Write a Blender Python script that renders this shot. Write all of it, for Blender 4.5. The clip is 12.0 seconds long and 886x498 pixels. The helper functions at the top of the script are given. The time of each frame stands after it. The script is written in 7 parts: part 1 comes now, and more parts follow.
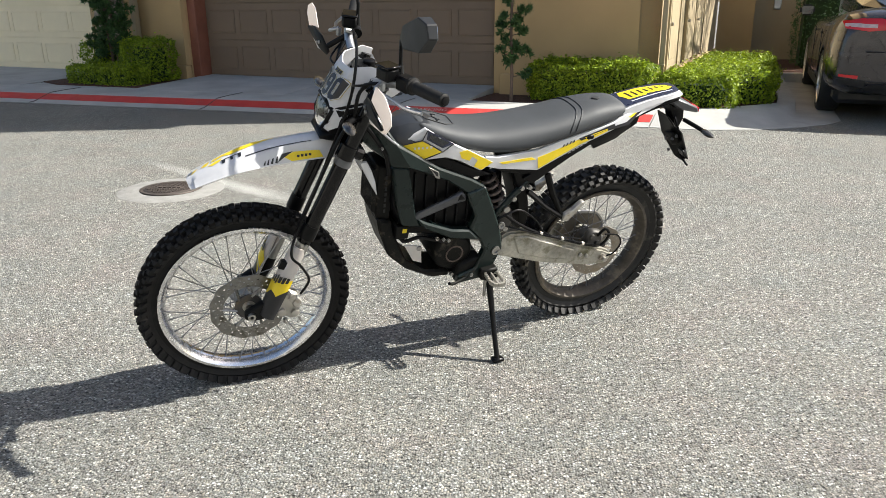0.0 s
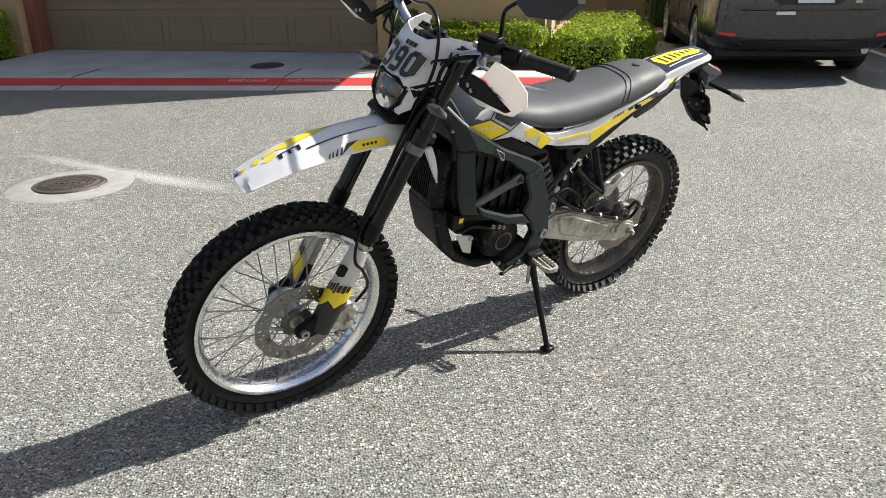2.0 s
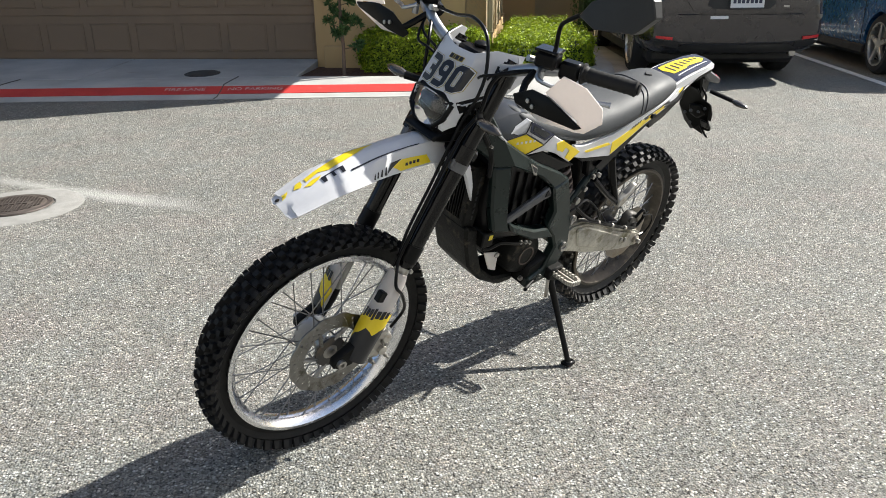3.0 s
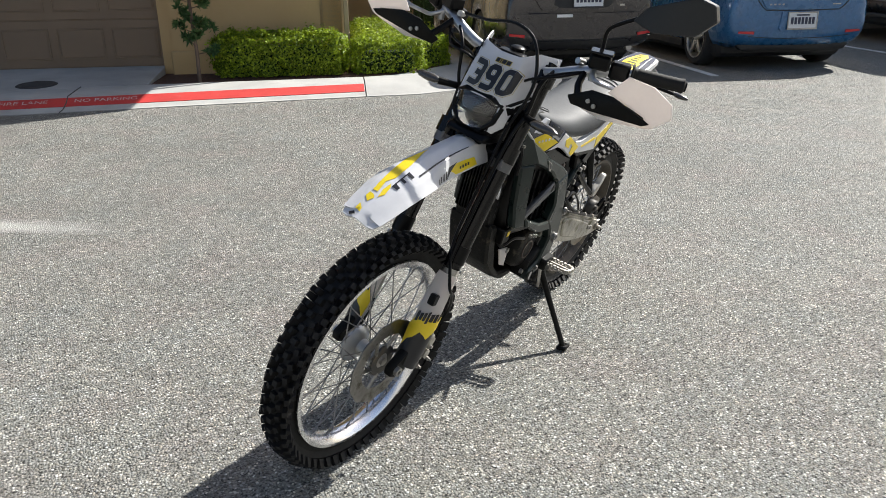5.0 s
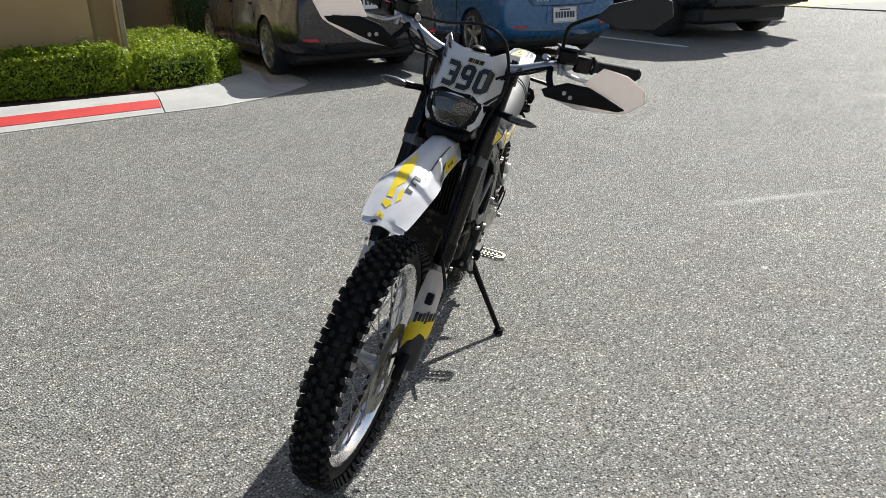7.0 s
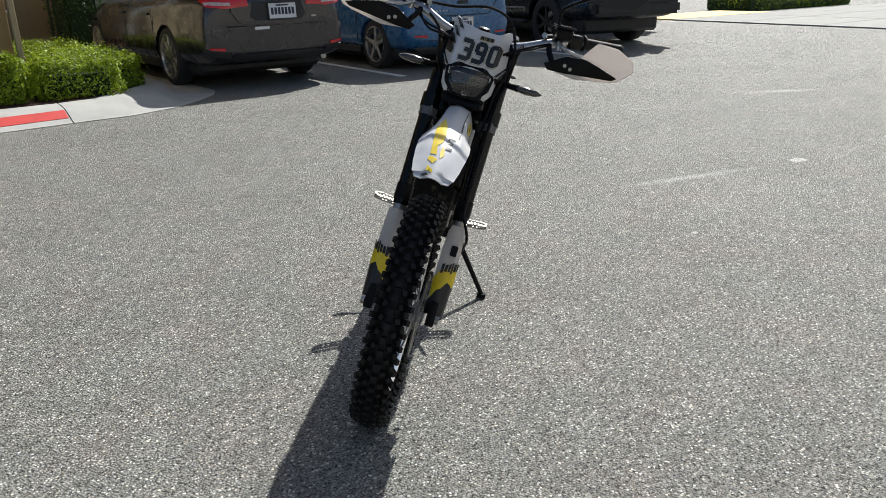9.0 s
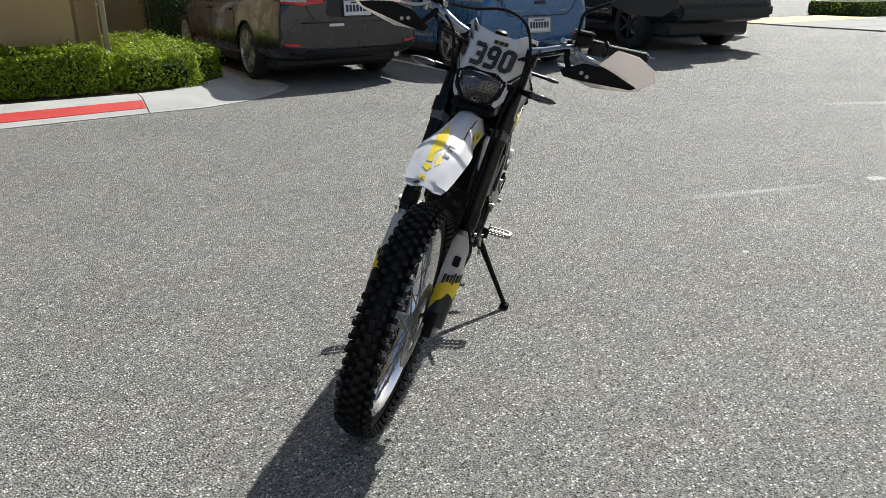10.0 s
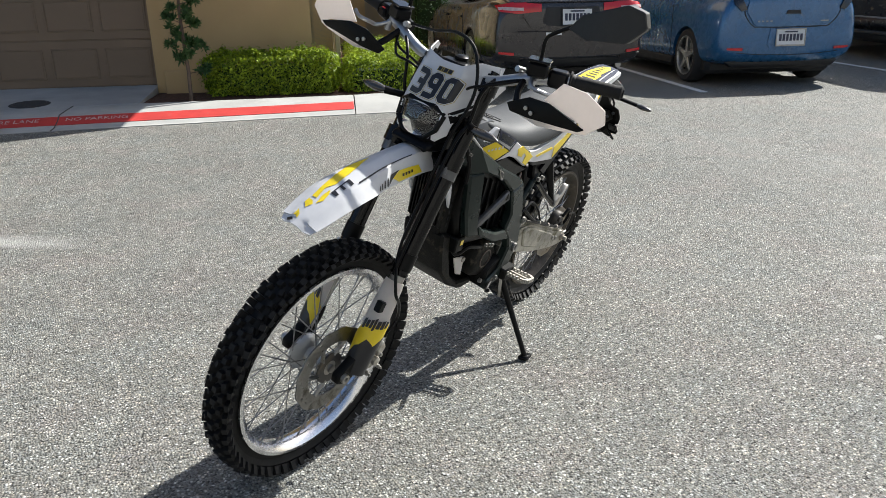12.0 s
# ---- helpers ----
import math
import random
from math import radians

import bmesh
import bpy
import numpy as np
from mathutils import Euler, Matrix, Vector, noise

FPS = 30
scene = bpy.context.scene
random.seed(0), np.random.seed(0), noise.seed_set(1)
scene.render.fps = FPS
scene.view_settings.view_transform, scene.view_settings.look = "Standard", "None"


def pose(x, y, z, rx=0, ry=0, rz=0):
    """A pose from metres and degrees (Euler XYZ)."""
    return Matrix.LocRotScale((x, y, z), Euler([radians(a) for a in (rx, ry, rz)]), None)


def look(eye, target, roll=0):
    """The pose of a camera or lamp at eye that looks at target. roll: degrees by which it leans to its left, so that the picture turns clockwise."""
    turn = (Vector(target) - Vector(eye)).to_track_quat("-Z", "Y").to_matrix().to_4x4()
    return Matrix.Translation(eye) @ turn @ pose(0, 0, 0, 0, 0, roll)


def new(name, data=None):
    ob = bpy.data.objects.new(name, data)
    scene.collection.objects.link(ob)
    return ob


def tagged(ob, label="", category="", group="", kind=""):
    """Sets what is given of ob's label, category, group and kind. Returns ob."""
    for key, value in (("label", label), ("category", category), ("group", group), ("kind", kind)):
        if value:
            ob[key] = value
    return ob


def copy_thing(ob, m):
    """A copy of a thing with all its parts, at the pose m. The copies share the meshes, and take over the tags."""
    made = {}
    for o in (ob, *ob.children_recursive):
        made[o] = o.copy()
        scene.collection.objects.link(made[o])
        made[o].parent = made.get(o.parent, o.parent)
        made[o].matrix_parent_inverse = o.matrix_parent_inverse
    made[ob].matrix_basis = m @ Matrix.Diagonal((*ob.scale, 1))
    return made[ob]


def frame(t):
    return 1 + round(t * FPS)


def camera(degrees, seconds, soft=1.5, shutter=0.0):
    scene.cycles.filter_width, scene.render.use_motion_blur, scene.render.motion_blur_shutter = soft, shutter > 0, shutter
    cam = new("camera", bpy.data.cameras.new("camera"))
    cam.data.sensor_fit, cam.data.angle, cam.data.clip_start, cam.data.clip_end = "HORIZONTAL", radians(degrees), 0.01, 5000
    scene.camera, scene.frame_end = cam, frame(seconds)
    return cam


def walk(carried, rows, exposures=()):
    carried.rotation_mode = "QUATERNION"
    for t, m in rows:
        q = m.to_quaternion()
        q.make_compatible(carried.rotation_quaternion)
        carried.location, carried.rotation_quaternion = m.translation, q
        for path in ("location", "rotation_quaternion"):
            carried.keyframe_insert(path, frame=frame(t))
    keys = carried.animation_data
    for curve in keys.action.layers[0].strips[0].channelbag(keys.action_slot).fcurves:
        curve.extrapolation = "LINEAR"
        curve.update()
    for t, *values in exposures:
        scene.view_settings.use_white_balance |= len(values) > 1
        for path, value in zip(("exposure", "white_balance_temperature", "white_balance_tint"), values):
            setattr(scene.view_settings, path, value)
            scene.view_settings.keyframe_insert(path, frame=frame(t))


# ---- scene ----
cam = camera(61.2, 12.0, soft=0.7)
PATH = [
    # seconds, eye, target, roll
    (0, (0.19, -0.15, 1.265), (0.092, 1.746, 0.636), -0.5),
    (0.5, (0.069, -0.069, 1.252), (0.053, 1.819, 0.591), -0.6),
    (1, (-0.092, 0.028, 1.257), (-0.008, 1.905, 0.572), -0.6),
    (1.5, (-0.317, 0.072, 1.268), (-0.128, 1.936, 0.571), -0.8),
    (2, (-0.466, 0.142, 1.263), (-0.163, 1.985, 0.548), -0.9),
    (2.5, (-0.597, 0.249, 1.262), (-0.185, 2.071, 0.546), -0.8),
    (3, (-0.756, 0.299, 1.283), (-0.251, 2.099, 0.573), -0.7),
    (3.5, (-0.916, 0.329, 1.29), (-0.308, 2.1, 0.586), -0.5),
    (3.7, (-0.966, 0.349, 1.293), (-0.316, 2.104, 0.586), -0.6),
    (5.3, (-1.370, 0.515, 1.308), (-0.378, 2.098, 0.594), -0.55),
    (5.5, (-1.411, 0.537, 1.305), (-0.375, 2.092, 0.592), -0.6),
    (6, (-1.486, 0.642, 1.3), (-0.332, 2.11, 0.582), -1.0),
    (6.5, (-1.593, 0.736, 1.312), (-0.319, 2.098, 0.589), -1.4),
    (7, (-1.766, 0.813, 1.322), (-0.374, 2.057, 0.603), -1.6),
    (7.2, (-1.821, 0.828, 1.326), (-0.385, 2.022, 0.609), -1.7),
    (8.8, (-2.247, 0.977, 1.262), (-0.654, 1.971, 0.573), -1.4),
    (9, (-2.23, 0.959, 1.257), (-0.643, 1.963, 0.57), -1.2),
    (9.5, (-2.161, 0.929, 1.25), (-0.617, 1.999, 0.563), -0.8),
    (10, (-2.037, 0.815, 1.259), (-0.574, 1.994, 0.572), -0.5),
    (10.5, (-1.884, 0.716, 1.254), (-0.533, 2.024, 0.574), -0.3),
    (11, (-1.645, 0.609, 1.26), (-0.426, 2.045, 0.586), -0.2),
    (11.5, (-1.405, 0.433, 1.286), (-0.33, 1.982, 0.617), -0.4),
    (12, (-1.18, 0.39, 1.28), (-0.253, 2.031, 0.613), -0.9),
]
walk(cam, [(t, look(eye, target, roll)) for t, eye, target, roll in PATH],
     [(0.0, 1.12, 6600, 9), (2.5, 1.02, 6550, 9), (5.5, 0.79, 6450, 10), (9.5, 0.44, 6350, 9), (12.0, 0.80, 6350, 9)])
# ---- path end ----

# ---- world and sun ----
SUN_AZ, SUN_EL = 8.0, 40.5            # degrees: from +x towards +y, and above the ground
world = bpy.data.worlds.new("sky")
scene.world = world
world.use_nodes = True
_nt = world.node_tree
_sky = _nt.nodes.new("ShaderNodeTexSky")
_sky.sky_type, _sky.sun_disc = "NISHITA", False
_sky.sun_elevation, _sky.sun_rotation = radians(SUN_EL), radians(90 - SUN_AZ)
_sky.dust_density, _sky.ozone_density = 2.0, 0.7
_nt.links.new(_sky.outputs[0], _nt.nodes["Background"].inputs[0])
_nt.nodes["Background"].inputs[1].default_value = 0.080
sun = new("sun", bpy.data.lights.new("sun", "SUN"))
sun.data.energy, sun.data.angle, sun.data.color = 5.0, radians(0.53), (1.0, 0.972, 0.905)
_d = Vector((math.cos(radians(SUN_AZ)) * math.cos(radians(SUN_EL)), math.sin(radians(SUN_AZ)) * math.cos(radians(SUN_EL)), math.sin(radians(SUN_EL))))
sun.matrix_world = look(tuple(_d * 40), (0, 0, 0))

# ---- materials ----


def nodes_of(name):
    m = bpy.data.materials.new(name)
    m.use_nodes = True
    t = m.node_tree
    return m, t, t.nodes["Principled BSDF"]


def noise_node(t, vec, scale, detail=3.0, rough=0.55):
    n = t.nodes.new("ShaderNodeTexNoise")
    n.inputs["Scale"].default_value, n.inputs["Detail"].default_value, n.inputs["Roughness"].default_value = scale, detail, rough
    t.links.new(vec, n.inputs["Vector"])
    return n.outputs["Fac"]


def ramp_node(t, fac, stops):
    r = t.nodes.new("ShaderNodeValToRGB")
    while len(r.color_ramp.elements) < len(stops):
        r.color_ramp.elements.new(0.5)
    for e, (p, c) in zip(r.color_ramp.elements, stops):
        e.position, e.color = p, (*c, 1) if len(c) == 3 else c
    t.links.new(fac, r.inputs[0])
    return r.outputs["Color"]


def mix_node(t, a, b, fac, mode="MIX"):
    n = t.nodes.new("ShaderNodeMix")
    n.data_type, n.blend_type = "RGBA", mode
    for s, v in ((n.inputs[0], fac), (n.inputs[6], a), (n.inputs[7], b)):
        if isinstance(v, (int, float)):
            s.default_value = v
        elif isinstance(v, tuple):
            s.default_value = (*v, 1)
        else:
            t.links.new(v, s)
    return n.outputs[2]


def math_node(t, op, *vals, clamp=False):
    n = t.nodes.new("ShaderNodeMath")
    n.operation, n.use_clamp = op, clamp
    for s, v in zip(n.inputs, vals):
        if isinstance(v, (int, float)):
            s.default_value = v
        else:
            t.links.new(v, s)
    return n.outputs[0]


def object_coords(t):
    return t.nodes.new("ShaderNodeTexCoord").outputs["Object"]


def surface(name, base, rough=0.5, metal=0.0, var=0.12, scale=6.0, fine=90.0, bump=0.15, depth=0.002, dirt=None, dirt_amount=0.45,
            dirt_scale=9.0, coat=0.0, spec=0.5, each=0.0):
    """A surface with tone varied at two scales, fine relief, and optional dirt in patches. each: how far single pieces differ."""
    m, t, b = nodes_of(name)
    co = object_coords(t)
    lo, hi = tuple(c * (1 - var) for c in base), tuple(min(1.0, c * (1 + var)) for c in base)
    col = ramp_node(t, noise_node(t, co, scale), [(0.3, lo), (0.7, hi)])
    fine_n = noise_node(t, co, fine, 4.0)
    col = mix_node(t, col, ramp_node(t, fine_n, [(0.3, (0.72,) * 3), (0.7, (1.0,) * 3)]), min(1.0, var * 3), "MULTIPLY")
    ro = math_node(t, "MULTIPLY_ADD", noise_node(t, co, scale * 2.3), 0.25, rough - 0.125, clamp=True)
    if dirt:
        d = math_node(t, "MULTIPLY_ADD", noise_node(t, co, dirt_scale, 5.0, 0.65), 5.0, -5.0 * (1.0 - dirt_amount), clamp=True)
        col = mix_node(t, col, dirt, d)
        ro = math_node(t, "ADD", ro, math_node(t, "MULTIPLY", d, 0.3), clamp=True)
    if each:
        info = t.nodes.new("ShaderNodeObjectInfo").outputs["Random"]
        col = mix_node(t, col, ramp_node(t, info, [(0.0, (1 - each,) * 3), (1.0, (1.0,) * 3)]), 1.0, "MULTIPLY")
    t.links.new(col, b.inputs["Base Color"])
    t.links.new(ro, b.inputs["Roughness"])
    b.inputs["Metallic"].default_value = metal
    b.inputs["Coat Weight"].default_value = coat
    b.inputs["Coat Roughness"].default_value = 0.08
    b.inputs["Specular IOR Level"].default_value = spec
    if bump:
        bp = t.nodes.new("ShaderNodeBump")
        bp.inputs["Strength"].default_value, bp.inputs["Distance"].default_value = bump, depth
        t.links.new(fine_n, bp.inputs["Height"])
        t.links.new(bp.outputs[0], b.inputs["Normal"])
    return m


def asphalt_material():
    """Worn asphalt: pale and dark stones a few millimetres across in grey binder, broad stains, faint cement streaks."""
    m, t, b = nodes_of("asphalt")
    co = object_coords(t)
    wob = t.nodes.new("ShaderNodeTexNoise")
    wob.inputs["Scale"].default_value, wob.inputs["Detail"].default_value = 160.0, 2.0
    t.links.new(co, wob.inputs["Vector"])
    warped = t.nodes.new("ShaderNodeVectorMath")
    warped.operation = "MULTIPLY_ADD"
    warped.inputs[1].default_value = (0.006, 0.006, 0.006)
    t.links.new(wob.outputs["Color"], warped.inputs[0])
    t.links.new(co, warped.inputs[2])

    def cells(scale):
        v = t.nodes.new("ShaderNodeTexVoronoi")
        v.inputs["Scale"].default_value = scale
        t.links.new(warped.outputs[0], v.inputs["Vector"])
        s = t.nodes.new("ShaderNodeSeparateColor")
        t.links.new(v.outputs["Color"], s.inputs[0])
        return v.outputs["Distance"], s.outputs[0], s.outputs[1]

    dist, tone, hue = cells(124.0)
    fine_d, fine_tone, _ = cells(350.0)
    # stones: mostly mid grey, a few pale, tan or dark
    stones = ramp_node(t, tone, [(0.0, (0.07, 0.07, 0.068)), (0.28, (0.170, 0.171, 0.165)), (0.70, (0.278, 0.279, 0.268)), (0.90, (0.40, 0.401, 0.386)), (1.0, (0.72, 0.72, 0.70))])
    stones = mix_node(t, stones, ramp_node(t, hue, [(0.0, (1.10, 0.98, 0.86)), (0.5, (1.0, 1.0, 1.0)), (1.0, (0.94, 0.98, 1.08))]), 0.7, "MULTIPLY")
    small = ramp_node(t, fine_tone, [(0.0, (0.085, 0.084, 0.081)), (0.6, (0.200, 0.200, 0.192)), (1.0, (0.38, 0.38, 0.365))])
    col = mix_node(t, stones, small, ramp_node(t, dist, [(0.38, (0.0,) * 3), (0.62, (1.0,) * 3)]))
    # pits where single stones are gone, and open gaps between stones
    open_gap = math_node(t, "MULTIPLY", math_node(t, "MULTIPLY_ADD", dist, 7.0, -3.5, clamp=True), math_node(t, "MULTIPLY_ADD", noise_node(t, co, 75.0, 2.0), 7.0, -3.4, clamp=True))
    col = mix_node(t, col, (0.026, 0.026, 0.025), math_node(t, "MULTIPLY", open_gap, 0.96))
    big_d, big_tone, _ = cells(76.0)
    inside = math_node(t, "MULTIPLY_ADD", big_d, -9.0, 3.4, clamp=True)
    pale = math_node(t, "MULTIPLY", math_node(t, "GREATER_THAN", big_tone, 0.955), inside)
    pit = math_node(t, "MULTIPLY", math_node(t, "LESS_THAN", big_tone, 0.06), inside)
    col = mix_node(t, col, (0.60, 0.60, 0.58), math_node(t, "MULTIPLY", pale, 0.85))
    col = mix_node(t, col, (0.028, 0.028, 0.028), math_node(t, "MULTIPLY", pit, 0.85))
    mottle = ramp_node(t, noise_node(t, co, 30.0, 4.0, 0.7), [(0.3, (0.80,) * 3), (0.7, (1.16,) * 3)])
    col = mix_node(t, col, mottle, 1.0, "MULTIPLY")
    broad = ramp_node(t, noise_node(t, co, 0.9, 4.0), [(0.3, (0.93, 0.93, 0.92)), (0.7, (1.09, 1.085, 1.07))])
    col = mix_node(t, col, broad, 1.0, "MULTIPLY")
    tint = ramp_node(t, noise_node(t, co, 2.6, 3.0), [(0.30, (0.97, 1.0, 0.99)), (0.5, (1.0, 1.0, 0.97)), (0.70, (1.04, 0.99, 0.97))])
    col = mix_node(t, col, tint, 1.0, "MULTIPLY")
    mid = ramp_node(t, noise_node(t, co, 7.0, 4.0), [(0.25, (0.86, 0.86, 0.86)), (0.75, (1.08, 1.075, 1.05))])
    col = mix_node(t, col, mid, 1.0, "MULTIPLY")
    # cement dust: long smears and a ring round the manhole, each a soft ellipse (x, y, half length, half width, turn, weight)
    sep = t.nodes.new("ShaderNodeSeparateXYZ")
    t.links.new(co, sep.inputs[0])
    worn = noise_node(t, co, 5.0, 5.0, 0.7)
    for sx, sy, a, w, turn, weight in STREAKS:
        c, s = math.cos(radians(turn)), math.sin(radians(turn))
        dx, dy = math_node(t, "SUBTRACT", sep.outputs[0], sx), math_node(t, "SUBTRACT", sep.outputs[1], sy)
        p = math_node(t, "ADD", math_node(t, "MULTIPLY", dx, c / a), math_node(t, "MULTIPLY", dy, s / a))
        q = math_node(t, "ADD", math_node(t, "MULTIPLY", dx, -s / w), math_node(t, "MULTIPLY", dy, c / w))
        r = math_node(t, "SQRT", math_node(t, "ADD", math_node(t, "MULTIPLY", p, p), math_node(t, "MULTIPLY", q, q)))
        k = math_node(t, "MULTIPLY", math_node(t, "SUBTRACT", 1.0, math_node(t, "ADD", r, math_node(t, "MULTIPLY_ADD", worn, 0.9, -0.5)), clamp=True), weight, clamp=True)
        col = mix_node(t, col, (0.44, 0.435, 0.41), k)
    t.links.new(col, b.inputs["Base Color"])
    b.inputs["Roughness"].default_value = 0.72
    b.inputs["Specular IOR Level"].default_value = 0.20
    bp = t.nodes.new("ShaderNodeBump")
    bp.inputs["Strength"].default_value, bp.inputs["Distance"].default_value = 0.95, 0.0053
    h = math_node(t, "ADD", math_node(t, "MULTIPLY", dist, -1.0), math_node(t, "MULTIPLY", tone, 0.45))
    h = math_node(t, "ADD", h, math_node(t, "MULTIPLY", fine_d, -0.2))
    t.links.new(h, bp.inputs["Height"])
    t.links.new(bp.outputs[0], b.inputs["Normal"])
    return m


def glass_material(name, tint=(1, 1, 1), rough=0.02):
    m, t, b = nodes_of(name)
    b.inputs["Base Color"].default_value = (*tint, 1)
    b.inputs["Roughness"].default_value = rough
    b.inputs["Transmission Weight"].default_value = 1.0
    b.inputs["IOR"].default_value = 1.45
    return m


def leaf_material(name, dark, light):
    """Leaves: each one its own shade, a little gloss, light through the blade."""
    m, t, b = nodes_of(name)
    g = t.nodes.new("ShaderNodeNewGeometry").outputs["Random Per Island"]
    t.links.new(ramp_node(t, g, [(0.0, dark), (0.55, tuple((a + c) / 2 for a, c in zip(dark, light))), (1.0, light)]), b.inputs["Base Color"])
    b.inputs["Roughness"].default_value = 0.55
    b.inputs["Specular IOR Level"].default_value = 0.3
    tr = t.nodes.new("ShaderNodeBsdfTranslucent")
    tr.inputs["Color"].default_value = (*(min(1, c * 1.1) for c in light), 1)
    mx = t.nodes.new("ShaderNodeMixShader")
    mx.inputs[0].default_value = 0.22
    t.links.new(b.outputs[0], mx.inputs[1])
    t.links.new(tr.outputs[0], mx.inputs[2])
    t.links.new(mx.outputs[0], t.nodes["Material Output"].inputs[0])
    return m


def worn_plastic():
    """Thin scuffed white plastic that lets light through."""
    m = surface("scuffed_white_plastic", (0.78, 0.74, 0.71), 0.5, var=0.05, dirt=(0.50, 0.41, 0.33), dirt_amount=0.33, dirt_scale=22)
    t = m.node_tree
    tr = t.nodes.new("ShaderNodeBsdfTranslucent")
    tr.inputs["Color"].default_value = (0.84, 0.78, 0.74, 1)
    mx = t.nodes.new("ShaderNodeMixShader")
    mx.inputs[0].default_value = 0.40
    t.links.new(t.nodes["Principled BSDF"].outputs[0], mx.inputs[1])
    t.links.new(tr.outputs[0], mx.inputs[2])
    t.links.new(mx.outputs[0], t.nodes["Material Output"].inputs[0])
    return m


STREAKS = (
    (-1.80, 5.26, 1.25, 0.085, -40.5, 0.75), (-1.45, 5.00, 0.60, 0.12, -36, 0.6),
    (2.60, 2.10, 0.62, 0.055, -34.0, 0.6), (3.40, 1.58, 0.075, 0.05, -30, 3.0), (1.50, 1.80, 0.022, 0.016, 0, 3.0), (6.7, 2.2, 0.6, 0.10, -50, 0.5),
)
M_ASPHALT = asphalt_material()
M_CONCRETE = surface("concrete", (0.43, 0.425, 0.405), 0.85, var=0.14, scale=2.2, fine=160, bump=0.25, dirt=(0.30, 0.28, 0.25), dirt_amount=0.40, dirt_scale=1.6, each=0.1)
M_RED_PAINT = surface("red_kerb_paint", (0.55, 0.045, 0.04), 0.6, var=0.12, scale=4, fine=120, dirt=(0.40, 0.16, 0.13), dirt_amount=0.38, dirt_scale=12)
M_LINE = surface("line_paint", (0.74, 0.74, 0.71), 0.7, var=0.08, scale=6, dirt=(0.34, 0.33, 0.31), dirt_amount=0.42, dirt_scale=14)
M_YELLOW_PAD = surface("yellow_pad", (0.72, 0.45, 0.06), 0.7, var=0.08)
M_STUCCO = surface("tan_stucco", (0.50, 0.345, 0.165), 0.9, var=0.06, scale=1.5, fine=240, bump=0.5, depth=0.003)
M_STUCCO_LIGHT = surface("pale_stucco", (0.38, 0.305, 0.19), 0.9, var=0.06, scale=1.5, fine=240, bump=0.5, depth=0.003)
M_CREAM = surface("cream_paint", (0.92, 0.79, 0.53), 0.65, var=0.05, scale=2, fine=140, bump=0.1)
M_BROWN = surface("brown_door_paint", (0.20, 0.138, 0.088), 0.6, var=0.08, scale=2, fine=140, bump=0.1)
M_REDBROWN = surface("red_brown_trim", (0.24, 0.085, 0.05), 0.6, var=0.08)
M_GREYWALL = surface("grey_siding", (0.42, 0.41, 0.38), 0.8, var=0.07)
M_BRICK = surface("beige_brick", (0.42, 0.35, 0.27), 0.85, var=0.15, scale=20, each=0.35)
M_MORTAR = surface("mortar", (0.33, 0.29, 0.24), 0.9)
M_SOIL = surface("bark_mulch", (0.11, 0.05, 0.03), 0.95, var=0.5, scale=30, fine=70, bump=0.9, depth=0.02)
M_BARK = surface("bark", (0.16, 0.11, 0.08), 0.9, var=0.25, scale=25, bump=0.6, depth=0.004)
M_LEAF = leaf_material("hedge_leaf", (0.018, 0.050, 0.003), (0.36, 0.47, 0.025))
M_LEAF_DARK = leaf_material("yew_leaf", (0.015, 0.045, 0.015), (0.09, 0.17, 0.055))
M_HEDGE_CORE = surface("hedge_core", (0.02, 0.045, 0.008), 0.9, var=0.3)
M_IRON = surface("cast_iron", (0.085, 0.07, 0.062), 0.65, 0.4, var=0.2, scale=14, dirt=(0.15, 0.125, 0.105), dirt_amount=0.4)
M_RUBBER = surface("black_rubber", (0.0085, 0.0082, 0.0082), 0.68, var=0.2, scale=10, bump=0.2, spec=0.3, dirt=(0.04, 0.036, 0.032), dirt_amount=0.40, dirt_scale=7)
M_RUBBER_DUSTY = surface("dusty_rubber", (0.016, 0.0155, 0.015), 0.66, var=0.25, scale=10, bump=0.25, dirt=(0.14, 0.122, 0.098), dirt_amount=0.43, dirt_scale=11)
M_CAR_TYRE = surface("car_tyre", (0.022, 0.022, 0.023), 0.8, var=0.15)
M_RIM = surface("polished_rim", (0.78, 0.78, 0.80), 0.25, 1.0, var=0.05, scale=12, bump=0.03, dirt=(0.45, 0.42, 0.38), dirt_amount=0.36, dirt_scale=16)
M_RIM_DIRTY = surface("mud_coated_rim", (0.10, 0.085, 0.068), 0.55, 0.4, var=0.3, scale=14, dirt=(0.25, 0.21, 0.155), dirt_amount=0.48, dirt_scale=14)
M_STEEL = surface("brushed_steel", (0.42, 0.41, 0.395), 0.38, 1.0, var=0.1, scale=20, dirt=(0.16, 0.13, 0.09), dirt_amount=0.45, dirt_scale=20)
M_SPOKE = surface("spoke_steel", (0.30, 0.30, 0.31), 0.35, 1.0, var=0.1)
M_ALU = surface("grey_anodised", (0.44, 0.45, 0.47), 0.38, 0.9, var=0.06, bump=0.05)
M_CAST = surface("cast_aluminium", (0.50, 0.48, 0.44), 0.5, 0.85, var=0.12, dirt=(0.26, 0.20, 0.13), dirt_amount=0.45, dirt_scale=14)
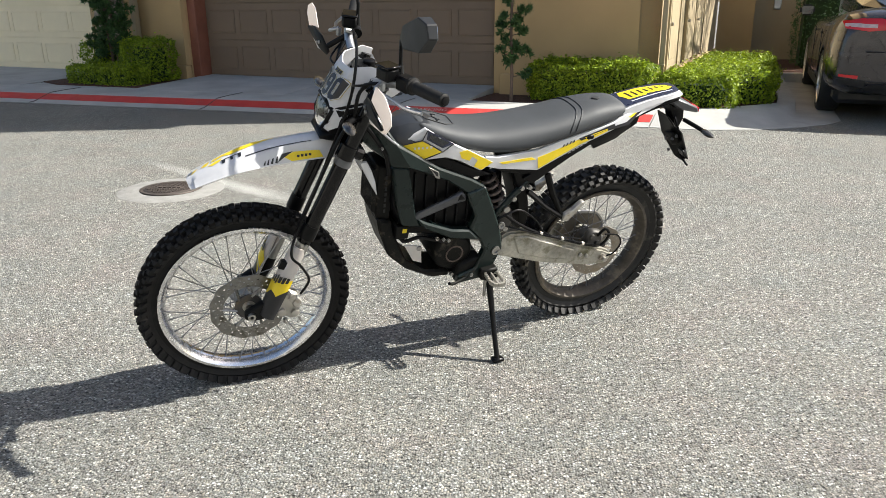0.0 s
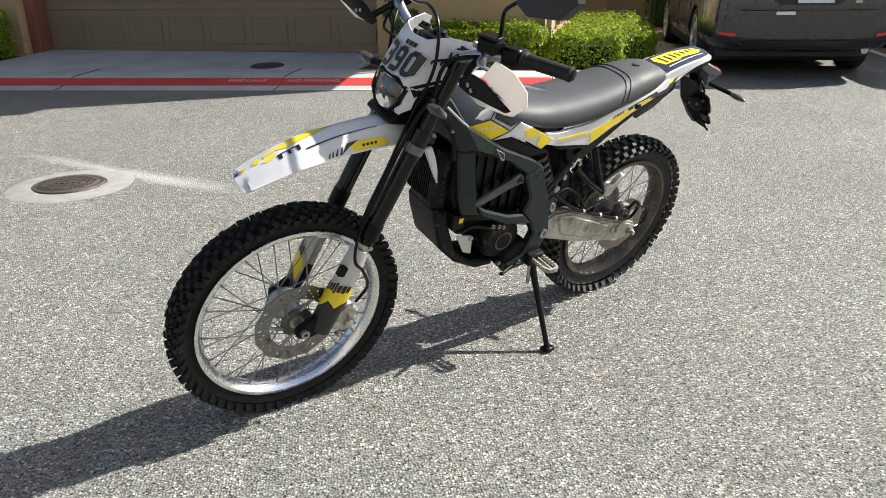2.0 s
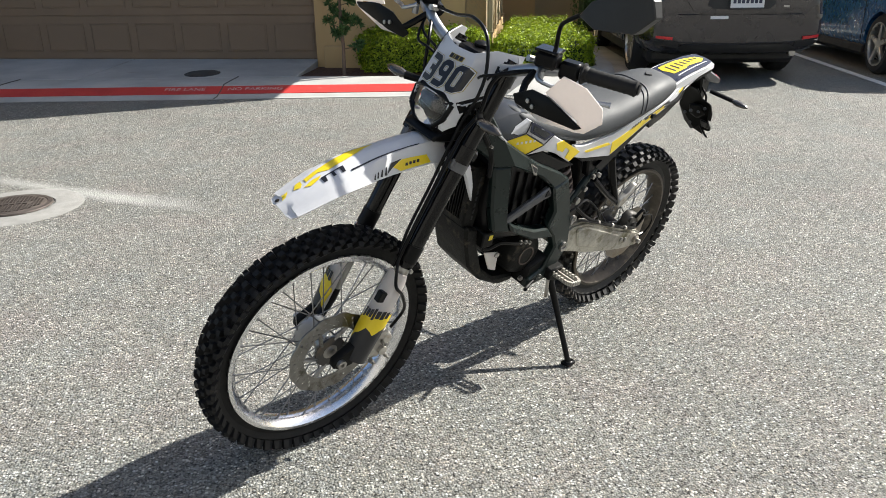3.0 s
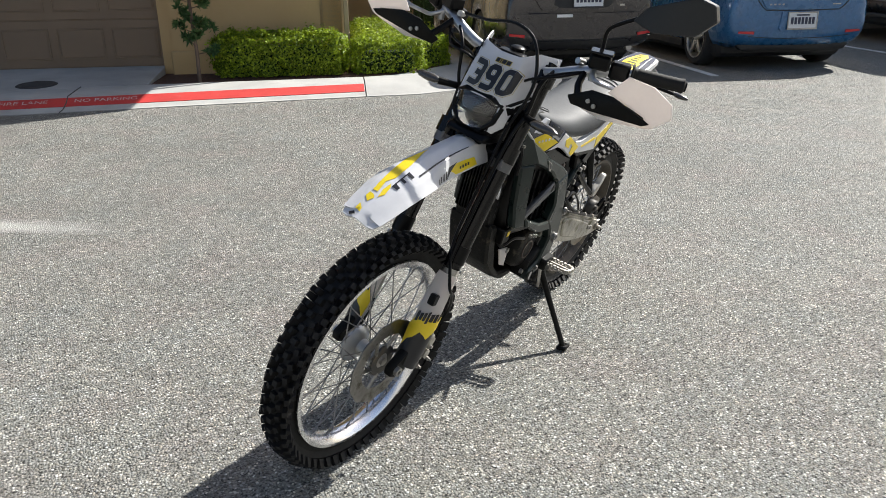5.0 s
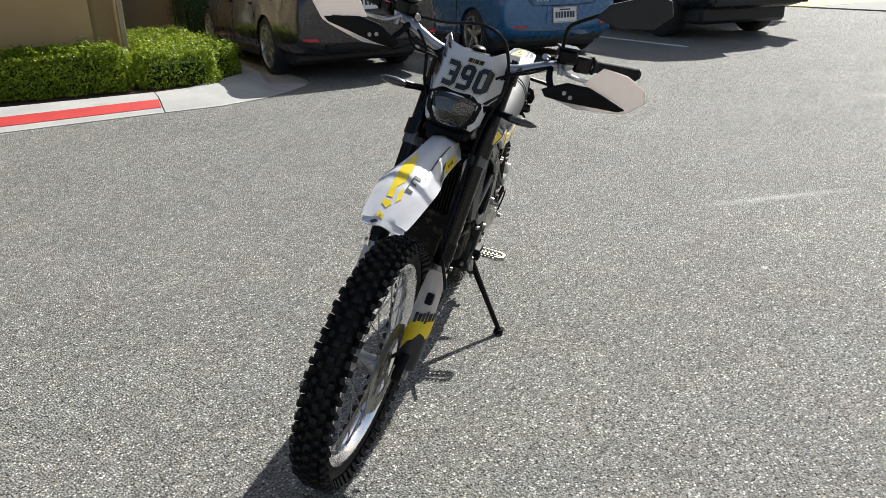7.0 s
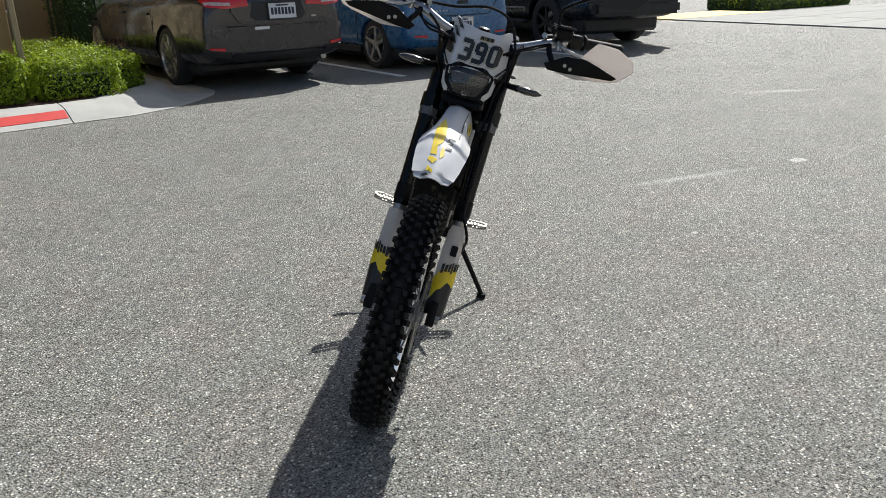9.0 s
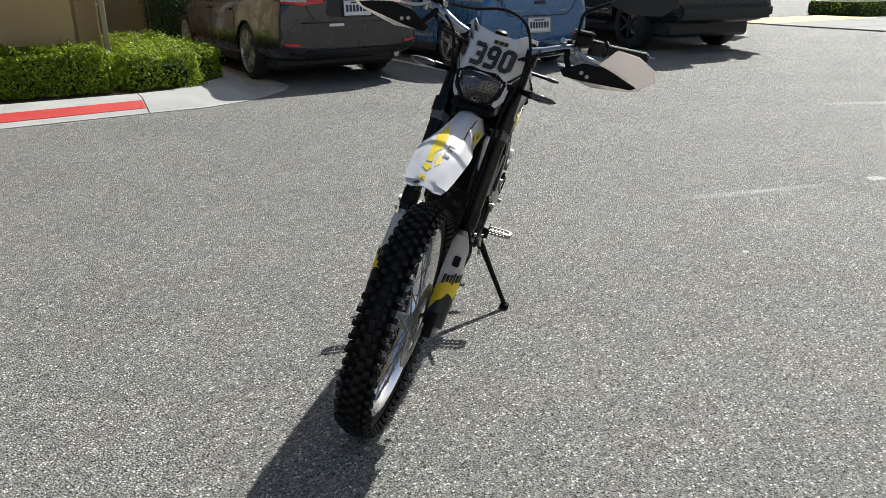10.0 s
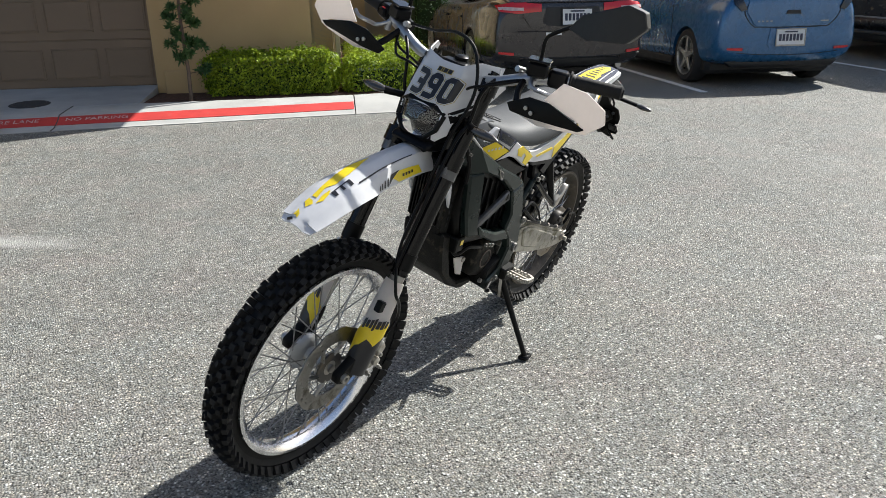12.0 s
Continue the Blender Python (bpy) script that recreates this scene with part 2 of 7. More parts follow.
M_MUDDY = surface("muddy_swingarm", (0.46, 0.44, 0.385), 0.36, 0.55, var=0.35, scale=11, dirt=(0.15, 0.14, 0.085), dirt_amount=0.49, dirt_scale=17)
M_FORK = surface("black_anodised", (0.0035, 0.0035, 0.004), 0.14, 0.0, var=0.2, scale=14, bump=0.03, spec=0.30)
M_FRAME = surface("green_black_frame", (0.011, 0.019, 0.0175), 0.30, 0.0, var=0.16, scale=9, bump=0.12, spec=0.34, dirt=(0.035, 0.034, 0.028), dirt_amount=0.32)
M_BLACK = surface("black_plastic", (0.0045, 0.0045, 0.005), 0.33, var=0.2, bump=0.12, spec=0.16)
M_BLACK_DUSTY = surface("dusty_black_plastic", (0.008, 0.008, 0.0075), 0.5, var=0.2, spec=0.14, dirt=(0.028, 0.025, 0.020), dirt_amount=0.36, dirt_scale=10)
M_GRIMY = surface("grimy_black_metal", (0.006, 0.006, 0.0055), 0.5, var=0.3, scale=18, fine=130, bump=0.4, spec=0.16, dirt=(0.085, 0.073, 0.055), dirt_amount=0.45, dirt_scale=26)
M_LETTER = surface("worn_lettering", (0.66, 0.55, 0.53), 0.7, var=0.1, dirt=(0.46, 0.07, 0.06), dirt_amount=0.50, dirt_scale=30)
M_STRUT = surface("grey_strut", (0.085, 0.088, 0.095), 0.4, 0.4, var=0.1)
M_WHITE = surface("white_plastic", (0.62, 0.62, 0.635), 0.36, var=0.04, scale=5, bump=0.04, dirt=(0.50, 0.49, 0.47), dirt_amount=0.34, dirt_scale=7)
M_WHITE_WORN = worn_plastic()
M_DISC = surface("ground_steel_disc", (0.27, 0.265, 0.255), 0.34, 1.0, var=0.18, scale=24, dirt=(0.10, 0.09, 0.07), dirt_amount=0.5, dirt_scale=24)
M_DISC_DUSTY = surface("dusty_disc", (0.26, 0.23, 0.19), 0.45, 0.8, var=0.15, dirt=(0.24, 0.19, 0.13), dirt_amount=0.45, dirt_scale=12)
M_YELLOW = surface("yellow_decal", (0.83, 0.62, 0.02), 0.34, var=0.06, scale=8, bump=0.03, dirt=(0.80, 0.72, 0.36), dirt_amount=0.40, dirt_scale=24)
M_GOLD = surface("dull_gold_decal", (0.42, 0.33, 0.09), 0.4, var=0.1, bump=0.03)
M_DECAL_BLACK = surface("black_decal", (0.014, 0.014, 0.018), 0.35, var=0.1, bump=0.03)
M_DECAL_NUMBER = surface("faded_black_decal", (0.035, 0.035, 0.035), 0.4, var=0.3, scale=30, bump=0.03)
M_DECAL_NAVY = surface("navy_decal", (0.022, 0.026, 0.05), 0.3, var=0.1, bump=0.03)
M_SEAT = surface("grey_black_vinyl", (0.038, 0.042, 0.047), 0.60, spec=0.42, var=0.12, scale=5, fine=420, bump=0.35, depth=0.001)
M_SEAM = surface("seat_seam", (0.014, 0.015, 0.017), 0.6)
M_HUB = surface("dusty_dark_hub", (0.09, 0.085, 0.08), 0.6, 0.5, var=0.15, dirt=(0.20, 0.16, 0.11), dirt_amount=0.45, dirt_scale=14)
M_COLLAR = surface("dark_grey_metal", (0.14, 0.142, 0.148), 0.45, 0.5, var=0.1, bump=0.05)
M_TANK = surface("slate_cover", (0.022, 0.024, 0.028), 0.34, var=0.12, bump=0.05, spec=0.4, coat=0.15)
M_MIRROR_SHELL = surface("faded_black_plastic", (0.020, 0.021, 0.023), 0.42, var=0.15, bump=0.08, spec=0.35)
M_SPRING = surface("bronze_spring", (0.11, 0.085, 0.075), 0.45, 0.5, var=0.1, dirt=(0.2, 0.16, 0.12), dirt_amount=0.4)
M_LENS = glass_material("lens")
M_AMBER_LENS = surface("smoked_lens", (0.045, 0.04, 0.035), 0.2, 0.0, var=0.1, coat=0.6)
M_REFLECTOR = surface("lamp_reflector", (0.075, 0.078, 0.085), 0.25, 1.0, var=0.05, bump=0.0)
M_RED_LENS = surface("red_lens", (0.60, 0.012, 0.02), 0.14, var=0.1, bump=0.0, coat=0.5)
M_PALE_LENS = surface("pale_lens", (0.60, 0.47, 0.45), 0.15, var=0.15, scale=30, bump=0.0, coat=0.4)
M_MIRROR_GLASS = surface("mirror_glass", (0.85, 0.86, 0.88), 0.02, 1.0, var=0.0, bump=0.0)
M_RED_SWITCH = surface("red_switch", (0.6, 0.02, 0.02), 0.4)
M_GREY_PAINT = surface("grey_brown_car_paint", (0.034, 0.030, 0.033), 0.26, 0.35, var=0.05, scale=2.0, bump=0.0, coat=0.9, spec=0.4)
M_BLUE_PAINT = surface("blue_car_paint", (0.018, 0.12, 0.29), 0.28, 0.2, var=0.04, bump=0.0, coat=1.0)
M_DARK_PAINT = surface("dark_car_paint", (0.008, 0.009, 0.012), 0.3, 0.1, var=0.04, bump=0.0, coat=0.3)
M_CAR_GLASS = surface("dark_car_glass", (0.012, 0.014, 0.016), 0.06, var=0.0, bump=0.0, coat=1.0)
M_CAR_TRIM = surface("car_black_trim", (0.018, 0.018, 0.019), 0.55, var=0.1)
M_PLATE = surface("plate_white", (0.72, 0.73, 0.74), 0.4, var=0.04, bump=0.02)
M_PLATE_INK = surface("plate_ink", (0.03, 0.035, 0.07), 0.5)
M_ALLOY = surface("alloy_wheel", (0.62, 0.60, 0.56), 0.3, 0.9, var=0.05, bump=0.02)
M_ALLOY_DARK = surface("dark_alloy_wheel", (0.03, 0.03, 0.032), 0.4, 0.5, var=0.05)
M_CEMENT = surface("cement_collar", (0.27, 0.265, 0.25), 0.95, var=0.12, scale=9, fine=150, bump=0.6, depth=0.003, spec=0.2, dirt=(0.19, 0.187, 0.175), dirt_amount=0.42, dirt_scale=14)
M_PAVE = surface("pavement_concrete", (0.33, 0.325, 0.305), 0.9, var=0.10, scale=1.2, fine=160, bump=0.25, dirt=(0.24, 0.23, 0.21), dirt_amount=0.40, dirt_scale=1.4, each=0.08)
M_JOINT = surface("joint_dirt", (0.12, 0.11, 0.10), 0.95, var=0.3)
M_DRAIN = surface("drain_lid", (0.05, 0.05, 0.05), 0.8, var=0.2)

from mathutils.bvhtree import BVHTree

# ---- building tools ----


def finish(bm, smooth=None):
    bmesh.ops.recalc_face_normals(bm, faces=bm.faces)
    me = bpy.data.meshes.new("mesh")
    bm.to_mesh(me)
    bm.free()
    if smooth:
        me.shade_smooth()
        me.set_sharp_from_angle(angle=radians(smooth))
    return me


def part(name, bm, material, parent=None, label="", smooth=40):
    """Links a bmesh as one mesh object under a thing or a part."""
    me = finish(bm, smooth) if isinstance(bm, bmesh.types.BMesh) else bm
    for m in material if isinstance(material, (list, tuple)) else (material,):
        me.materials.append(m)
    me.name = name
    ob = new(name, me)
    ob.parent = parent
    if label:
        ob["label"] = label
    return ob


def same_part(name, me, parent, m):
    ob = new(name, me)
    ob.parent = parent
    ob.matrix_local = m
    return ob


def thing(name, m, label, category, group="", kind=""):
    ob = new(name)
    ob.empty_display_size = 0.1
    ob.matrix_world = m
    return tagged(ob, label, category, group, kind)


def bm_box(x0, x1, y0, y1, z0, z1, bevel=0.0, bm=None, m=None, segs=1):
    own = bmesh.new()
    bmesh.ops.create_cube(own, size=1)
    for v in own.verts:
        v.co = Vector(((x0 + x1) / 2 + v.co.x * (x1 - x0), (y0 + y1) / 2 + v.co.y * (y1 - y0), (z0 + z1) / 2 + v.co.z * (z1 - z0)))
    if bevel:
        bmesh.ops.bevel(own, geom=own.edges[:], offset=bevel, segments=segs, affect="EDGES", clamp_overlap=True)
    return merge(own, bm, m)


def merge(own, bm=None, m=None):
    if m is not None:
        own.transform(m)
    if bm is None:
        return own
    me = bpy.data.meshes.new("tmp")
    own.to_mesh(me)
    own.free()
    bm.from_mesh(me)
    bpy.data.meshes.remove(me)
    return bm


AXES = {"xz": lambda a, b, c: (a, c, b), "xy": lambda a, b, c: (a, b, c), "yz": lambda a, b, c: (c, a, b)}


def prism(poly, c0, c1, plane="xz", bevel=0.0, bm=None, m=None, segs=1):
    """A flat outline pushed out to a plate. c0 and c1 may be functions of the outline's place."""
    own = bmesh.new()
    put = AXES[plane]
    f0 = c0 if callable(c0) else lambda a, b: c0
    f1 = c1 if callable(c1) else lambda a, b: c1
    lo = [own.verts.new(put(a, b, f0(a, b))) for a, b in poly]
    hi = [own.verts.new(put(a, b, f1(a, b))) for a, b in poly]
    n = len(poly)
    own.faces.new(lo)
    own.faces.new(hi[::-1])
    for i in range(n):
        own.faces.new((lo[i], hi[i], hi[(i + 1) % n], lo[(i + 1) % n]))
    bmesh.ops.recalc_face_normals(own, faces=own.faces)
    if bevel:
        bmesh.ops.bevel(own, geom=own.edges[:], offset=bevel, segments=segs, affect="EDGES", clamp_overlap=True)
    bmesh.ops.triangulate(own, faces=[f for f in own.faces if len(f.verts) > 4])
    return merge(own, bm, m)


def smooth_path(points, steps=6):
    """A curve through the points."""
    p = [Vector(q) for q in points]
    out = []
    for i in range(len(p) - 1):
        a, b, c, d = p[max(i - 1, 0)], p[i], p[i + 1], p[min(i + 2, len(p) - 1)]
        for k in range(steps):
            s = k / steps
            out.append(0.5 * ((2 * b) + (c - a) * s + (2 * a - 5 * b + 4 * c - d) * s * s + (3 * b - a - 3 * c + d) * s ** 3))
    return out + [p[-1]]


def tube(points, radius, seg=10, bm=None, m=None, squash=1.0):
    """A round bar along the points; radius: one for all or one for each."""
    own = bmesh.new()
    p = [Vector(q) for q in points]
    rad = radius if isinstance(radius, (list, tuple)) else [radius] * len(p)
    rings, up = [], None
    for i, c in enumerate(p):
        d = (p[min(i + 1, len(p) - 1)] - p[max(i - 1, 0)]).normalized()
        if up is None:
            up = d.orthogonal().normalized()
        up = (up - d * up.dot(d)).normalized()
        side = d.cross(up)
        rings.append([own.verts.new(c + rad[i] * (math.cos(2 * math.pi * k / seg) * up * squash + math.sin(2 * math.pi * k / seg) * side)) for k in range(seg)])
    for r, s in zip(rings, rings[1:]):
        for k in range(seg):
            own.faces.new((r[k], r[(k + 1) % seg], s[(k + 1) % seg], s[k]))
    own.faces.new(rings[0])
    own.faces.new(rings[-1])
    return merge(own, bm, m)


def lathe(profile, seg=32, bm=None, m=None, closed=False):
    """A profile of (radius, height) turned round the y axis. closed: the profile is a ring (a tyre, a washer)."""
    own = bmesh.new()
    rings = []
    for r, h in profile:
        if r < 1e-6:
            rings.append([own.verts.new((0, h, 0))])
        else:
            rings.append([own.verts.new((r * math.cos(2 * math.pi * k / seg), h, r * math.sin(2 * math.pi * k / seg))) for k in range(seg)])
    pairs = list(zip(rings, rings[1:] + rings[:1])) if closed else list(zip(rings, rings[1:]))
    for a, b in pairs:
        for k in range(seg):
            q = (k + 1) % seg
            face = [a[k % len(a)], a[q % len(a)], b[q % len(b)], b[k % len(b)]]
            face = [v for i, v in enumerate(face) if v not in face[:i]]
            if len(face) > 2:
                own.faces.new(face)
    if not closed:
        for r in (rings[0], rings[-1]):
            if len(r) > 2:
                own.faces.new(r)
    bmesh.ops.recalc_face_normals(own, faces=own.faces)
    return merge(own, bm, m)


def loft(rings, bm=None, m=None, caps=True, close=True):
    """Skin over rings of equally many points."""
    own = bmesh.new()
    vs = [[own.verts.new(q) for q in r] for r in rings]
    n = len(vs[0])
    for a, b in zip(vs, vs[1:]):
        for k in range(n if close else n - 1):
            own.faces.new((a[k], a[(k + 1) % n], b[(k + 1) % n], b[k]))
    if caps and close:
        own.faces.new(vs[0])
        own.faces.new(vs[-1][::-1])
    bmesh.ops.recalc_face_normals(own, faces=own.faces)
    return merge(own, bm, m)


def fine_sheet(poly, place, step=0.01, thick=0.0012, bm=None):
    """A thin decal: an outline (a, b) cut into small cells and laid on a surface by place(a, b) -> (point, normal)."""
    own = bmesh.new()
    vs = [own.verts.new((a, b, 0)) for a, b in poly]
    own.faces.new(vs)
    bmesh.ops.triangulate(own, faces=own.faces[:])
    for axis in (0, 1):
        lo, hi = min(p[axis] for p in poly), max(p[axis] for p in poly)
        n = int((hi - lo) / step)
        for i in range(1, n + 1):
            co, no = [0, 0, 0], [0, 0, 0]
            co[axis], no[axis] = lo + i * (hi - lo) / (n + 1), 1
            bmesh.ops.bisect_plane(own, geom=own.verts[:] + own.edges[:] + own.faces[:], plane_co=co, plane_no=no)
    for v in own.verts:
        p, n = place(v.co.x, v.co.y)
        v.co = Vector(p) + Vector(n).normalized() * thick
    return merge(own, bm)


def mesh_from(verts, faces):
    me = bpy.data.meshes.new("mesh")
    me.from_pydata(verts, [], faces)
    me.update()
    return me


def text_outline(body, size, spread=1.0, bold=0.0):
    """A flat mesh of lettering in the built-in font, centred."""
    cu = bpy.data.curves.new("letters", "FONT")
    cu.body, cu.size, cu.align_x, cu.align_y, cu.space_character = body, size, "CENTER", "CENTER", spread
    cu.offset = bold
    ob = new("letters", cu)
    me = bpy.data.meshes.new_from_object(ob.evaluated_get(bpy.context.evaluated_depsgraph_get()))
    bpy.data.objects.remove(ob)
    bpy.data.curves.remove(cu)
    return me


def cut(me, cutters):
    """Takes the cutters (bmeshes) out of a mesh."""
    ob = new("body", me)
    made = []
    for c in cutters:
        k = new("cutter", finish(c))
        md = ob.modifiers.new("cut", "BOOLEAN")
        md.operation, md.object, md.solver = "DIFFERENCE", k, "EXACT"
        made.append(k)
    out = bpy.data.meshes.new_from_object(ob.evaluated_get(bpy.context.evaluated_depsgraph_get()))
    for o in (ob, *made):
        bpy.data.objects.remove(o)
    return out


def smoothed(me, levels=2):
    """Rounds a coarse cage."""
    ob = new("cage", me)
    md = ob.modifiers.new("round", "SUBSURF")
    md.levels = md.render_levels = levels
    out = bpy.data.meshes.new_from_object(ob.evaluated_get(bpy.context.evaluated_depsgraph_get()))
    bpy.data.objects.remove(ob)
    return out

# ---- the setting ----
# Site axes: x along the house fronts, y away from the lane; the origin is the kerb joint where the red paint ends.
SITE = pose(1.925, 7.703, 0, 0, 0, -22.0)
YARD = pose(1.98, 7.90, 0, 0, 0, -18.5)      # the parking court beyond the planter


def structure(name, bm, material, label="", smooth=30, m=SITE):
    ob = part(name, bm, material, None, label, smooth)
    ob.matrix_world = m
    return tagged(ob, label, "", "", "structure")


me = mesh_from([(-300, -300, 0), (300, -300, 0), (300, 300, 0), (-300, 300, 0)], [(0, 1, 2, 3)])
structure("ground", me, M_ASPHALT, "worn grey asphalt lane with pale aggregate", None, Matrix())

# rolled kerb: asphalt edge, foot of the slope, top of the slope, back
KERB = [(u, 0.122 * u) for u in (-16.0, -12.0, -9.0, -7.0, -5.0, -3.5, -2.25, -2.2, -1.0, 0.0)]
back_of = lambda u: 0.86 if u < -2.24 else 0.70 + 0.07 * -u
rows = [((u, v), (u, v + 0.07), (u, v + 0.36), (u, v + back_of(u))) for u, v in KERB]
rows += [((0.54, 0.04), (0.50, 0.13), (0.42, 0.445), (0.32, 0.78)), ((1.06, 0.26), (0.97, 0.38), (0.76, 0.69), (0.52, 0.96)), ((1.41, 0.58), (1.19, 0.72), (1.005, 1.0), (0.77, 1.20)), ((1.68, 0.89), (1.32, 1.13), (1.195, 1.33), (0.97, 1.43)),
         ((1.81, 1.20), (1.37, 1.57), (1.344, 1.64), (1.148, 1.66)), ((1.75, 2.30), (1.35, 2.27), (1.338, 2.272), (1.144, 2.257)), ((1.49, 5.53), (1.09, 5.53), (1.08, 5.53), (0.90, 5.53))]


def kerb_ring(a, f, t, b):
    return [(*a, -0.06), (*a, 0.006), (*f, 0.016), ((f[0] + t[0]) / 2, (f[1] + t[1]) / 2, 0.058), (*t, 0.098), ((t[0] + b[0]) / 2, (t[1] + b[1]) / 2, 0.108), (*b, 0.110), (*b, -0.06)]


left_rows, right_rows = rows[:10], rows[9:]
structure("kerb", loft([kerb_ring(*r) for r in left_rows], m=Matrix.Translation((-0.006, 0, 0))), M_CONCRETE, "pale concrete rolled kerb", 35)
structure("kerb_return", loft([kerb_ring(*r) for r in right_rows], m=Matrix.Translation((0.006, 0, 0))), M_CONCRETE, "pale concrete kerb curving round the planter", 35)
# red fire-lane band on the slope
red = []
for (a, f, t, b) in left_rows:
    p = [Vector((f[0] + (t[0] - f[0]) * q, f[1] + (t[1] - f[1]) * q, 0.016 + 0.082 * q + 0.005)) for q in (0.22, 0.5, 0.86)]
    red.append(p)
red[-1] = [p + Vector((-0.012, 0, 0)) for p in red[-1]]
bm = loft(red, close=False)
bmesh.ops.solidify(bm, geom=bm.faces[:], thickness=0.004)
structure("kerb_paint", bm, M_RED_PAINT, "worn red fire-lane paint on the kerb", 30)
slope = math.atan2(0.082, 0.29)
for txt, u in (("FIRE LANE", -3.30), ("NO PARKING", -2.56)):
    me = text_outline(txt, 0.105, 1.0)
    ob = part("kerb_lettering", me, M_LETTER, None, "", None)
    ob.matrix_world = SITE @ Matrix.Translation((u, 0.122 * u + 0.07 + 0.157, 0.0725)) @ pose(0, 0, 0, 0, 0, 7.0) @ pose(0, 0, 0, math.degrees(slope), 0, 0) @ Matrix.Diagonal((0.92, 0.95, 1, 1))
    tagged(ob, "white fire lane lettering on the red kerb", "", "", "structure")

for u in (-12.95, -10.45, -8.05, -5.38, -2.92):
    f = 0.122 * u
    p = [(u, f - 0.004, 0.008), (u + 0.01, f + 0.07, 0.020), (u + 0.004, f + 0.215, 0.0645), (u - 0.02, f + 0.36, 0.102), (u - 0.03, f + 0.62, 0.1115), (u - 0.05, f + 0.89, 0.1135)]
    structure("kerb_joint", tube(p, 0.0055, 6, squash=0.9), M_JOINT, "dirt-filled joint across the kerb")

# planting beds
structure("planter_bed", prism([(-2.30, 0.57), (-1.0, 0.64), (0.0, 0.69), (0.31, 0.77), (0.52, 0.95), (0.77, 1.19), (0.97, 1.42), (1.14, 1.65), (1.14, 2.25), (0.90, 5.5), (-0.1, 5.5), (-0.15, 1.54), (-2.30, 1.54)], 0.0, 0.095, "xy"), M_SOIL, "dark red-brown bark mulch")
structure("left_planter_bed", prism([(-8.75, 0.05), (-7.26, 0.16), (-7.23, 1.41), (-9.30, 1.41), (-9.30, 0.25)], 0.0, 0.13, "xy"), M_SOIL, "dark bark mulch")
structure("planter_edge", prism([(-9.32, -0.285), (-7.22, -0.03), (-7.22, 0.165), (-8.76, 0.055), (-9.32, 0.26)], 0.0, 0.112, "xy", 0.006), M_CONCRETE, "pale concrete strip before the left planter")
structure("back_bed", prism([(1.40, 5.0), (4.0, 5.2), (12.5, 5.6), (12.5, 9.5), (0.4, 9.5), (0.2, 5.0)], 0.0, 0.11, "xy"), M_SOIL, "dark bark mulch", m=YARD)
structure("back_kerb", prism([(1.40, 4.86), (4.0, 5.06), (12.5, 5.46), (12.5, 5.62), (4.0, 5.22), (1.40, 5.02)], -0.05, 0.15, "xy", 0.01), M_CONCRETE, "pale concrete kerb at the end of the parking bays", m=YARD)

# house fronts: three storeys, the unseen upper ones stepped out to fit the shadow edge
structure("wall_front", bm_box(-2.17, -0.20, 1.50, 1.76, 0.02, 2.8), M_STUCCO, "tan stucco house wall")
structure("wall_plinth", bm_box(-2.20, -0.18, 1.445, 1.495, 0.02, 0.36, 0.012), M_STUCCO, "tan stucco plinth")
structure("wall_return", bm_box(-2.31, -2.175, 1.54, 1.80, 0.02, 2.8), M_STUCCO, "tan stucco return beside the garage door")
SIDE = SITE @ Matrix.Translation((-0.20, 1.50, 0))
structure("wall_side", bm_box(-0.25, 0.0, 0.0, 6.3, 0.02, 2.8), M_STUCCO_LIGHT, "pale stucco side wall", m=SIDE)
structure("side_plinth", bm_box(0.003, 0.045, 0.02, 6.3, 0.02, 0.36, 0.01), M_STUCCO, "tan stucco plinth", m=SIDE)
structure("wall_jut", bm_box(0.30, 0.95, 7.95, 9.4, 0.02, 2.8), M_STUCCO, "tan stucco wall end", m=YARD)
structure("wall_back_pale", bm_box(0.95, 2.1, 8.45, 9.5, 0.02, 6.0), M_STUCCO_LIGHT, "pale stucco wall", m=YARD)
structure("wall_back", bm_box(2.1, 14.0, 9.5, 9.75, 0.02, 6.0), M_GREYWALL, "grey siding wall behind the parking bays", m=YARD)
structure("upper_shade_storey", bm_box(-16.0, 0.544, 1.304, 7.6, 2.8, 5.6), M_STUCCO, "unseen upper storey, stepped out to shape the house shadow")
structure("top_shade_storey", bm_box(-16.0, 1.01, 1.32, 7.6, 5.6, 8.4, 0), M_STUCCO, "unseen top storey, stepped out to shape the house shadow")
structure("wall_left", bm_box(-9.40, -7.345, 1.40, 1.85, 0.02, 2.8), M_STUCCO, "tan stucco wall between the garages")
structure("wall_left_pier", bm_box(-8.02, -7.345, 1.29, 1.396, 0.34, 2.8), M_STUCCO, "tan stucco pier")
structure("left_plinth", bm_box(-8.02, -7.345, 1.28, 1.396, 0.02, 0.335, 0.01), M_STUCCO, "tan stucco plinth")
structure("garage_lintel", bm_box(-7.345, -2.315, 1.46, 1.85, 2.35, 2.8), M_STUCCO, "tan stucco over the garage door")
structure("left_lintel", bm_box(-15.5, -9.405, 1.46, 1.85, 2.35, 2.8), M_STUCCO, "tan stucco over the garage door")
structure("house_end", bm_box(-16.0, -15.5, 1.3, 1.85, 0.0, 2.8), M_STUCCO, "tan stucco wall end")
structure("door_trim", bm_box(-7.34, -7.185, 1.42, 1.68, 0.12, 2.34, 0.008), M_REDBROWN, "red-brown garage door trim")
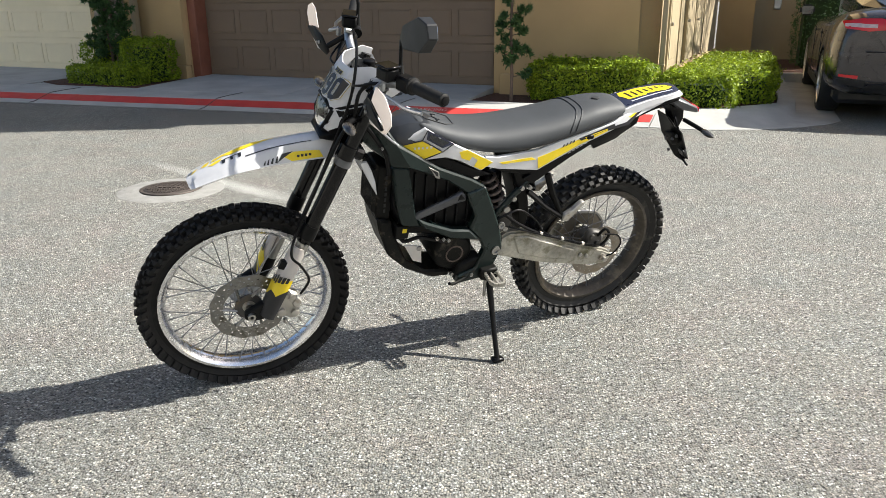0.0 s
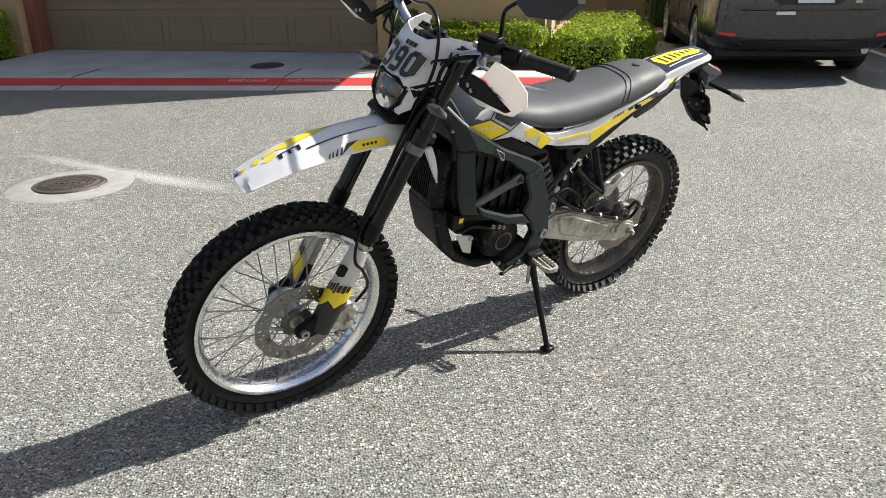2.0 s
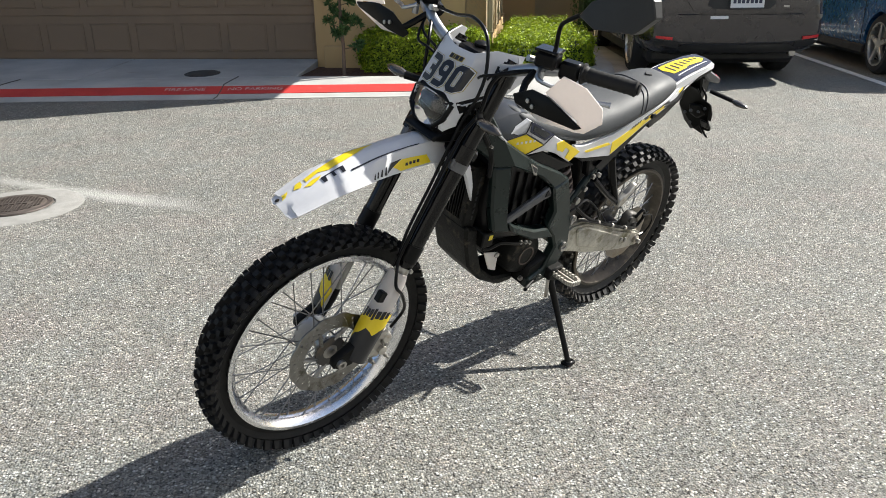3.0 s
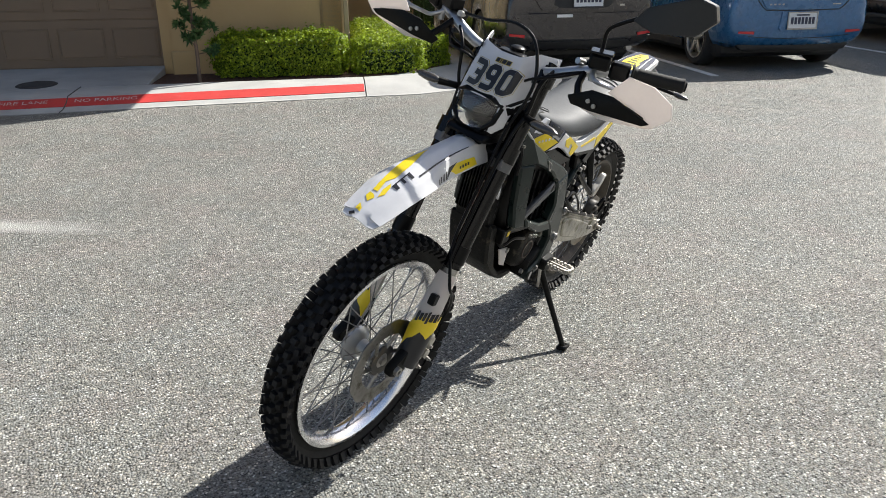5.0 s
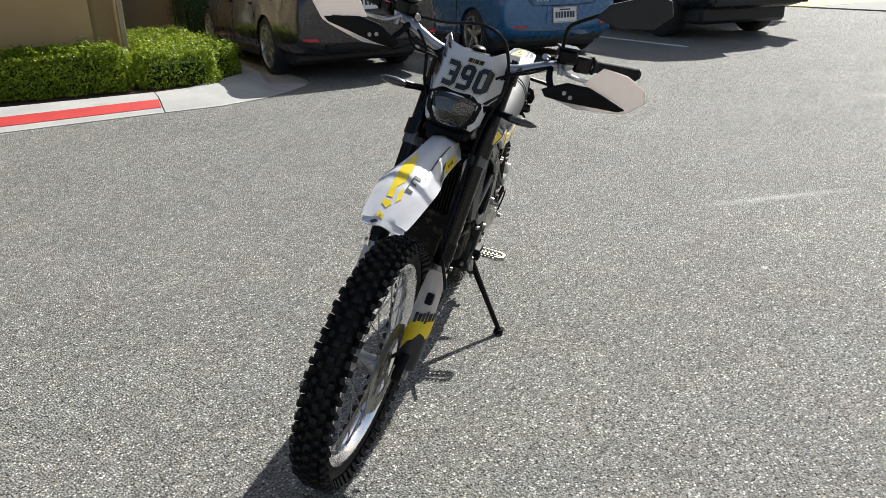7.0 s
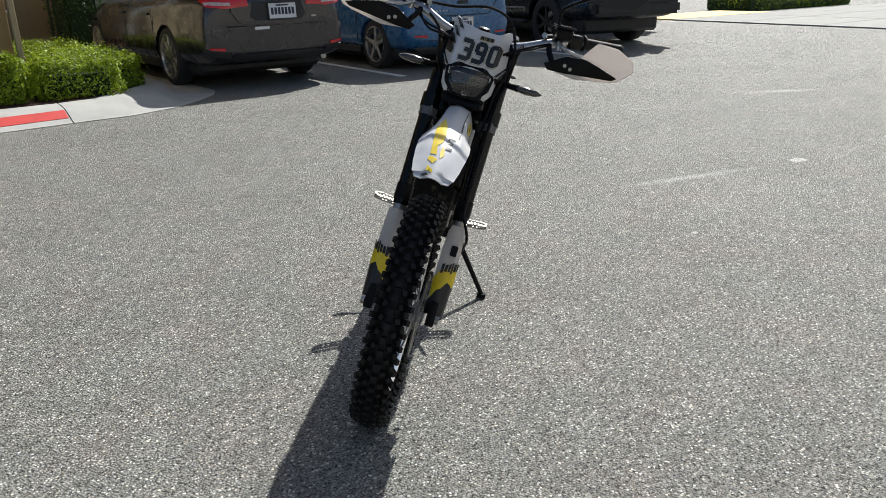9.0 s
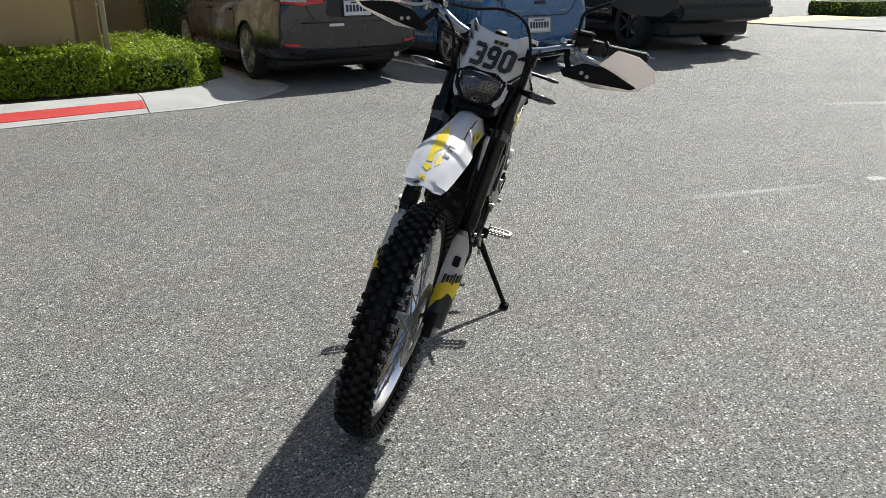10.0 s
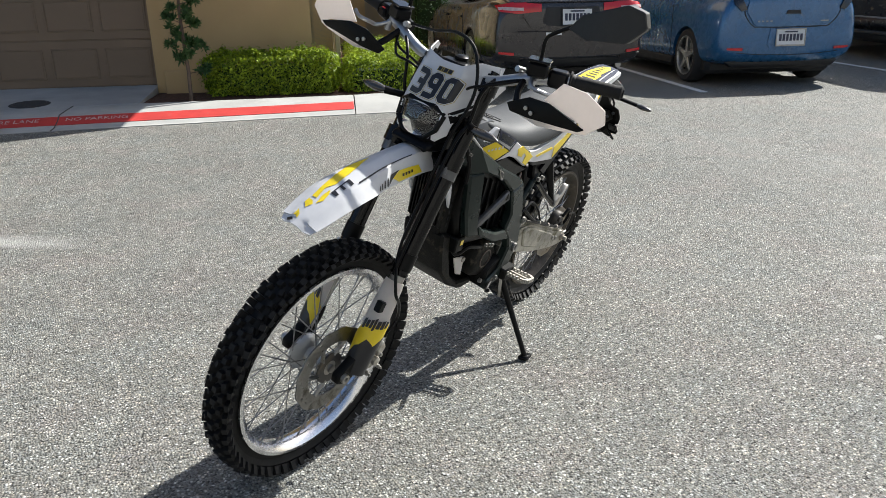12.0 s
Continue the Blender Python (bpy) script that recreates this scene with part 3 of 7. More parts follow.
# plain unseen wall behind the viewer, added to bounce light onto the fronts
structure("bounce_wall", bm_box(-26, 24, -20.5, -20.0, 0, 7.0), M_GREYWALL, "plain unseen wall across the lane, added to bounce light")
# painted bay lines
for u, v0, v1 in ((4.20, 0.70, 5.6), (7.72, 1.05, 6.0)):
    structure("bay_line", bm_box(u - 0.05, u + 0.05, v0, v1, 0.001, 0.005), M_LINE, "white parking bay line")
# gutter on the house corner
g = thing("downpipe", SITE @ Matrix.Translation((-0.145, 1.44, 0.0)), "tan painted rain downpipe on the house corner", "downpipe")
part("pipe", bm_box(-0.03, 0.03, -0.025, 0.025, 0.10, 2.8, 0.01), M_STUCCO_LIGHT, g)
for z in (0.5, 1.6):
    part("strap", bm_box(-0.036, 0.036, -0.03, 0.035, z, z + 0.03, 0.003), M_STUCCO_LIGHT, g)
g = thing("downpipe", SITE @ Matrix.Translation((-8.35, 1.34, 0.0)), "tan painted rain downpipe between the garages", "downpipe")
part("pipe", bm_box(-0.05, 0.05, -0.05, 0.05, 0.12, 2.8, 0.012), M_STUCCO_LIGHT, g)
part("strap", bm_box(-0.056, 0.056, -0.056, 0.056, 1.0, 1.03, 0.003), M_STUCCO_LIGHT, g)
# utility closet doors on the side wall
for k, (y0, y1) in enumerate(((0.35, 1.25), (1.9, 2.85), (2.9, 3.85))):
    d = thing("closet_door", SIDE @ Matrix.Translation((0.0, y0, 0.42)), "pale painted utility closet door in the side wall", "door", "utility closet doors")
    part("leaf", bm_box(0.004, 0.035, 0.04, y1 - y0 - 0.04, 0.0, 1.9, 0.006), M_STUCCO_LIGHT, d)
    for a, b, c, e in ((0.0, 0.04, -0.02, 1.95), (y1 - y0 - 0.04, y1 - y0, -0.02, 1.95)):
        part("casing", bm_box(0.002, 0.05, a, b, c, e, 0.004), M_STUCCO_LIGHT, d)
    for z in (0.12, 1.02):
        part("raised_panel", bm_box(0.034, 0.042, 0.16, y1 - y0 - 0.16, z, z + 0.75, 0.004), M_STUCCO_LIGHT, d)
    part("knob", lathe([(0.0, 0.0), (0.012, 0.0), (0.022, 0.02), (0.02, 0.04), (0.0, 0.048)], 14, m=Matrix.Translation((0.035, 0.11, 0.55)) @ pose(0, 0, 0, 0, 0, -90)), M_STEEL, d)
box = thing("outlet_box", YARD @ Matrix.Translation((1.35, 8.43, 1.15)), "grey metal outlet box on the pale wall", "outlet box")
part("case", bm_box(-0.07, 0.07, -0.03, 0.018, -0.1, 0.1, 0.012), M_ALU, box)
part("lid", bm_box(-0.06, 0.06, -0.045, -0.03, -0.085, 0.085, 0.008), M_ALU, box)
ac = thing("air_conditioner", YARD @ Matrix.Translation((2.55, 7.9, 0.11)), "grey outdoor air conditioner with a fan grille", "air conditioner")
part("case", bm_box(-0.42, 0.42, -0.18, 0.18, 0.55, 1.25, 0.02), M_GREYWALL, ac)
part("bracket", bm_box(-0.36, 0.36, -0.16, 0.16, 0.0, 0.55, 0.02), M_DRAIN, ac)
for r in (0.07, 0.13, 0.19, 0.25):
    part("grille_ring", lathe([(r, -0.20), (r + 0.008, -0.20), (r + 0.008, -0.185), (r, -0.185)], 28, m=Matrix.Translation((-0.1, 0, 0.90)), closed=True), M_ALU, ac)
hose = thing("drain_hose", YARD @ Matrix.Translation((2.05, 8.2, 0.0)), "black corrugated hose against the wall", "hose")
part("hose", tube(smooth_path([(0.0, 0, 1.5), (0.02, -0.03, 1.1), (0.12, -0.10, 0.6), (0.32, -0.12, 0.28), (0.6, -0.1, 0.16)]), 0.045, 10), M_RUBBER, hose)
part("pipe", tube([(-0.12, 0.1, 0.1), (-0.12, 0.1, 1.6)], 0.02, 8), M_DRAIN, hose)

# manhole in the lane, drain lid on the drive
mh = thing("manhole_cover", Matrix.Translation((-2.03, 4.985, 0.0)) @ Matrix.Diagonal((0.88, 0.88, 1, 1)), "rusty cast-iron manhole cover in the asphalt", "manhole cover")
bm = lathe([(0.0, 0.0), (0.0, 0.012), (0.20, 0.012), (0.205, 0.008), (0.205, 0.0)], 48, m=pose(0, 0, 0, 90, 0, 0))
part("lid", bm, M_IRON, mh)
part("collar", lathe([(0.241, -0.002), (0.241, 0.006), (0.40, 0.005), (0.425, -0.002)], 56, m=Matrix.Translation((0.02, -0.03, 0)) @ pose(0, 0, 0, 90, 0, 0), closed=True), M_CEMENT, mh, "pale cement collar")
bm = lathe([(0.207, 0.0), (0.207, 0.010), (0.235, 0.010), (0.24, 0.004), (0.24, 0.0)], 48, m=pose(0, 0, 0, 90, 0, 0), closed=True)
part("rim", bm, M_IRON, mh)
bm = bmesh.new()
for i in range(-9, 10):
    for j in range(-9, 10):
        x, y = i * 0.021, j * 0.021
        if x * x + y * y < 0.18 ** 2 and not (abs(y) < 0.03 and abs(x) < 0.11):
            bm_box(x - 0.007, x + 0.007, y - 0.007, y + 0.007, 0.011, 0.016, 0, bm)
part("tread", bm, M_IRON, mh)
bm = bmesh.new()
for i in range(5):
    bm_box(-0.09 + 0.038 * i, -0.063 + 0.038 * i, -0.018, 0.018, 0.011, 0.017, 0, bm)
part("lettering_bars", bm, M_IRON, mh)
for u, v, z in ((-3.46, 0.68, 0.122), (-9.52, 0.30, 0.114)):
    d = thing("drain_cover", SITE @ Matrix.Translation((u, v, z)) @ pose(0, 0, 0, 3.2, 0, 0) @ Matrix.Diagonal((0.86, 0.86, 1, 1)), "dark round drain lid in the concrete drive", "drain cover", "drain covers in the drives")
    part("lid", lathe([(0.0, 0.0), (0.0, 0.010), (0.225, 0.010), (0.24, 0.004), (0.24, 0.0)], 40, m=pose(0, 0, 0, 90, 0, 0)), M_DRAIN, d)
    part("lid_ring", lathe([(0.19, 0.0105), (0.19, 0.013), (0.20, 0.013), (0.20, 0.0105)], 40, m=pose(0, 0, 0, 90, 0, 0), closed=True), M_IRON, d)


# ---- planting ----
def leaf_shell(boxes, count, size, seed, lump=0.065, narrow=0.55):
    """Leaves scattered in and over rounded boxes with an uneven outline."""
    rng = np.random.default_rng(seed)
    verts, faces = [], []
    areas = np.array([(b[1] - b[0]) * (b[3] - b[2]) + (b[5] - b[4]) * ((b[1] - b[0]) + (b[3] - b[2])) for b in boxes])
    for x0, x1, y0, y1, z0, z1 in np.repeat(np.array(boxes), rng.multinomial(count, areas / areas.sum()), axis=0):
        w = np.array([(y1 - y0) * (z1 - z0)] * 2 + [(x1 - x0) * (z1 - z0)] * 2 + [(x1 - x0) * (y1 - y0)] * 1)
        k = rng.choice(5, p=w / w.sum())
        p = np.array([rng.uniform(x0, x1), rng.uniform(y0, y1), rng.uniform(z0, z1)])
        nrm = np.zeros(3)
        axis, val, s = ((0, x0, -1), (0, x1, 1), (1, y0, -1), (1, y1, 1), (2, z1, 1))[k]
        p[axis], nrm[axis] = val, s
        mid = np.array([(x0 + x1) / 2, (y0 + y1) / 2, (z0 + z1) / 2])
        half = np.array([x1 - x0, y1 - y0, z1 - z0]) / 2
        q = np.abs(p - mid) / half
        over = np.sort(q)[1]
        p -= (p - mid) * 0.10 * over ** 4
        n = noise.noise(Vector(p * 6.0)) + 0.6 * noise.noise(Vector(p * 15.0))
        p += nrm * (lump * n - rng.exponential(0.018) + rng.uniform(0, 0.02) + (rng.uniform(0.02, 0.07) if rng.random() < 0.05 else 0.0))
        d = nrm * 0.7 + rng.normal(0, 0.55, 3) + np.array([0, 0, 0.35])
        d /= np.linalg.norm(d)
        t = np.cross(d, rng.normal(0, 1, 3))
        t /= np.linalg.norm(t)
        b = np.cross(d, t)
        s = size * rng.uniform(0.6, 1.25)
        i = len(verts)
        tip = d * 0.3
        verts += [tuple(p - t * s * 0.5), tuple(p + b * s * narrow * 0.5 + tip * s * 0.2), tuple(p + t * s * 0.5 + tip * s * 0.3), tuple(p - b * s * narrow * 0.5 + tip * s * 0.2)]
        faces.append((i, i + 1, i + 2, i + 3))
    return mesh_from(verts, faces)


def hedge(label, boxes, count, seed, m=SITE, size=0.036, leaf=None):
    x0, x1, y0, y1 = min(b[0] for b in boxes), max(b[1] for b in boxes), min(b[2] for b in boxes), max(b[3] for b in boxes)
    o = Vector(((x0 + x1) / 2, (y0 + y1) / 2, boxes[0][4]))
    h = thing("hedge", m @ Matrix.Translation(o), label, "hedge")
    loc = [(b[0] - o.x, b[1] - o.x, b[2] - o.y, b[3] - o.y, b[4] - o.z, b[5] - o.z) for b in boxes]
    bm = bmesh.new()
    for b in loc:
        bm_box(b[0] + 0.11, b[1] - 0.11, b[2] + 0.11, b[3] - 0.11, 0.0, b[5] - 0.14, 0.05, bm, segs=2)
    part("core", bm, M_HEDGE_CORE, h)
    tagged(part("foliage", leaf_shell(loc, count, size, seed), leaf or M_LEAF, h, "", None), kind="stuff")
    return h


hedge("clipped bright green box hedge along the house wall", [(-1.66, -0.17, 0.93, 1.44, 0.09, 0.56)], 20000, 1)
hedge("low clipped bright green hedge beside the parking bay", [(-0.10, 0.74, 0.95, 1.6, 0.09, 0.47), (-0.02, 1.10, 1.45, 3.1, 0.09, 0.47), (-0.02, 0.98, 3.0, 5.2, 0.09, 0.44)], 42000, 2)
hedge("low spreading green hedge in the bed between garages", [(-8.70, -7.35, 0.14, 0.58, 0.12, 0.40)], 9000, 3)
hedge("clipped green shrub beside the garage door", [(-7.98, -7.30, 0.56, 1.10, 0.12, 0.76)], 8000, 4)
hedge("clipped green shrub behind the low hedge", [(-8.85, -8.35, 0.62, 1.10, 0.12, 0.72)], 5200, 5)
hedge("dark evergreen shrubs behind the parked sedan", [(1.62, 2.35, 6.2, 7.3, 0.1, 1.45), (2.9, 5.0, 6.4, 7.6, 0.1, 1.3)], 7000, 6, YARD, leaf=M_LEAF_DARK, size=0.045)
hedge("green hedge beyond the far pavement", [(20.6, 27.0, 6.2, 8.0, 0.0, 0.55)], 7000, 7, size=0.06)


def yew_tree(label, m, height, seed, spread, first, gap=0.055):
    """A slim young evergreen: tapered trunk, short limbs, tufts of narrow leaves with gaps."""
    rng = np.random.default_rng(seed)
    t = thing("young_tree", m, label, "tree", "slim evergreens by the garages")
    stem = [(0.01 * math.sin(k * 1.7), 0.012 * math.cos(k * 1.3) - 0.012, height * k / 8) for k in range(9)]
    part("trunk", tube(stem, [0.022 - 0.0018 * k for k in range(9)], 8), M_BARK, t)
    limbs, verts, faces = bmesh.new(), [], []
    n = int((height - first) / gap)
    for k in range(n):
        z = first + (height - first) * k / n + rng.uniform(-0.03, 0.03)
        a = k * 2.4 + rng.uniform(-0.4, 0.4)
        ln = spread * rng.uniform(0.55, 1.1) * (1.15 - 0.55 * k / n)
        base = np.array([0, 0, z])
        end = base + np.array([math.cos(a) * ln, math.sin(a) * ln, ln * rng.uniform(0.25, 0.7)])
        tube([tuple(base), tuple((base + end) / 2 + np.array([0, 0, -0.01])), tuple(end)], [0.006, 0.004, 0.002], 5, limbs)
        for c in range(int(rng.integers(5, 9))):
            cc = base + (end - base) * rng.uniform(0.4, 1.05) + rng.normal(0, 0.02, 3)
            for _ in range(30):
                d = rng.normal(0, 1, 3) + np.array([math.cos(a), math.sin(a), 0.9]) * 0.7
                d /= np.linalg.norm(d)
                w = np.cross(d, rng.normal(0, 1, 3))
                w /= np.linalg.norm(w)
                L = rng.uniform(0.045, 0.085)
                i = len(verts)
                verts += [tuple(cc), tuple(cc + d * L * 0.5 + w * 0.0085), tuple(cc + d * L), tuple(cc + d * L * 0.5 - w * 0.0085)]
                faces.append((i, i + 1, i + 2, i + 3))
    part("limbs", limbs, M_BARK, t)
    part("crown", mesh_from(verts, faces), M_LEAF_DARK, t, "dark narrow evergreen leaves", None)


yew_tree("slim young evergreen with narrow dark leaves beside the brown garage", SITE @ Matrix.Translation((-1.80, 0.80, 0.09)), 2.6, 11, 0.20, 0.32)
yew_tree("dense dark young evergreen between the two garages", SITE @ Matrix.Translation((-8.30, 0.74, 0.12)), 2.9, 12, 0.27, 0.25, 0.030)
yew_tree("dense dark young evergreen between the two garages", SITE @ Matrix.Translation((-8.25, 0.80, 0.12)), 2.7, 13, 0.30, 0.35, 0.036)

# ---- parked cars ----
# Each car's own axes: x to its right, y ahead, the origin on the ground under the middle of the rear axle.


def car_wheel(name, car, x, y, radius, width, spokes, rim_mat, rim_share=0.66, twist=0.0):
    s = 1 if x > 0 else -1
    w = part(name, lathe([(radius * rim_share, -width / 2), (radius * 0.90, -width / 2), (radius * 0.97, -width / 2 + 0.02), (radius, -width / 2 + 0.045), (radius, width / 2 - 0.045), (radius * 0.97, width / 2 - 0.02), (radius * 0.90, width / 2), (radius * rim_share, width / 2), (radius * rim_share * 0.96, 0)], 48, closed=True), M_CAR_TYRE, car, "black road tyre on an alloy wheel")
    w.matrix_local = Matrix.Translation((x, y, radius)) @ pose(0, 0, 0, 0, 0, -90 * s)
    rr = radius * rim_share
    o = width / 2
    bm = lathe([(rr * 1.0, o - 0.012), (rr * 0.99, o), (rr * 0.93, o - 0.004), (rr * 0.90, o - 0.03), (rr * 0.90, -o), (rr * 0.99, -o)], 48, closed=True)
    part("rim", bm, rim_mat, w)
    part("brake_hub", lathe([(0.0, -0.02), (rr * 0.62, -0.02), (rr * 0.62, 0.02), (0.0, 0.02)], 24), M_STEEL, w)
    for i in range(spokes):
        a = 2 * math.pi * i / spokes
        own = prism([(-0.032, 0.04), (0.032, 0.04), (0.016, rr * 0.93), (-0.016, rr * 0.93)], o - 0.045, o - 0.012, "xz", 0.005)
        own.transform(Matrix.Rotation(a, 4, "Y"))
        sp = part("spoke", own, rim_mat, w)
    part("centre_cap", lathe([(0.0, o - 0.05), (0.055, o - 0.05), (0.05, o - 0.012), (0.0, o - 0.008)], 24), rim_mat, w)
    return w


def car_body(stations, arches, radius, wide):
    """A skin through cross-sections, rounded, with the wheel arches cut out."""
    rings = []
    for y, zb, wb, zm, wm, zs, ws, zt, wt in stations:
        half = [(wb * 0.6, zb), (wb, zb + 0.02), (wm, (zb + zm) / 2), (wm, zm), (ws, zs), (wt, zt), (wt * 0.55, zt + 0.015)]
        rings.append([(x, y, z) for x, z in half] + [(-x, y, z) for x, z in half[::-1]])
    me = smoothed(finish(loft(rings)), 2)
    cutters = []
    for y in arches:
        for s in (1, -1):
            cutters.append(lathe([(0.0, -0.15), (radius, -0.15), (radius, 0.15), (0.0, 0.15)], 40, m=Matrix.Translation((s * wide, y, radius - 0.045)) @ pose(0, 0, 0, 0, 0, 90)))
    me = cut(me, cutters)
    me.shade_smooth()
    me.set_sharp_from_angle(angle=radians(35))
    return me


def rear_skin(me, out=0.0):
    """Finds the rear surface of a body: place(x, z) -> point and outward normal."""
    tree = BVHTree.FromPolygons([v.co.copy() for v in me.vertices], [tuple(p.vertices) for p in me.polygons])

    def place(x, z):
        hit, n, _, _ = tree.ray_cast(Vector((x, -4.0, z)), Vector((0, 1, 0)))
        if hit is None:
            hit, n, _, _ = tree.find_nearest(Vector((x, -1.0, z)))
        return hit, n if n.y < 0.2 else -n
    return place


def skin_piece(name, outline, place, lift, thick, material, parent, label="", step=0.05):
    """A panel that follows the car's skin, standing proud of it."""
    bm = fine_sheet(outline, place, step, lift)
    bmesh.ops.recalc_face_normals(bm, faces=bm.faces)
    bmesh.ops.solidify(bm, geom=bm.faces[:], thickness=thick)
    return part(name, bm, material, parent, label)


def seam(points, place, width, material, parent, name="panel_gap"):
    path = smooth_path([place(x, z)[0] for x, z in points], 4)
    return part(name, tube(path, width, 6), material, parent)


def plate(car, x, y, z, m, tilt=0.0):
    p = part("licence_plate", bm_box(-0.152, 0.152, -0.006, 0.0, -0.076, 0.076, 0.004), M_PLATE, car, "white licence plate with dark bars")
    p.matrix_local = Matrix.Translation((x, y, z)) @ pose(0, 0, 0, tilt, 0, 0) @ Matrix.Scale(1.14, 4)
    bm = bmesh.new()
    for k in range(7):
        c = -0.112 + 0.0375 * k
        bm_box(c - 0.013, c + 0.013, -0.009, -0.0065, -0.034, 0.032, 0, bm)
    bm_box(-0.07, 0.07, -0.009, -0.0065, 0.046, 0.060, 0, bm)
    part("plate_bars", bm, M_PLATE_INK, p)
    bm = bmesh.new()
    for a in ((-0.160, 0.160, 0.072, 0.084), (-0.160, 0.160, -0.086, -0.070), (-0.160, -0.148, -0.08, 0.08), (0.148, 0.160, -0.08, 0.08)):
        bm_box(a[0], a[1], -0.011, -0.001, a[2], a[3], 0.002, bm)
    part("plate_frame", bm, m, p)


# grey sedan
sedan = thing("sedan", pose(5.05, 8.69, 0.0, 0, 0, -19.0) @ Matrix.Scale(1.06, 4), "dark grey-brown sedan parked nose-in beside the planter", "car")
ST = [(-1.09, 0.44, 0.60, 0.58, 0.70, 0.78, 0.70, 0.88, 0.60), (-1.075, 0.36, 0.72, 0.58, 0.82, 0.84, 0.80, 0.99, 0.72), (-1.0, 0.30, 0.80, 0.58, 0.885, 0.88, 0.86, 1.06, 0.78), (-0.78, 0.25, 0.84, 0.60, 0.912, 0.92, 0.885, 1.10, 0.79),
      (-0.3, 0.22, 0.86, 0.60, 0.920, 0.93, 0.895, 1.07, 0.80), (0.3, 0.20, 0.87, 0.60, 0.920, 0.92, 0.895, 1.00, 0.82), (1.4, 0.19, 0.87, 0.60, 0.918, 0.90, 0.890, 0.98, 0.82), (2.4, 0.19, 0.87, 0.58, 0.918, 0.88, 0.880, 0.96, 0.80),
      (3.1, 0.21, 0.86, 0.55, 0.905, 0.83, 0.84, 0.90, 0.72), (3.6, 0.26, 0.78, 0.50, 0.82, 0.72, 0.72, 0.79, 0.58), (3.78, 0.36, 0.56, 0.50, 0.62, 0.62, 0.56, 0.68, 0.42)]
sedan_body = part("body", car_body(ST, (0.0, 2.825), 0.375, 0.90), M_GREY_PAINT, sedan, "", None)
skin = rear_skin(sedan_body.data)
part("cabin_glass", smoothed(finish(loft([[(-wb, y, zb), (-wt, y, zt), (0, y, zt + 0.02), (wt, y, zt), (wb, y, zb)] for y, zb, wb, zt, wt in ((-0.62, 1.04, 0.72, 1.06, 0.66), (0.10, 1.00, 0.78, 1.34, 0.60), (0.8, 0.96, 0.80, 1.42, 0.60), (1.5, 0.94, 0.80, 1.40, 0.60), (2.5, 0.92, 0.74, 0.97, 0.62))])), 1), M_CAR_GLASS, sedan, "dark window glass")
part("roof", smoothed(finish(loft([[(-w, y, z - 0.04), (-w * 0.8, y, z), (0, y, z + 0.02), (w * 0.8, y, z), (w, y, z - 0.04)] for y, w, z in ((0.0, 0.60, 1.36), (0.4, 0.62, 1.425), (1.0, 0.62, 1.445), (1.6, 0.60, 1.41))])), 1), M_GREY_PAINT, sedan)
for x in (-0.80, 0.80):
    for y in (0.0, 2.825):
        car_wheel("wheel", sedan, x, y, 0.340, 0.215, 10, M_ALLOY, 0.76)
lid = skin_piece("boot_lid", [(-0.47, 0.735), (-0.40, 0.715), (0.40, 0.715), (0.47, 0.735), (0.56, 0.86), (0.52, 0.985), (-0.52, 0.985), (-0.56, 0.86)], skin, 0.020, 0.030, M_GREY_PAINT, sedan)
skin_piece("plate_recess", [(-0.28, 0.752), (-0.34, 0.80), (-0.30, 0.945), (0.30, 0.945), (0.34, 0.80), (0.28, 0.752)], skin, 0.0255, 0.012, M_CAR_TRIM, lid)
plate(sedan, 0.05, skin(0.05, 0.845)[0].y - 0.030, 0.845, M_CAR_TRIM, -4)
seam([(-0.86, 0.705), (-0.60, 0.700), (-0.30, 0.692), (0.0, 0.690), (0.30, 0.692), (0.60, 0.700), (0.86, 0.705)], skin, 0.007, M_CAR_TRIM, sedan, "bumper_seam")
seam([(-0.60, 0.425), (-0.40, 0.415), (0.0, 0.41), (0.40, 0.415), (0.60, 0.425)], skin, 0.007, M_CAR_TRIM, sedan, "bumper_crease")
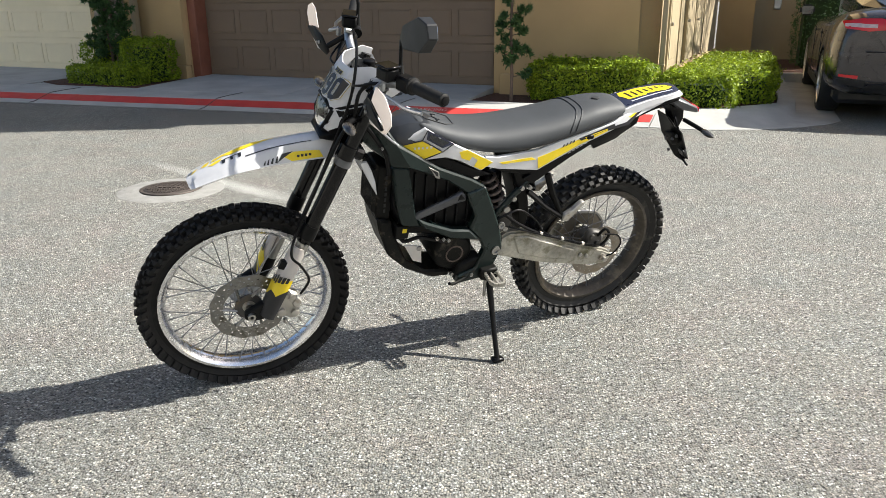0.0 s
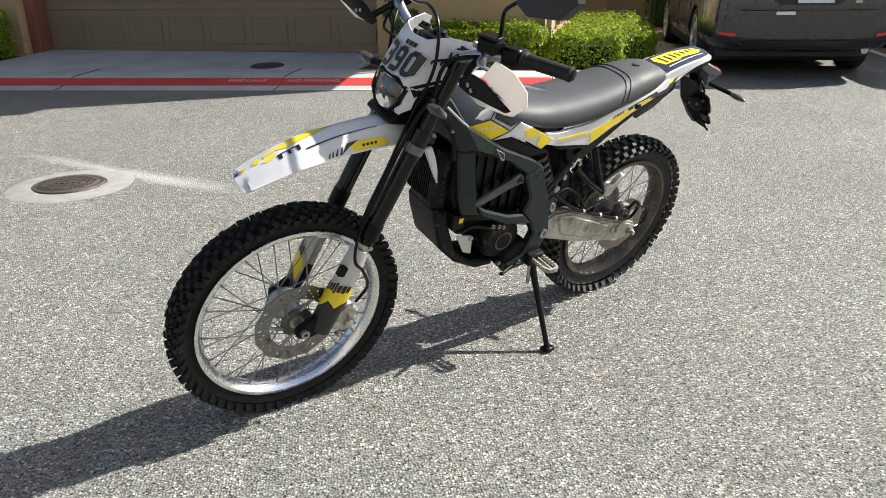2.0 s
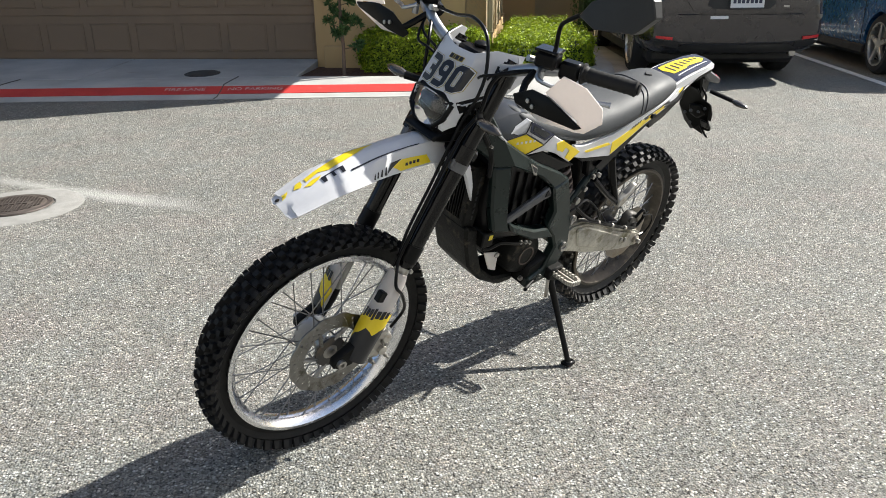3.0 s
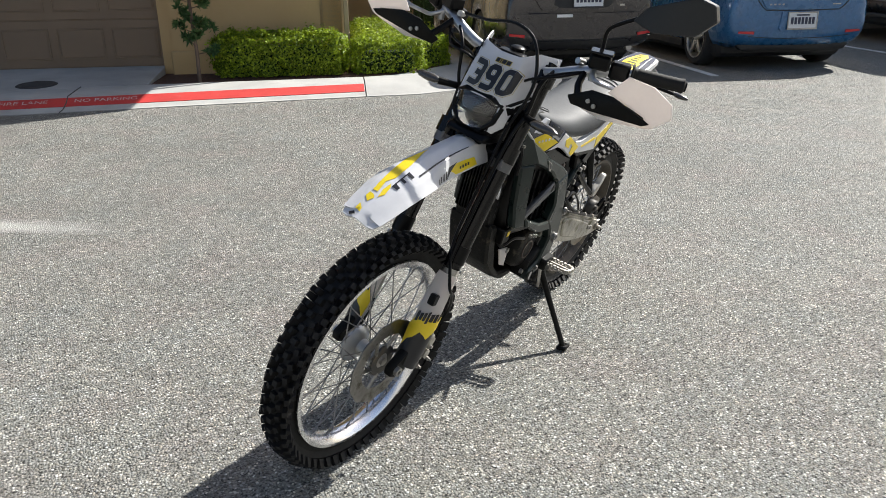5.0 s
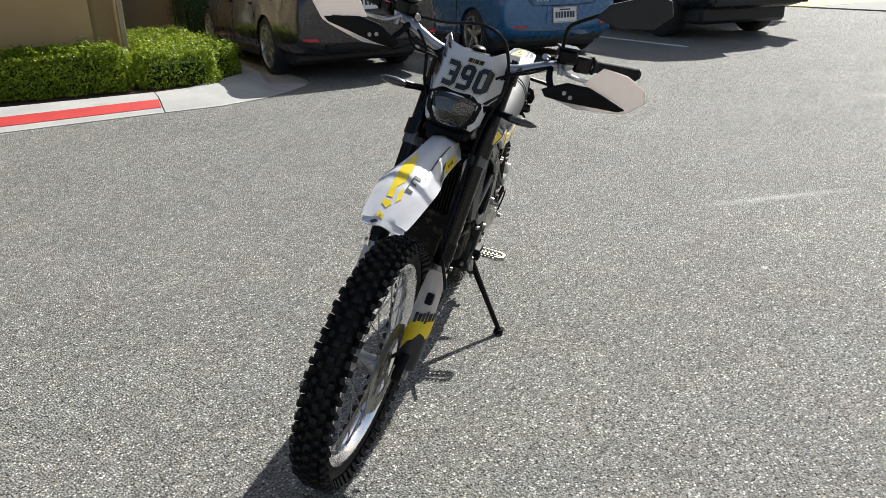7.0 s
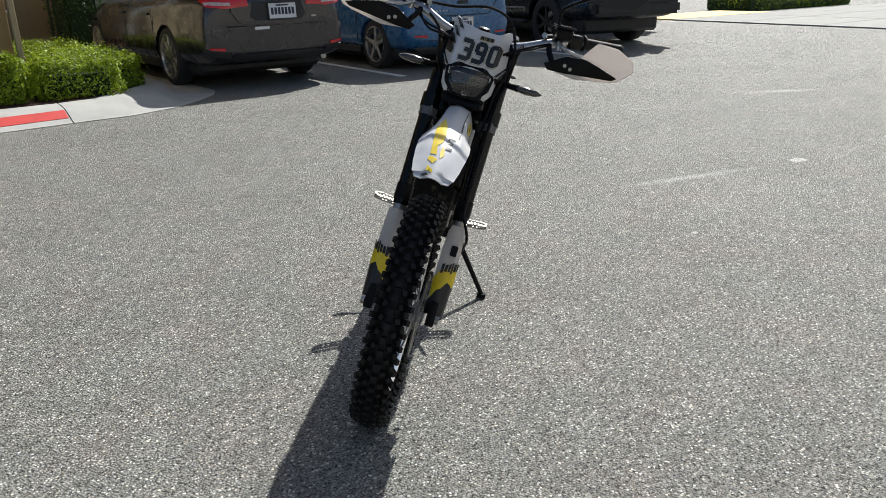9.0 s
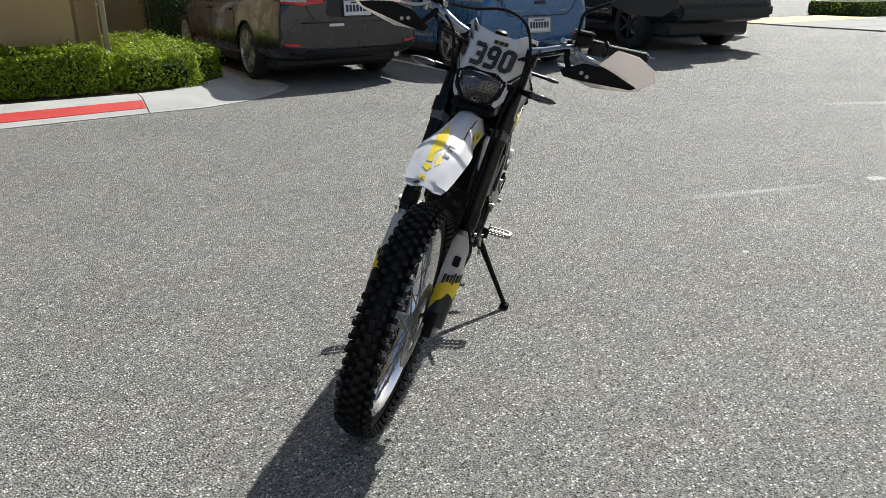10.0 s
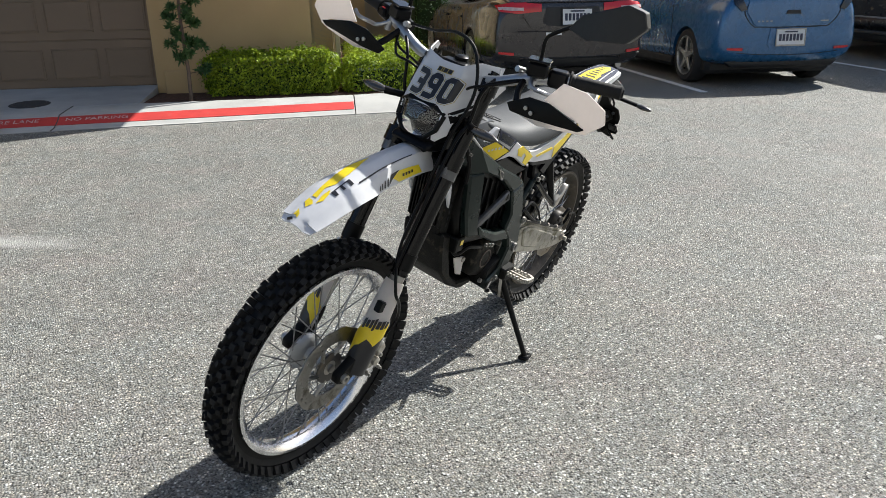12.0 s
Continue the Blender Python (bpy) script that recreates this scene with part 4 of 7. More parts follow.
for s in (1, -1):
    tl = skin_piece("tail_light", [(s * 0.36, 0.905), (s * 0.62, 0.885), (s * 0.80, 0.905), (s * 0.82, 0.965), (s * 0.62, 0.995), (s * 0.36, 0.975)], skin, 0.034, 0.030, M_RED_LENS, sedan, "wide red and clear tail light")
    skin_piece("clear_lens", [(s * 0.56, 0.915), (s * 0.80, 0.918), (s * 0.80, 0.945), (s * 0.56, 0.945)], skin, 0.038, 0.006, M_PALE_LENS, tl)
    skin_piece("bumper_reflector", [(s * 0.66, 0.448), (s * 0.82, 0.470), (s * 0.82, 0.492), (s * 0.66, 0.480)], skin, 0.008, 0.010, M_RED_LENS, sedan, "red bumper reflector")
    skin_piece("bumper_scoop", [(s * 0.58, 0.36), (s * 0.80, 0.40), (s * 0.84, 0.445), (s * 0.60, 0.435)], skin, 0.003, 0.006, M_CAR_TRIM, sedan)
    part("side_sill", bm_box(s * 0.86 - 0.02, s * 0.86 + 0.02, 0.42, 2.40, 0.19, 0.30, 0.012), M_CAR_TRIM, sedan)
    for y0 in (0.62, 1.55):
        part("door_handle", bm_box(s * 0.908 - 0.012, s * 0.908 + 0.012, y0 - 0.09, y0 + 0.09, 0.80, 0.83, 0.008), M_GREY_PAINT, sedan)
    for y0 in (0.40, 1.42):
        part("door_gap", bm_box(s * 0.915 - 0.004, s * 0.915 + 0.003, y0 - 0.003, y0 + 0.003, 0.32, 0.86, 0), M_CAR_TRIM, sedan)
    mir = part("door_mirror", bm_box(s * 1.00 - 0.10, s * 1.00 + 0.08, 1.98, 2.10, 0.97, 1.11, 0.04, segs=2), M_CAR_TRIM, sedan)
    part("mirror_glass", bm_box(s * 1.00 - 0.075, s * 1.00 + 0.06, 1.972, 1.979, 0.99, 1.09, 0.0), M_CAR_GLASS, mir)
part("boot_lip", tube(smooth_path([tuple(skin(x, 0.99)[0] + Vector((0, -0.018, 0.012))) for x in (-0.66, -0.45, -0.2, 0.0, 0.2, 0.45, 0.66)], 4), 0.020, 8, squash=0.6), M_GREY_PAINT, sedan, "raised lip along the boot lid")
skin_piece("bumper_shelf", [(-0.80, 0.640), (-0.50, 0.655), (0.50, 0.655), (0.80, 0.640), (0.84, 0.690), (0.60, 0.694), (-0.60, 0.694), (-0.84, 0.690)], skin, 0.022, 0.030, M_GREY_PAINT, sedan)
part("exhaust_tip", tube([(0.62, -0.98, 0.30), (0.62, -0.90, 0.30)], 0.035, 14), M_STEEL, sedan)
skin_piece("diffuser", [(-0.60, 0.36), (-0.52, 0.325), (0.52, 0.325), (0.60, 0.36), (0.55, 0.405), (-0.55, 0.405)], skin, 0.006, 0.012, M_CAR_TRIM, sedan, "black lower bumper")
skin_piece("bumper_sticker", [(-0.30, 0.655), (-0.12, 0.655), (-0.12, 0.686), (-0.30, 0.686)], skin, 0.026, 0.002, M_PLATE, sedan, "pale sticker on the bumper")
skin_piece("badge_bar", [(0.42, 0.765), (0.48, 0.765), (0.48, 0.785), (0.42, 0.785)], skin, 0.024, 0.002, M_STEEL, lid)
part("chassis", bm_box(-0.80, 0.80, -0.6, 3.3, 0.15, 0.45, 0.05), M_CAR_TRIM, sedan)

# blue hatchback
hatch = thing("hatchback", pose(7.53, 7.33, 0.0, 0, 0, -22.0) @ Matrix.Scale(1.07, 4), "bright blue compact hatchback parked nose-in", "car")
ST = [(-0.80, 0.46, 0.56, 0.60, 0.66, 0.80, 0.66, 0.92, 0.58), (-0.785, 0.34, 0.70, 0.58, 0.80, 0.84, 0.78, 1.02, 0.66), (-0.70, 0.26, 0.78, 0.58, 0.865, 0.90, 0.83, 1.10, 0.68), (-0.45, 0.22, 0.82, 0.60, 0.885, 0.95, 0.855, 1.12, 0.70),
      (0.2, 0.20, 0.84, 0.60, 0.885, 0.94, 0.855, 1.06, 0.74), (1.4, 0.19, 0.84, 0.58, 0.882, 0.92, 0.85, 1.00, 0.76), (2.5, 0.19, 0.84, 0.56, 0.880, 0.90, 0.84, 0.98, 0.72), (3.1, 0.22, 0.80, 0.52, 0.84, 0.80, 0.78, 0.90, 0.60), (3.55, 0.30, 0.60, 0.48, 0.66, 0.66, 0.60, 0.74, 0.45)]
hatch_body = part("body", car_body(ST, (0.0, 2.70), 0.355, 0.87), M_BLUE_PAINT, hatch, "", None)
skin = rear_skin(hatch_body.data)
part("cabin_glass", smoothed(finish(loft([[(-wb, y, zb), (-wt, y, zt), (0, y, zt + 0.02), (wt, y, zt), (wb, y, zb)] for y, zb, wb, zt, wt in ((-0.62, 1.06, 0.66, 1.10, 0.62), (-0.35, 1.05, 0.70, 1.46, 0.56), (0.6, 1.02, 0.74, 1.53, 0.57), (1.5, 0.98, 0.76, 1.50, 0.57), (2.6, 0.94, 0.70, 1.0, 0.60))])), 1), M_CAR_GLASS, hatch, "dark window glass")
part("roof", smoothed(finish(loft([[(-w, y, z - 0.05), (-w * 0.8, y, z), (0, y, z + 0.02), (w * 0.8, y, z), (w, y, z - 0.05)] for y, w, z in ((-0.55, 0.56, 1.47), (0.0, 0.60, 1.53), (0.8, 0.60, 1.55), (1.7, 0.58, 1.50))])), 1), M_BLUE_PAINT, hatch)
for x in (-0.77, 0.77):
    for y in (0.0, 2.70):
        car_wheel("wheel", hatch, x, y, 0.320, 0.205, 5, M_ALLOY, 0.74)
gate = skin_piece("tailgate", [(-0.46, 0.715), (-0.40, 0.695), (0.40, 0.695), (0.46, 0.715), (0.56, 0.86), (0.52, 1.02), (-0.52, 1.02), (-0.56, 0.86)], skin, 0.014, 0.020, M_BLUE_PAINT, hatch)
recess = skin_piece("plate_recess", [(-0.24, 0.455), (-0.27, 0.485), (-0.25, 0.66), (0.25, 0.66), (0.27, 0.485), (0.24, 0.455)], skin, 0.010, 0.014, M_BLUE_PAINT, hatch)
plate(hatch, 0.0, skin(0, 0.565)[0].y - 0.014, 0.565, M_STEEL, -3)
seam([(-0.44, 1.0), (-0.58, 0.86), (-0.47, 0.700), (-0.36, 0.682), (0.0, 0.676), (0.36, 0.682), (0.47, 0.700), (0.58, 0.86), (0.44, 1.0)], skin, 0.006, M_CAR_TRIM, hatch, "tailgate_gap")
seam([(-0.62, 0.40), (-0.30, 0.375), (0.0, 0.37), (0.30, 0.375), (0.62, 0.40)], skin, 0.005, M_CAR_TRIM, hatch, "bumper_crease")
for s in (1, -1):
    skin_piece("tail_light", [(s * 0.56, 0.875), (s * 0.62, 0.855), (s * 0.70, 0.93), (s * 0.70, 1.00), (s * 0.62, 1.00)], skin, 0.020, 0.020, M_REFLECTOR, hatch, "tall clear tail light")
    skin_piece("bumper_reflector", [(s * 0.56, 0.425), (s * 0.74, 0.438), (s * 0.74, 0.460), (s * 0.56, 0.456)], skin, 0.006, 0.008, M_RED_LENS, hatch, "red bumper reflector")
    part("door_gap", bm_box(s * 0.882 - 0.004, s * 0.882 + 0.003, 0.42, 0.426, 0.32, 0.9, 0), M_CAR_TRIM, hatch)
    part("side_sill", bm_box(s * 0.83 - 0.02, s * 0.83 + 0.02, 0.42, 2.3, 0.18, 0.28, 0.012), M_CAR_TRIM, hatch)
skin_piece("release_handle", [(-0.09, 0.82), (0.09, 0.82), (0.075, 0.86), (-0.075, 0.86)], skin, 0.026, 0.010, M_CAR_TRIM, gate)
for k in range(4):
    skin_piece("badge_bar", [(-0.42 + 0.05 * k, 0.735), (-0.395 + 0.05 * k, 0.735), (-0.395 + 0.05 * k, 0.752), (-0.42 + 0.05 * k, 0.752)], skin, 0.018, 0.002, M_STEEL, gate)
skin_piece("script_bar", [(0.34, 0.735), (0.44, 0.735), (0.44, 0.748), (0.34, 0.748)], skin, 0.018, 0.002, M_STEEL, gate)
part("lower_bumper", prism([(-0.70, 0.29), (-0.62, 0.23), (0.62, 0.23), (0.70, 0.29), (0.60, 0.335), (-0.60, 0.335)], lambda a, b: -0.62, lambda a, b: -0.775 + 0.15 * a * a, "xz", 0.01), M_CAR_TRIM, hatch)
part("chassis", bm_box(-0.80, 0.80, -0.45, 3.1, 0.13, 0.42, 0.05), M_CAR_TRIM, hatch)

# dark sport utility vehicle
suv = thing("sport_utility_vehicle", pose(11.60, 6.34, 0.0, 0, 0, -29.0) @ Matrix.Scale(1.08, 4), "large black sport utility vehicle with dark wheels, parked nose-in", "car")
ST = [(-1.12, 0.52, 0.70, 0.70, 0.82, 1.00, 0.82, 1.16, 0.76), (-1.09, 0.46, 0.84, 0.70, 0.93, 1.05, 0.92, 1.22, 0.84), (-0.95, 0.42, 0.90, 0.70, 0.985, 1.08, 0.96, 1.24, 0.86), (0.0, 0.38, 0.92, 0.70, 1.0, 1.10, 0.97, 1.22, 0.88),
      (1.5, 0.36, 0.92, 0.70, 1.0, 1.08, 0.97, 1.20, 0.88), (3.0, 0.36, 0.92, 0.68, 1.0, 1.05, 0.95, 1.18, 0.84), (3.7, 0.42, 0.86, 0.66, 0.95, 1.0, 0.88, 1.12, 0.74), (4.0, 0.55, 0.66, 0.66, 0.74, 0.90, 0.70, 1.0, 0.55)]
part("body", car_body(ST, (0.0, 3.05), 0.47, 0.97), M_DARK_PAINT, suv, "", None)
# cabin and roof are unseen; their height is raised to lengthen the cast shadow
part("cabin_glass", smoothed(finish(loft([[(-wb, y, zb), (-wt, y, zt), (0, y, zt + 0.02), (wt, y, zt), (wb, y, zb)] for y, zb, wb, zt, wt in ((-1.06, 1.18, 0.86, 1.24, 0.84), (-1.00, 1.18, 0.90, 2.32, 0.82), (0.6, 1.16, 0.90, 2.38, 0.82), (1.8, 1.14, 0.88, 2.34, 0.78), (2.9, 1.12, 0.80, 1.18, 0.70))])), 1), M_CAR_GLASS, suv, "dark window glass")
part("roof", smoothed(finish(loft([[(-w, y, z - 0.06), (-w * 0.85, y, z), (0, y, z + 0.02), (w * 0.85, y, z), (w, y, z - 0.06)] for y, w, z in ((-1.12, 0.84, 2.38), (0.0, 0.86, 2.44), (1.0, 0.86, 2.44), (1.9, 0.80, 2.38))])), 1), M_DARK_PAINT, suv)
for x in (-0.85, 0.85):
    for y in (0.0, 3.05):
        car_wheel("wheel", suv, x, y, 0.40, 0.27, 6, M_ALLOY_DARK, 0.66)
for s in (1, -1):
    part("tail_light", bm_box(s * 0.90 - 0.07, s * 0.90 + 0.05, -1.085, -0.95, 1.0, 1.5, 0.02), M_RED_LENS, suv)
    part("running_board", bm_box(s * 0.98 - 0.06, s * 0.98 + 0.06, 0.55, 2.5, 0.36, 0.42, 0.015), M_CAR_TRIM, suv)
    part("chrome_strip", bm_box(s * 1.005 - 0.008, s * 1.005 + 0.008, 0.55, 2.5, 0.60, 0.625, 0.004), M_ALU, suv, "thin chrome side strip")
part("rear_bumper", bm_box(-0.90, 0.90, -1.20, -1.0, 0.50, 0.72, 0.05, segs=2), M_CAR_TRIM, suv)
part("chassis", bm_box(-0.80, 0.80, -0.8, 3.6, 0.22, 0.60, 0.05), M_CAR_TRIM, suv)

neighbour = copy_thing(suv, pose(14.87, 7.59, 0.0, 0, 0, -25.0))
tagged(neighbour, "large black vehicle parked nose-in in the farther bay", "car", "large dark vehicles")
tagged(suv, "large black sport utility vehicle with dark wheels, parked nose-in", "car", "large dark vehicles")


def street_tree(m, height, reach, seed):
    """A broad tree: tapered trunk, limbs, and a crown of clumped leaves with gaps."""
    rng = np.random.default_rng(seed)
    t = thing("street_tree", m, "unseen broad tree behind the parking bays, placed to dapple the side wall", "tree")
    part("trunk", tube([(0, 0, 0), (0.04, 0.02, height * 0.25), (0.0, 0.06, height * 0.5), (0.05, 0.0, height * 0.8)], [0.14, 0.11, 0.09, 0.04], 10), M_BARK, t)
    limbs, verts, faces = bmesh.new(), [], []
    for k in range(16):
        a, z = k * 2.4, height * (0.42 + 0.03 * k)
        end = np.array([math.cos(a) * reach * rng.uniform(0.5, 0.95), math.sin(a) * reach * rng.uniform(0.5, 0.95), z + rng.uniform(0.3, 1.0)])
        tube([(0, 0, z - 0.3), tuple(end * np.array([0.5, 0.5, 1]) - np.array([0, 0, 0.25])), tuple(end)], [0.05, 0.03, 0.012], 6, limbs)
        for _ in range(5):
            clump = end * np.array([1, 1, 1]) - np.array([end[0], end[1], 0]) * rng.uniform(0, 0.6) + rng.normal(0, 0.3, 3)
            for _ in range(60):
                p, d, w = clump + rng.normal(0, 0.22, 3), rng.normal(0, 1, 3), rng.normal(0, 1, 3)
                d, w = d / np.linalg.norm(d), w / np.linalg.norm(w)
                i = len(verts)
                verts += [tuple(p), tuple(p + d * 0.05 + w * 0.025), tuple(p + d * 0.10), tuple(p + d * 0.05 - w * 0.025)]
                faces.append((i, i + 1, i + 2, i + 3))
    part("limbs", limbs, M_BARK, t)
    tagged(part("crown", mesh_from(verts, faces), M_LEAF_DARK, t, "", None), kind="stuff")


# out of view; added so that its crown throws dappled shade on the side wall
street_tree(pose(8.3, 13.2, 0.1), 6.4, 2.7, 21)

# ---- the motorcycle ----
# Its own axes: x ahead, y to its left, z up along the leaning frame; the origin is where the rear tyre meets the ground.
BIKE = Matrix.Translation((0.584, 2.866, 0.004)) @ pose(0, 0, 0, 0, 0, -153.3) @ pose(0, 0, 0, -17.0, 0, 0)
bike = thing("electric_dirt_bike", BIKE, "white, yellow and black electric dirt bike leaning on its kickstand", "motorcycle")
# the steered end turns about the head tube
HEAD, RAKE = Vector((0.985, 0, 0.98)), 23.1
_axis = Vector((-math.sin(radians(RAKE)), 0, math.cos(radians(RAKE))))
STEER = Matrix.Translation((0, 0.014, 0)) @ Matrix.Translation(HEAD) @ Matrix.Rotation(radians(-2.2), 4, _axis) @ Matrix.Translation(-HEAD)
front = part("steered_front_end", tube([HEAD - 0.09 * _axis, HEAD + 0.11 * _axis], 0.028, 16), M_FORK, bike, "black steering stem with fork, fender and handlebar")
front.matrix_local = STEER


def both(y):
    return (y, -y)


def spoked_wheel(name, centre, tyre_r, rim_r, width, knob_rows, rim_mat, tyre_mat, parent, label, spoke_n=36, upright=0.0, pitch=0.042):
    """A spoked wheel: tyre with knobs, rim, hub and single spokes, round its own y axis."""
    w = part(name, lathe([(0.0, -0.062), (0.012, -0.062), (0.012, 0.062), (0.0, 0.062)], 16), M_STEEL, parent, label)
    w.matrix_local = Matrix.Translation(centre) @ pose(0, 0, 0, upright, 0, 0) @ pose(0, 0, 0, 0, 17, 0)
    hw = width / 2
    depth = tyre_r - rim_r
    carcass = tyre_r - 0.013
    ring = []
    for k in range(13):
        a = math.pi * k / 12
        r = rim_r - 0.004 + (carcass - rim_r + 0.004) * math.sin(a) ** 0.75
        ring.append((r, -hw * 0.86 * math.cos(a) * (0.72 + 0.28 * math.sin(a)) * (1.0 if 1 < k < 11 else 0.62)))
    ring.append((rim_r - 0.010, 0.0))
    part("tyre", lathe(ring, 72, closed=True), tyre_mat, w, "black knobbly off-road tyre", smooth=35)
    bm = bmesh.new()
    rng = np.random.default_rng(int(width * 1000))
    count = int(2 * math.pi * tyre_r / pitch)
    for row, (off, kw, kl, tilt, phase) in enumerate(knob_rows):
        for i in range(count):
            a = 2 * math.pi * (i + phase) / count
            lean = math.asin(max(-0.95, min(0.95, off / (hw * 1.02))))
            base = carcass - 0.010 - (1 - math.cos(lean)) * depth * 0.42
            wear = (rng.uniform(0.86, 1.08), rng.uniform(0.86, 1.08), rng.uniform(-0.003, 0.001))
            own = bmesh.new()
            bmesh.ops.create_cube(own, size=1)
            for v in own.verts:
                taper = 0.82 if v.co.z > 0 else 1.0
                v.co = Vector((v.co.x * kl * taper * wear[0], v.co.y * kw * taper * wear[1], v.co.z * 0.025 + (wear[2] if v.co.z > 0 else 0)))
            m = Matrix.Rotation(-a, 4, "Y") @ Matrix.Translation((0, off, base + 0.0115)) @ Matrix.Rotation(-lean * 0.8, 4, "X") @ Matrix.Rotation(radians(tilt) * (1 if off >= 0 else -1), 4, "Z")
            vs = [bm.verts.new(m @ v.co) for v in own.verts]
            own.verts.index_update()
            for f in own.faces:
                bm.faces.new([vs[v.index] for v in f.verts])
            own.free()
    tagged(part("tread", bm, tyre_mat, w, "", smooth=20), kind="stuff")
    rw = hw * 0.60
    part("rim", lathe([(rim_r, -rw), (rim_r + 0.001, -rw + 0.005), (rim_r - 0.012, -rw + 0.009), (rim_r - 0.021, -rw * 0.45), (rim_r - 0.021, rw * 0.45), (rim_r - 0.012, rw - 0.009),
                       (rim_r + 0.001, rw - 0.005), (rim_r, rw), (rim_r - 0.010, rw + 0.001), (rim_r - 0.026, rw * 0.5), (rim_r - 0.028, 0), (rim_r - 0.026, -rw * 0.5), (rim_r - 0.010, -rw - 0.001)], 72, closed=True), rim_mat, w)
    part("hub", lathe([(0.016, -0.058), (0.046, -0.056), (0.048, -0.046), (0.026, -0.034), (0.022, 0.0), (0.026, 0.030), (0.044, 0.040), (0.046, 0.050), (0.016, 0.054)], 28), M_CAST if rim_mat is M_RIM else M_HUB, w)
    reach = rim_r - 0.022
    spoke = None
    for i in range(spoke_n):
        a = 2 * math.pi * (i + 0.5) / spoke_n
        side = 1 if i % 2 else -1
        swing = radians(38) * (1 if (i // 2) % 2 else -1)
        p0 = Vector((0.042 * math.cos(a + swing * 1.9), side * 0.046, 0.042 * math.sin(a + swing * 1.9)))
        p1 = Vector((reach * math.cos(a), side * 0.006, reach * math.sin(a)))
        d = p1 - p0
        if spoke is None:
            spoke = finish(tube([(0, 0, 0), (0, 0, d.length * 0.93), (0, 0, d.length * 0.931), (0, 0, d.length)], [0.0017, 0.0017, 0.0032, 0.0032], 6))
            spoke.materials.append(M_SPOKE)
        same_part("spoke", spoke, w, Matrix.Translation(p0) @ d.to_track_quat("Z", "Y").to_matrix().to_4x4())
    return w


def brake_disc(radius, y, parent, material):
    """A drilled disc with a scalloped edge on a spider."""
    bm = bmesh.new()
    seg, holes = 192, []
    outer = [radius * (1 + 0.016 * math.cos(12 * 2 * math.pi * k / seg)) for k in range(seg)]
    steps = (0.66, 0.70, 0.745, 0.775, 0.82, 0.85, 0.895, 0.925)
    rows = [lambda k, q=q: radius * q for q in steps] + [lambda k: outer[k]]
    for side, yy in ((0, y - 0.0018), (1, y + 0.0018)):
        vs = [[bm.verts.new((f(k) * math.cos(2 * math.pi * k / seg), yy, f(k) * math.sin(2 * math.pi * k / seg))) for k in range(seg)] for f in rows]
        holes.append(vs)
        for r in range(len(rows) - 1):
            for k in range(seg):
                if (r == 1 and k % 8 in (0, 1)) or (r == 3 and k % 8 in (4, 5)) or (r == 5 and k % 8 in (1, 2)) or (r == 6 and k % 16 in (9, 10)):
                    continue
                bm.faces.new((vs[r][k], vs[r][(k + 1) % seg], vs[r + 1][(k + 1) % seg], vs[r + 1][k]))
    for r in (0, len(rows) - 1):
        for k in range(seg):
            bm.faces.new((holes[0][r][k], holes[0][r][(k + 1) % seg], holes[1][r][(k + 1) % seg], holes[1][r][k]))
    disc = part("brake_disc", bm, material, parent, "drilled steel brake disc", smooth=30)
    for i in range(6):
        a = 2 * math.pi * i / 6
        part("disc_arm", tube([(0.04 * math.cos(a), y - 0.004, 0.04 * math.sin(a)), (radius * 0.69 * math.cos(a + 0.35), y - 0.001, radius * 0.69 * math.sin(a + 0.35))], 0.006, 6, squash=0.5), material, disc)
    part("disc_centre", lathe([(0.022, y - 0.008), (0.046, y - 0.008), (0.046, y - 0.002), (0.022, y - 0.002)], 24, closed=True), M_HUB, disc)
    return disc


FRONT_ROWS = [(0.0, 0.019, 0.019, 0, 0.0), (0.018, 0.014, 0.017, 14, 0.5), (-0.018, 0.014, 0.017, 14, 0.5), (0.033, 0.015, 0.020, 8, 0.02), (-0.033, 0.015, 0.020, 8, 0.02), (0.041, 0.013, 0.018, 0, 0.52), (-0.041, 0.013, 0.018, 0, 0.52)]
REAR_ROWS = [(0.0, 0.030, 0.022, 0, 0.0), (0.023, 0.017, 0.022, 0, 0.5), (-0.023, 0.017, 0.022, 0, 0.5), (0.043, 0.018, 0.022, 0, 0.0), (-0.043, 0.018, 0.022, 0, 0.0), (0.053, 0.010, 0.020, 0, 0.5), (-0.053, 0.010, 0.020, 0, 0.5)]
front_wheel = spoked_wheel("front_wheel", (1.371, 0.004, 0.342), 0.350, 0.283, 0.094, FRONT_ROWS, M_RIM, M_RUBBER, front, "spoked wheel with a polished rim", upright=1.1, pitch=0.037)
part("hub_flange", lathe([(0.020, -0.064), (0.030, -0.064), (0.052, -0.052), (0.056, -0.044), (0.052, -0.038), (0.026, -0.022), (0.020, -0.022)], 36, closed=True), M_ALU, front_wheel, "bare aluminium hub flange")
brake_disc(0.126, 0.056, front_wheel, M_DISC)
rear_wheel = spoked_wheel("rear_wheel", (0.0, 0, 0.338), 0.340, 0.258, 0.118, REAR_ROWS, M_RIM_DIRTY, M_RUBBER_DUSTY, bike, "dusty spoked rear wheel")
brake_disc(0.112, 0.060, rear_wheel, M_DISC_DUSTY)
_sp = lathe([(0.05, -0.070), (0.104, -0.070), (0.104, -0.064), (0.05, -0.064)], 44, closed=True)
